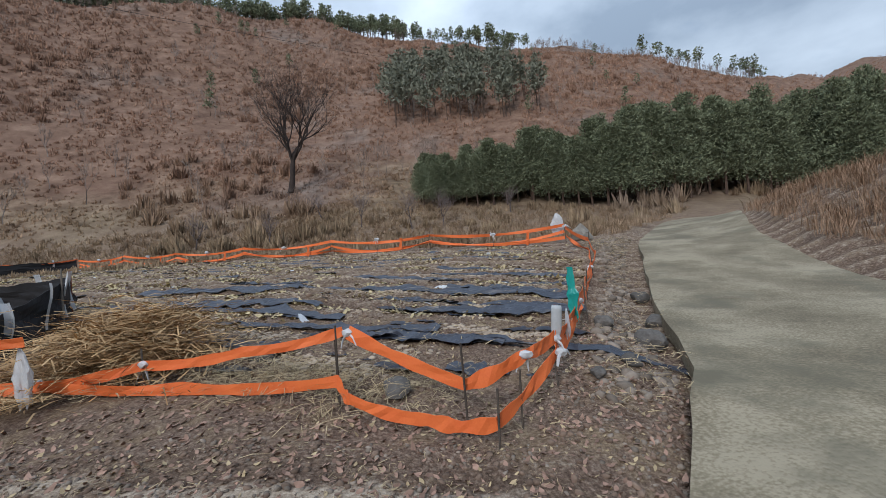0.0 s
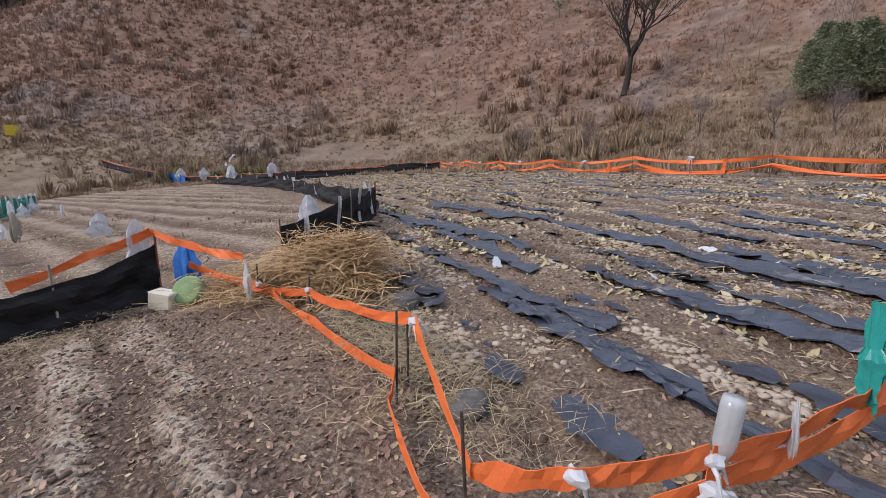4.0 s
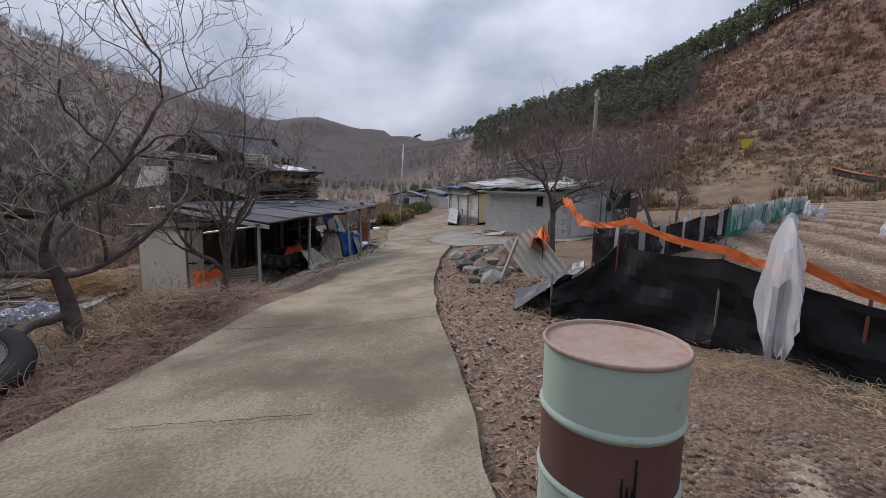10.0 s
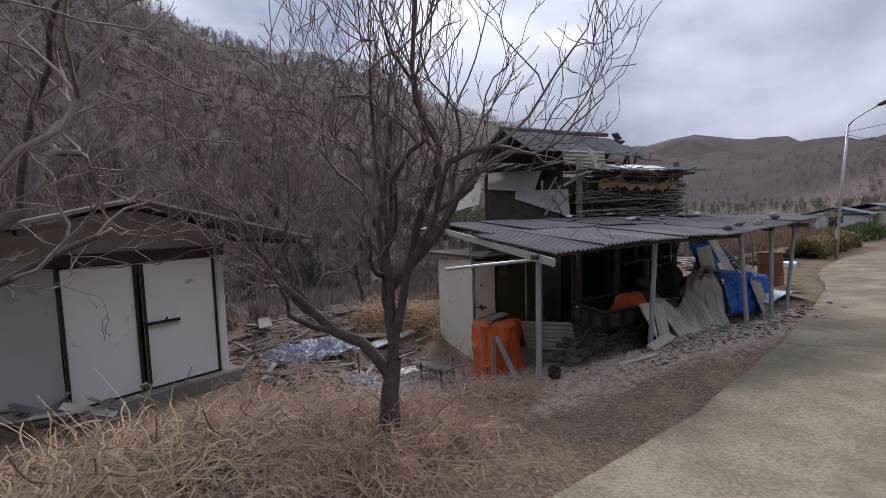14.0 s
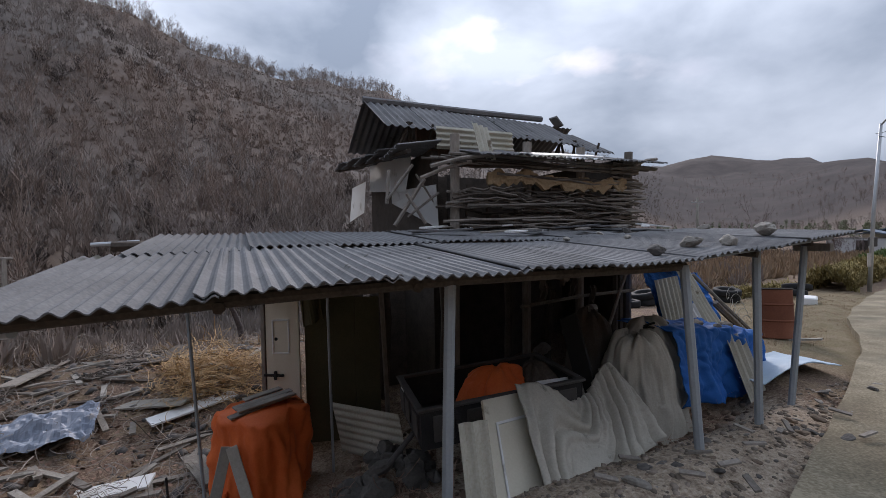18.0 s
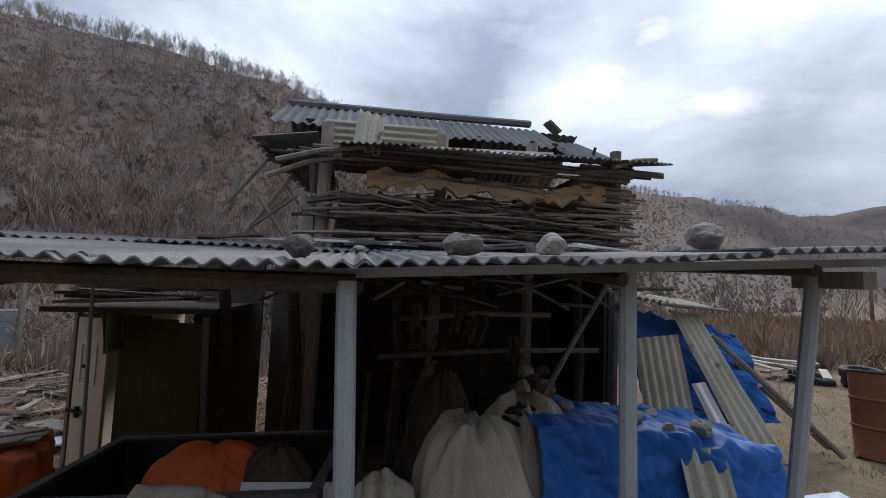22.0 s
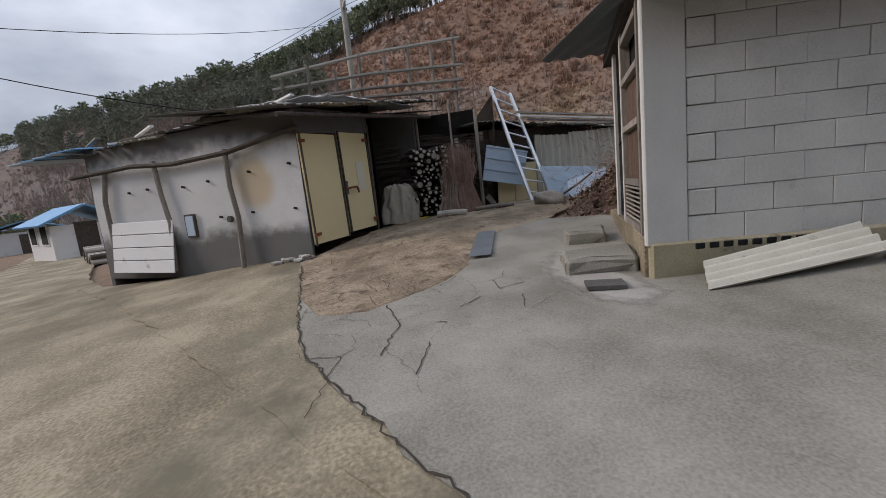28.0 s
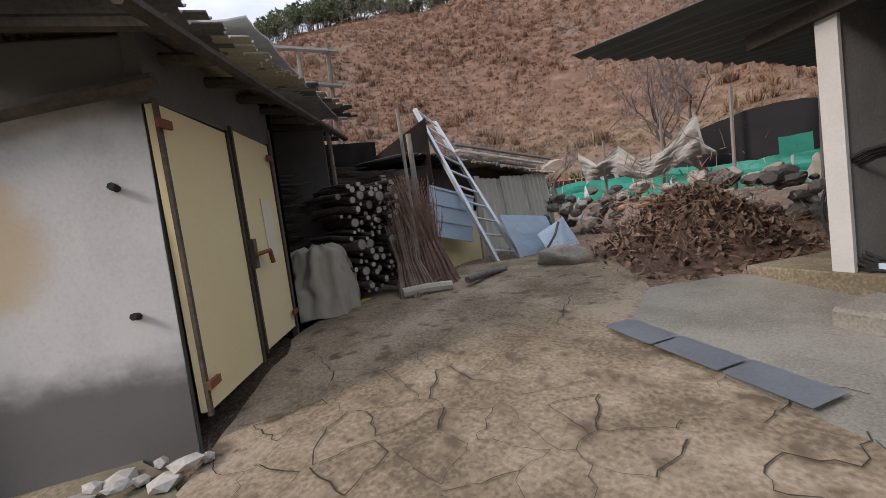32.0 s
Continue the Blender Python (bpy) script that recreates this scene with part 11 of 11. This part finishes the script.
sow("dead_leaves", LEAVES, spot_z(xy, 0.004), r4.uniform(0.02, 0.06, len(xy)), r4.uniform(0, 6.28, len(xy)), LITTER, "dead leaves and chaff along the road's edge", "leaves", 0.4, 71)
RIGHT = [(-2.4, -1.2), (-5.5, -1.8), (-8.6, -3.8), (-14.5, -6.6), (-15.6, -8.6), (-11.5, -7.9), (-6.5, -4.9), (-3.2, -2.6)]
xy = strew(RIGHT, 5200, 72)
sow("dead_leaves_north", LEAVES, spot_z(xy, 0.004), r4.uniform(0.018, 0.045, len(xy)), r4.uniform(0, 6.28, len(xy)), LITTER, "dead leaves and chaff on the field side", "leaves", 0.4, 73)
CHAFF = shade("pale_chaff", [(0.26, 0.21, 0.16), (0.4, 0.34, 0.28)], 5, 60, 0.95, 0.2, vary=0.3, island=True)
xy = np.concatenate([strew(LEFT, 3000, 74), strew(RIGHT, 2800, 75)])
sow("pale_chaff", LEAVES, spot_z(xy, 0.004), r4.uniform(0.012, 0.035, len(xy)), r4.uniform(0, 6.28, len(xy)), CHAFF, "pale husks and chips along the road's edges", "leaves", 0.4, 76)
xy = strew(LEFT, 620, 177)
fv = spot_z(xy, 0.0)
fv[:, 2] += 0.12 * r4.random(len(xy)) * (np.abs(xy[:, 1] + 0.55 * xy[:, 0] + 9.6) < 1.6)
sow("bank_vines", FINE, fv, r4.uniform(0.3, 0.75, len(xy)), r4.uniform(0, 6.28, len(xy)), LITTER, "tangled brown dead vines on the bank", "dead plants", 0.3, 178)
xy = strew(LEFT, 150, 179)
sow("bank_straw", FINE, spot_z(xy, 0.03), r4.uniform(0.3, 0.7, len(xy)), r4.uniform(0, 6.28, len(xy)), STRAW, "pale dead stalks on the bank", "straw", 0.3, 180)
xy = np.concatenate([strew(LEFT, 90, 77), strew(RIGHT, 160, 78)])
sow("edge_stalks", FINE, spot_z(xy, 0.01), r4.uniform(0.25, 0.6, len(xy)), r4.uniform(0, 6.28, len(xy)), STRAW, "dry stalks along the road's edges", "straw", 0.1, 79)
tuft = np.array([(-3.0, -8.2), (-3.6, -8.1), (-4.2, -8.3), (-3.3, -8.8), (-4.6, -8.6), (-2.5, -7.6), (-2.2, -7.9), (-1.6, -7.3), (-1.2, -6.9)])
xy = tuft[r4.integers(0, len(tuft), 240)] + r4.normal(0, 0.32, (240, 2))
sow("straw_tufts", [blades(34, 660 + s, 0.3, 0.24, 0.005, 2.2, 0.9) for s in range(5)], spot_z(xy), r4.uniform(0.5, 1.0, len(xy)), r4.uniform(0, 6.28, len(xy)), CHAFF, "pale tangled dead grass at the foot of the trees", "grass", 0.2, 80)
def tangle(n, seed, spread=0.35, l=0.7, w=0.0045, high=0.22):
    """Long curling dead stems in a loose heap."""
    r = np.random.default_rng(seed)
    V, F = [], []
    for k in range(n):
        p, a, c = np.append(r.normal(0, spread / 2, 2), r.uniform(0, high * 0.5)), r.uniform(0, 6.28), r.normal(0, 0.35)
        step, lift = l * r.uniform(0.5, 1.0) / 8, r.normal(0.0, 0.02) + 0.01
        i = len(V)
        for j in range(9):
            q = np.array([-math.sin(a), math.cos(a), 0.5]) * w
            V += [p - q, p + q]
            p = p + np.array([math.cos(a) * step, math.sin(a) * step, lift])
            p[2] = max(p[2], 0.004)
            a, c, lift = a + c, c + r.normal(0, 0.18), lift + r.normal(0, 0.014) - 0.006
        for j in range(8):
            b = i + 2 * j
            F += [(b, b + 1, b + 3), (b, b + 3, b + 2)]
    return V, F


TANGLE = [tangle(18, 900 + s, w=0.0036) for s in range(7)]
FOOT = [(-1.6, -6.9), (-2.4, -7.5), (-3.3, -7.2), (-4.5, -7.9), (-4.3, -8.9), (-2.9, -9.0), (-1.7, -8.4)]
xy = strew(FOOT, 270, 181)
sow("vine_tangle", TANGLE, spot_z(xy, 0.02), r4.uniform(0.6, 1.15, len(xy)), r4.uniform(0, 6.28, len(xy)), STRAW, "pale curling dead vines heaped round the tree's foot", "dead plants", 0.15, 182)
xy = strew(LEFT, 260, 183)
sow("bank_tangle", TANGLE, spot_z(xy, 0.01), r4.uniform(0.5, 1.0, len(xy)), r4.uniform(0, 6.28, len(xy)), LITTER, "brown curling dead vines on the bank", "dead plants", 0.15, 184)
xy = strew([(-5.4, -16.3), (-6.9, -16.2), (-6.7, -17.3), (-5.2, -17.4)], 70, 185)
sow("straw_heap", TANGLE, spot_z(xy, 0.02) + np.array([0, 0, 1.0]) * (0.6 * r4.random((len(xy), 1)) * np.clip(1 - np.hypot(xy[:, :1] + 6.1, xy[:, 1:] + 16.8), 0, 1)), r4.uniform(0.9, 1.3, len(xy)), r4.uniform(0, 6.28, len(xy)), STRAW_GOLD, "golden heap of straw behind the store", "straw", 0.3, 186)
xy = np.concatenate([strew([(-0.9, -20.6), (0.6, -21.6), (1.4, -20.9), (0.3, -19.7)], 46, 197), strew([(1.0, -16.9), (2.6, -16.6), (3.0, -17.6), (1.4, -18.0)], 60, 199)])
sow("glasshouse_brush", TANGLE, spot_z(xy, 0.02) + np.array([0, 0, 1.0]) * (1.7 * r4.random((len(xy), 1))), r4.uniform(0.9, 1.5, len(xy)), r4.uniform(0, 6.28, len(xy)), TWIG_PALE, "pale dead creeper on the ruined glasshouse", "dead plants", 0.7, 198)
FLOOR = [tuple((HM @ Vector((x, y, 0))).xy) for x, y in ((1.6, 0.35), (6.2, 0.3), (6.6, 3.4), (2.6, 3.2), (1.7, 1.9))]
xy = strew(FLOOR, 1500, 187)
sow("floor_rubble", CLODS, spot_z(xy, 0.0), 0.012 + 0.06 * r4.random(len(xy)) ** 2.5, r4.uniform(0, 6.28, len(xy)), SOIL, "dark earth and rubble under the lean-to", "soil", 0.2, 188)
xy = strew(FLOOR, 60, 189)
sow("floor_litter", TANGLE, spot_z(xy, 0.01), r4.uniform(0.4, 0.9, len(xy)), r4.uniform(0, 6.28, len(xy)), LITTER, "dead stalks and litter under the lean-to", "litter", 0.1, 190)
EDGE = [tuple((HM @ Vector((x, y, 0))).xy) for x, y in ((1.2, -0.75), (7.9, -0.75), (7.9, 0.1), (1.2, 0.15))]
xy = strew(EDGE, 1500, 191, -0.1)
sow("edge_rubble", CLODS, spot_z(xy, 0.0), 0.006 + 0.03 * r4.random(len(xy)) ** 2.5, r4.uniform(0, 6.28, len(xy)), PEBBLE, "small broken stone along the road edge", "rubble", 0.2, 192)
DUST = [tuple((HM @ Vector((x, y, 0))).xy) for x, y in ((-2.5, -0.8), (2.8, -0.8), (2.4, 1.8), (0.4, 3.4), (-2.6, 3.0))]
xy = strew(DUST, 2600, 193)
sow("dust_leaves", LEAVES, spot_z(xy, 0.004), r4.uniform(0.012, 0.04, len(xy)), r4.uniform(0, 6.28, len(xy)), LITTER, "dead leaves on the dust before the lean-to", "leaves", 0.4, 194)
xy = strew(DUST, 1500, 195)
sow("dust_pebbles", CLODS, spot_z(xy, 0.0), 0.004 + 0.022 * r4.random(len(xy)) ** 3, r4.uniform(0, 6.28, len(xy)), PEBBLE, "pebbles on the dust before the lean-to", "pebbles", 0.2, 196)
YARD = [(-2.5, -10.2), (-7.3, -10.8), (-7.8, -13.5), (-9.2, -17), (-6, -20), (-3.2, -16), (-3.6, -12)]
xy = strew(YARD, 3500, 81)
sow("yard_leaves", LEAVES, spot_z(xy, 0.004), r4.uniform(0.02, 0.05, len(xy)), r4.uniform(0, 6.28, len(xy)), LITTER, "dead leaves on the wet yard", "leaves", 0.4, 82)
WET = [(-7.2, -13.4), (-4.6, -11.6), (-3.4, -13.2), (-1.5, -17.5), (2.5, -22), (3, -29), (-4, -29), (-7.5, -20), (-6.8, -15.5)]
MUD = shade("dark_wet_rubble", [(0.045, 0.04, 0.037), (0.12, 0.108, 0.1)], 5, 40, 0.55, 0.4, vary=0.4, island=True)
xy = strew(WET, 2600, 300)
sow("yard_rubble", CLODS, spot_z(xy, 0.0), 0.02 + 0.12 * r4.random(len(xy)) ** 3, r4.uniform(0, 6.28, len(xy)), MUD, "dark wet rubble and clods on the yard", "rubble", 0.3, 301)
xy = strew(WET, 260, 302)
sow("yard_stalks", TANGLE, spot_z(xy, 0.02), r4.uniform(0.7, 1.5, len(xy)), r4.uniform(0, 6.28, len(xy)), TWIG_PALE, "dead stalks and twigs on the wet yard", "dead plants", 0.2, 303)
SOUTH = [(-1, -14), (-3, -20), (-9, -18.5), (-14, -21.5), (-24, -24.5), (-34, -31), (-22, -36), (-4, -32), (6, -24), (3, -14)]
xy = strew(SOUTH, 4200, 83, 0.5)
sow("rough_grass", GRASS, spot_z(xy), r4.uniform(0.35, 1.1, len(xy)), r4.uniform(0, 6.28, len(xy)), SHRUB_TAN, "rough dead grass behind the barn", "grass", 0.1, 84)
xy = strew(SOUTH, 420, 85, 0.8)
sow("yard_brush", BUSH, spot_z(xy), r4.uniform(0.5, 1.3, len(xy)), r4.uniform(0, 6.28, len(xy)), SCRUB_WOODS, "tangled brown brush behind the barn", "shrubs", 0.1, 86)
LAWN = [(-15.5, -13.9), (-20.6, -17.2), (-26.5, -21.2), (-22, -22), (-17, -19), (-14.5, -16)]
west = [(-22, -24), (-34, -30), (-62, -43), (-70, -60), (-40, -60), (-16, -42), (-10, -30)]
xy = strew(west, 3600, 187, 1.0)
sow("valley_brush", SCRUB, spot_z(xy), r4.uniform(0.6, 1.7, len(xy)), r4.uniform(0, 6.28, len(xy)), SHRUB_TAN, "brown brush on the valley floor", "shrubs", 0.2, 188)
xy = strew(west, 110, 189, 2.0)
sow("valley_saplings", BARE, spot_z(xy), r4.uniform(2, 4.5, len(xy)), r4.uniform(0, 6.28, len(xy)), TWIG, "pale bare saplings at the foot of the woods", "trees", 0.04, 190)
xy = strew(LAWN, 500, 87)
sow("lawn_grass", [blades(20, 680 + s, 0.3, 0.1, 0.004, 1.0, 0.5) for s in range(4)], spot_z(xy), r4.uniform(0.3, 0.8, len(xy)), r4.uniform(0, 6.28, len(xy)), SHRUB_TAN, "short dead lawn beside the road", "grass", 0.1, 88)
E28 = [(6, -4), (10, 2), (24, 6), (24, -20), (6, -22), (1.5, -12), (1.0, -6)]
xy = strew(E28, 900, 89, 0.4)
sow("east_grass", GRASS, spot_z(xy), r4.uniform(0.5, 1.1, len(xy)), r4.uniform(0, 6.28, len(xy)), SHRUB_TAN, "dead grass on the east side of the road", "grass", 0.1, 90)


def hedge(name, pts, h, w, n, seed, label, material):
    """A clipped hedge of many small sprays with an uneven outline."""
    r = np.random.default_rng(seed)
    P = np.array(pts, float)
    s = r.uniform(0, len(P) - 1.001, n)
    i = s.astype(int)
    q = P[i] + (P[i + 1] - P[i]) * (s - i)[:, None]
    d = (P[i + 1] - P[i]) / np.linalg.norm(P[i + 1] - P[i], axis=1)[:, None]
    a = r.uniform(0, 3.1416, n)
    lump = 0.8 + 0.35 * vnoise(s * 9 + seed, s * 0 + 3.3)
    q = q + np.column_stack([-d[:, 1], d[:, 0]]) * (np.cos(a) * w * lump)[:, None]
    z = mesh_z(q[:, 0], q[:, 1]) + np.sin(a) ** 0.6 * h * lump * r.uniform(0.55, 1.0, n)
    return sow(name, [blades(9, seed + k, 0.12, 0.25, 0.02, 1.2, 0.3) for k in range(5)], np.column_stack([q, z - 0.1]), r.uniform(0.6, 1.3, n), r.uniform(0, 6.28, n), material, label, "hedge", 0.3, seed)


hedge("hedge", [(-25.6, -21.9), (-29, -23.9), (-32.5, -25.8), (-36, -27.6)], 1.15, 0.75, 3000, 91, "dense yellow-green hedge along the road", HEDGE)
hedge("low_hedge", [(-20.8, -21.2), (-22.6, -21.7), (-24.6, -22.4)], 0.4, 0.4, 350, 96, "low dry hedge on the lawn", HEDGE)
hedge("far_hedge", [(-40, -31), (-46, -33.5), (-54, -38)], 1.6, 1.2, 1600, 97, "green shrubs beyond the road's end", GREENERY)


# ---- houses far along the valley ----
def far_house(x, y, turn, w, d, h, roof, wall, label, windows=2):
    t = thing("village_house", pose(x, y, ground_z(x, y) - 0.1, 0, 0, turn), label, "house", "village houses")
    part("wall", boxed(-w / 2, w / 2, -d / 2, d / 2, -0.5, h), wall, t)
    for s in (-1, 1):
        bm = boxed(-w / 2 - 0.5, w / 2 + 0.5, 0, math.hypot(d / 2 + 0.5, 0.9), 0, 0.1)
        bmesh.ops.transform(bm, matrix=pose(0, 0, h + 0.95, 0, 0, 0 if s > 0 else 180) @ pose(0, 0, 0, -math.degrees(math.atan2(0.95, d / 2 + 0.5)), 0, 0), verts=bm.verts[:])
        part("roof", bm, roof, t)
    for s in (-1, 1):
        for k in range(windows):
            xx = -w / 2 + w * (k + 0.5) / windows
            fr = part("window", boxed(xx - 0.6, xx + 0.6, s * d / 2 - 0.04, s * d / 2 + 0.04, 0.9, 2.0), WHITE_PANEL, t)
            part("pane", boxed(xx - 0.52, xx + 0.52, s * d / 2 - 0.05, s * d / 2 + 0.05, 0.98, 1.92), BLACK, fr)
    part("door", boxed(w / 2 - 0.03, w / 2 + 0.04, -0.5, 0.5, 0, 2.0), WOOD_DARK, t)
    return t


ROOF_GREY = shade("grey_blue_roof", [(0.09, 0.12, 0.16), (0.15, 0.19, 0.24)], 2, 60, 0.6, 0.15)
far_house(-66, -50, 30, 8, 6, 2.2, ROOF_GREY, PLASTER, "low house with a grey-blue roof at the road's end")
far_house(-70, -41.5, 25, 8, 6, 2.2, ROOF_BLUE, PLASTER, "low house with a bright blue roof beside the road")
far_house(-45.5, -26.2, 40, 4, 3, 1.9, ROOF_BLUE, WHITE_PANEL, "small house with a faded blue roof behind the shed")
far_house(-76, -52, 20, 10, 7, 2.6, ROOF_GREY, CREAM_PALE, "distant farmhouse with a dark roof")
rl = random.Random(3)
pile = thing("log_pile", pose(-36.5, -21.3, ground_z(-36.5, -21.3), 0, 0, 28), "stack of cut logs beside the road", "log pile")
for k in range(36):
    part("log", rod([(-1.6 + 0.22 * (k % 14), -0.4 + rl.uniform(-0.05, 0.05), 0.12 + 0.2 * (k // 14)), (-1.6 + 0.22 * (k % 14), 0.5, 0.12 + 0.2 * (k // 14))], 0.1, 8), WOOD_PALE if k % 3 else WOOD_DARK, pile)

# peelings, leaves and stalks on the compost heap
rh = np.random.default_rng(5)
q = rh.normal(0, 0.42, (3000, 2)).clip(-0.95, 0.95)
hx, hy = -22.2 + 1.4 * q[:, 0], -7.6 + 1.6 * q[:, 1]
hd = np.minimum(1, np.hypot(q[:, 0], q[:, 1]))
hz_ = mesh_z(hx, hy) + 0.66 * (np.cos(np.pi * hd) + 1) / 2 * 1.12
HEAP_BITS = shade("compost_bits", [(0.07, 0.048, 0.037), (0.19, 0.135, 0.1)], 5, 60, 0.95, 0.2, vary=0.5, island=True)
sow("compost_litter", LEAVES, np.column_stack([hx, hy, hz_]), rh.uniform(0.015, 0.05, 3000), rh.uniform(0, 6.28, 3000), HEAP_BITS, "dark peelings and leaves on the compost heap", "compost", 0.8, 6)
sow("compost_stalks", STALKS, np.column_stack([hx, hy, hz_])[:130], rh.uniform(0.3, 0.7, 130), rh.uniform(0, 6.28, 130), LITTER, "brown stalks on the compost heap", "straw", 0.6, 7)

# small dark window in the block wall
# solid black block in place of the unlit inside
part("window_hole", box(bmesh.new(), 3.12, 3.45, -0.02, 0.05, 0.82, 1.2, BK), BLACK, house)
part("window_frame", box(bmesh.new(), 3.08, 3.49, -0.03, -0.005, 0.78, 0.82, BK), WOOD_GREY, house)
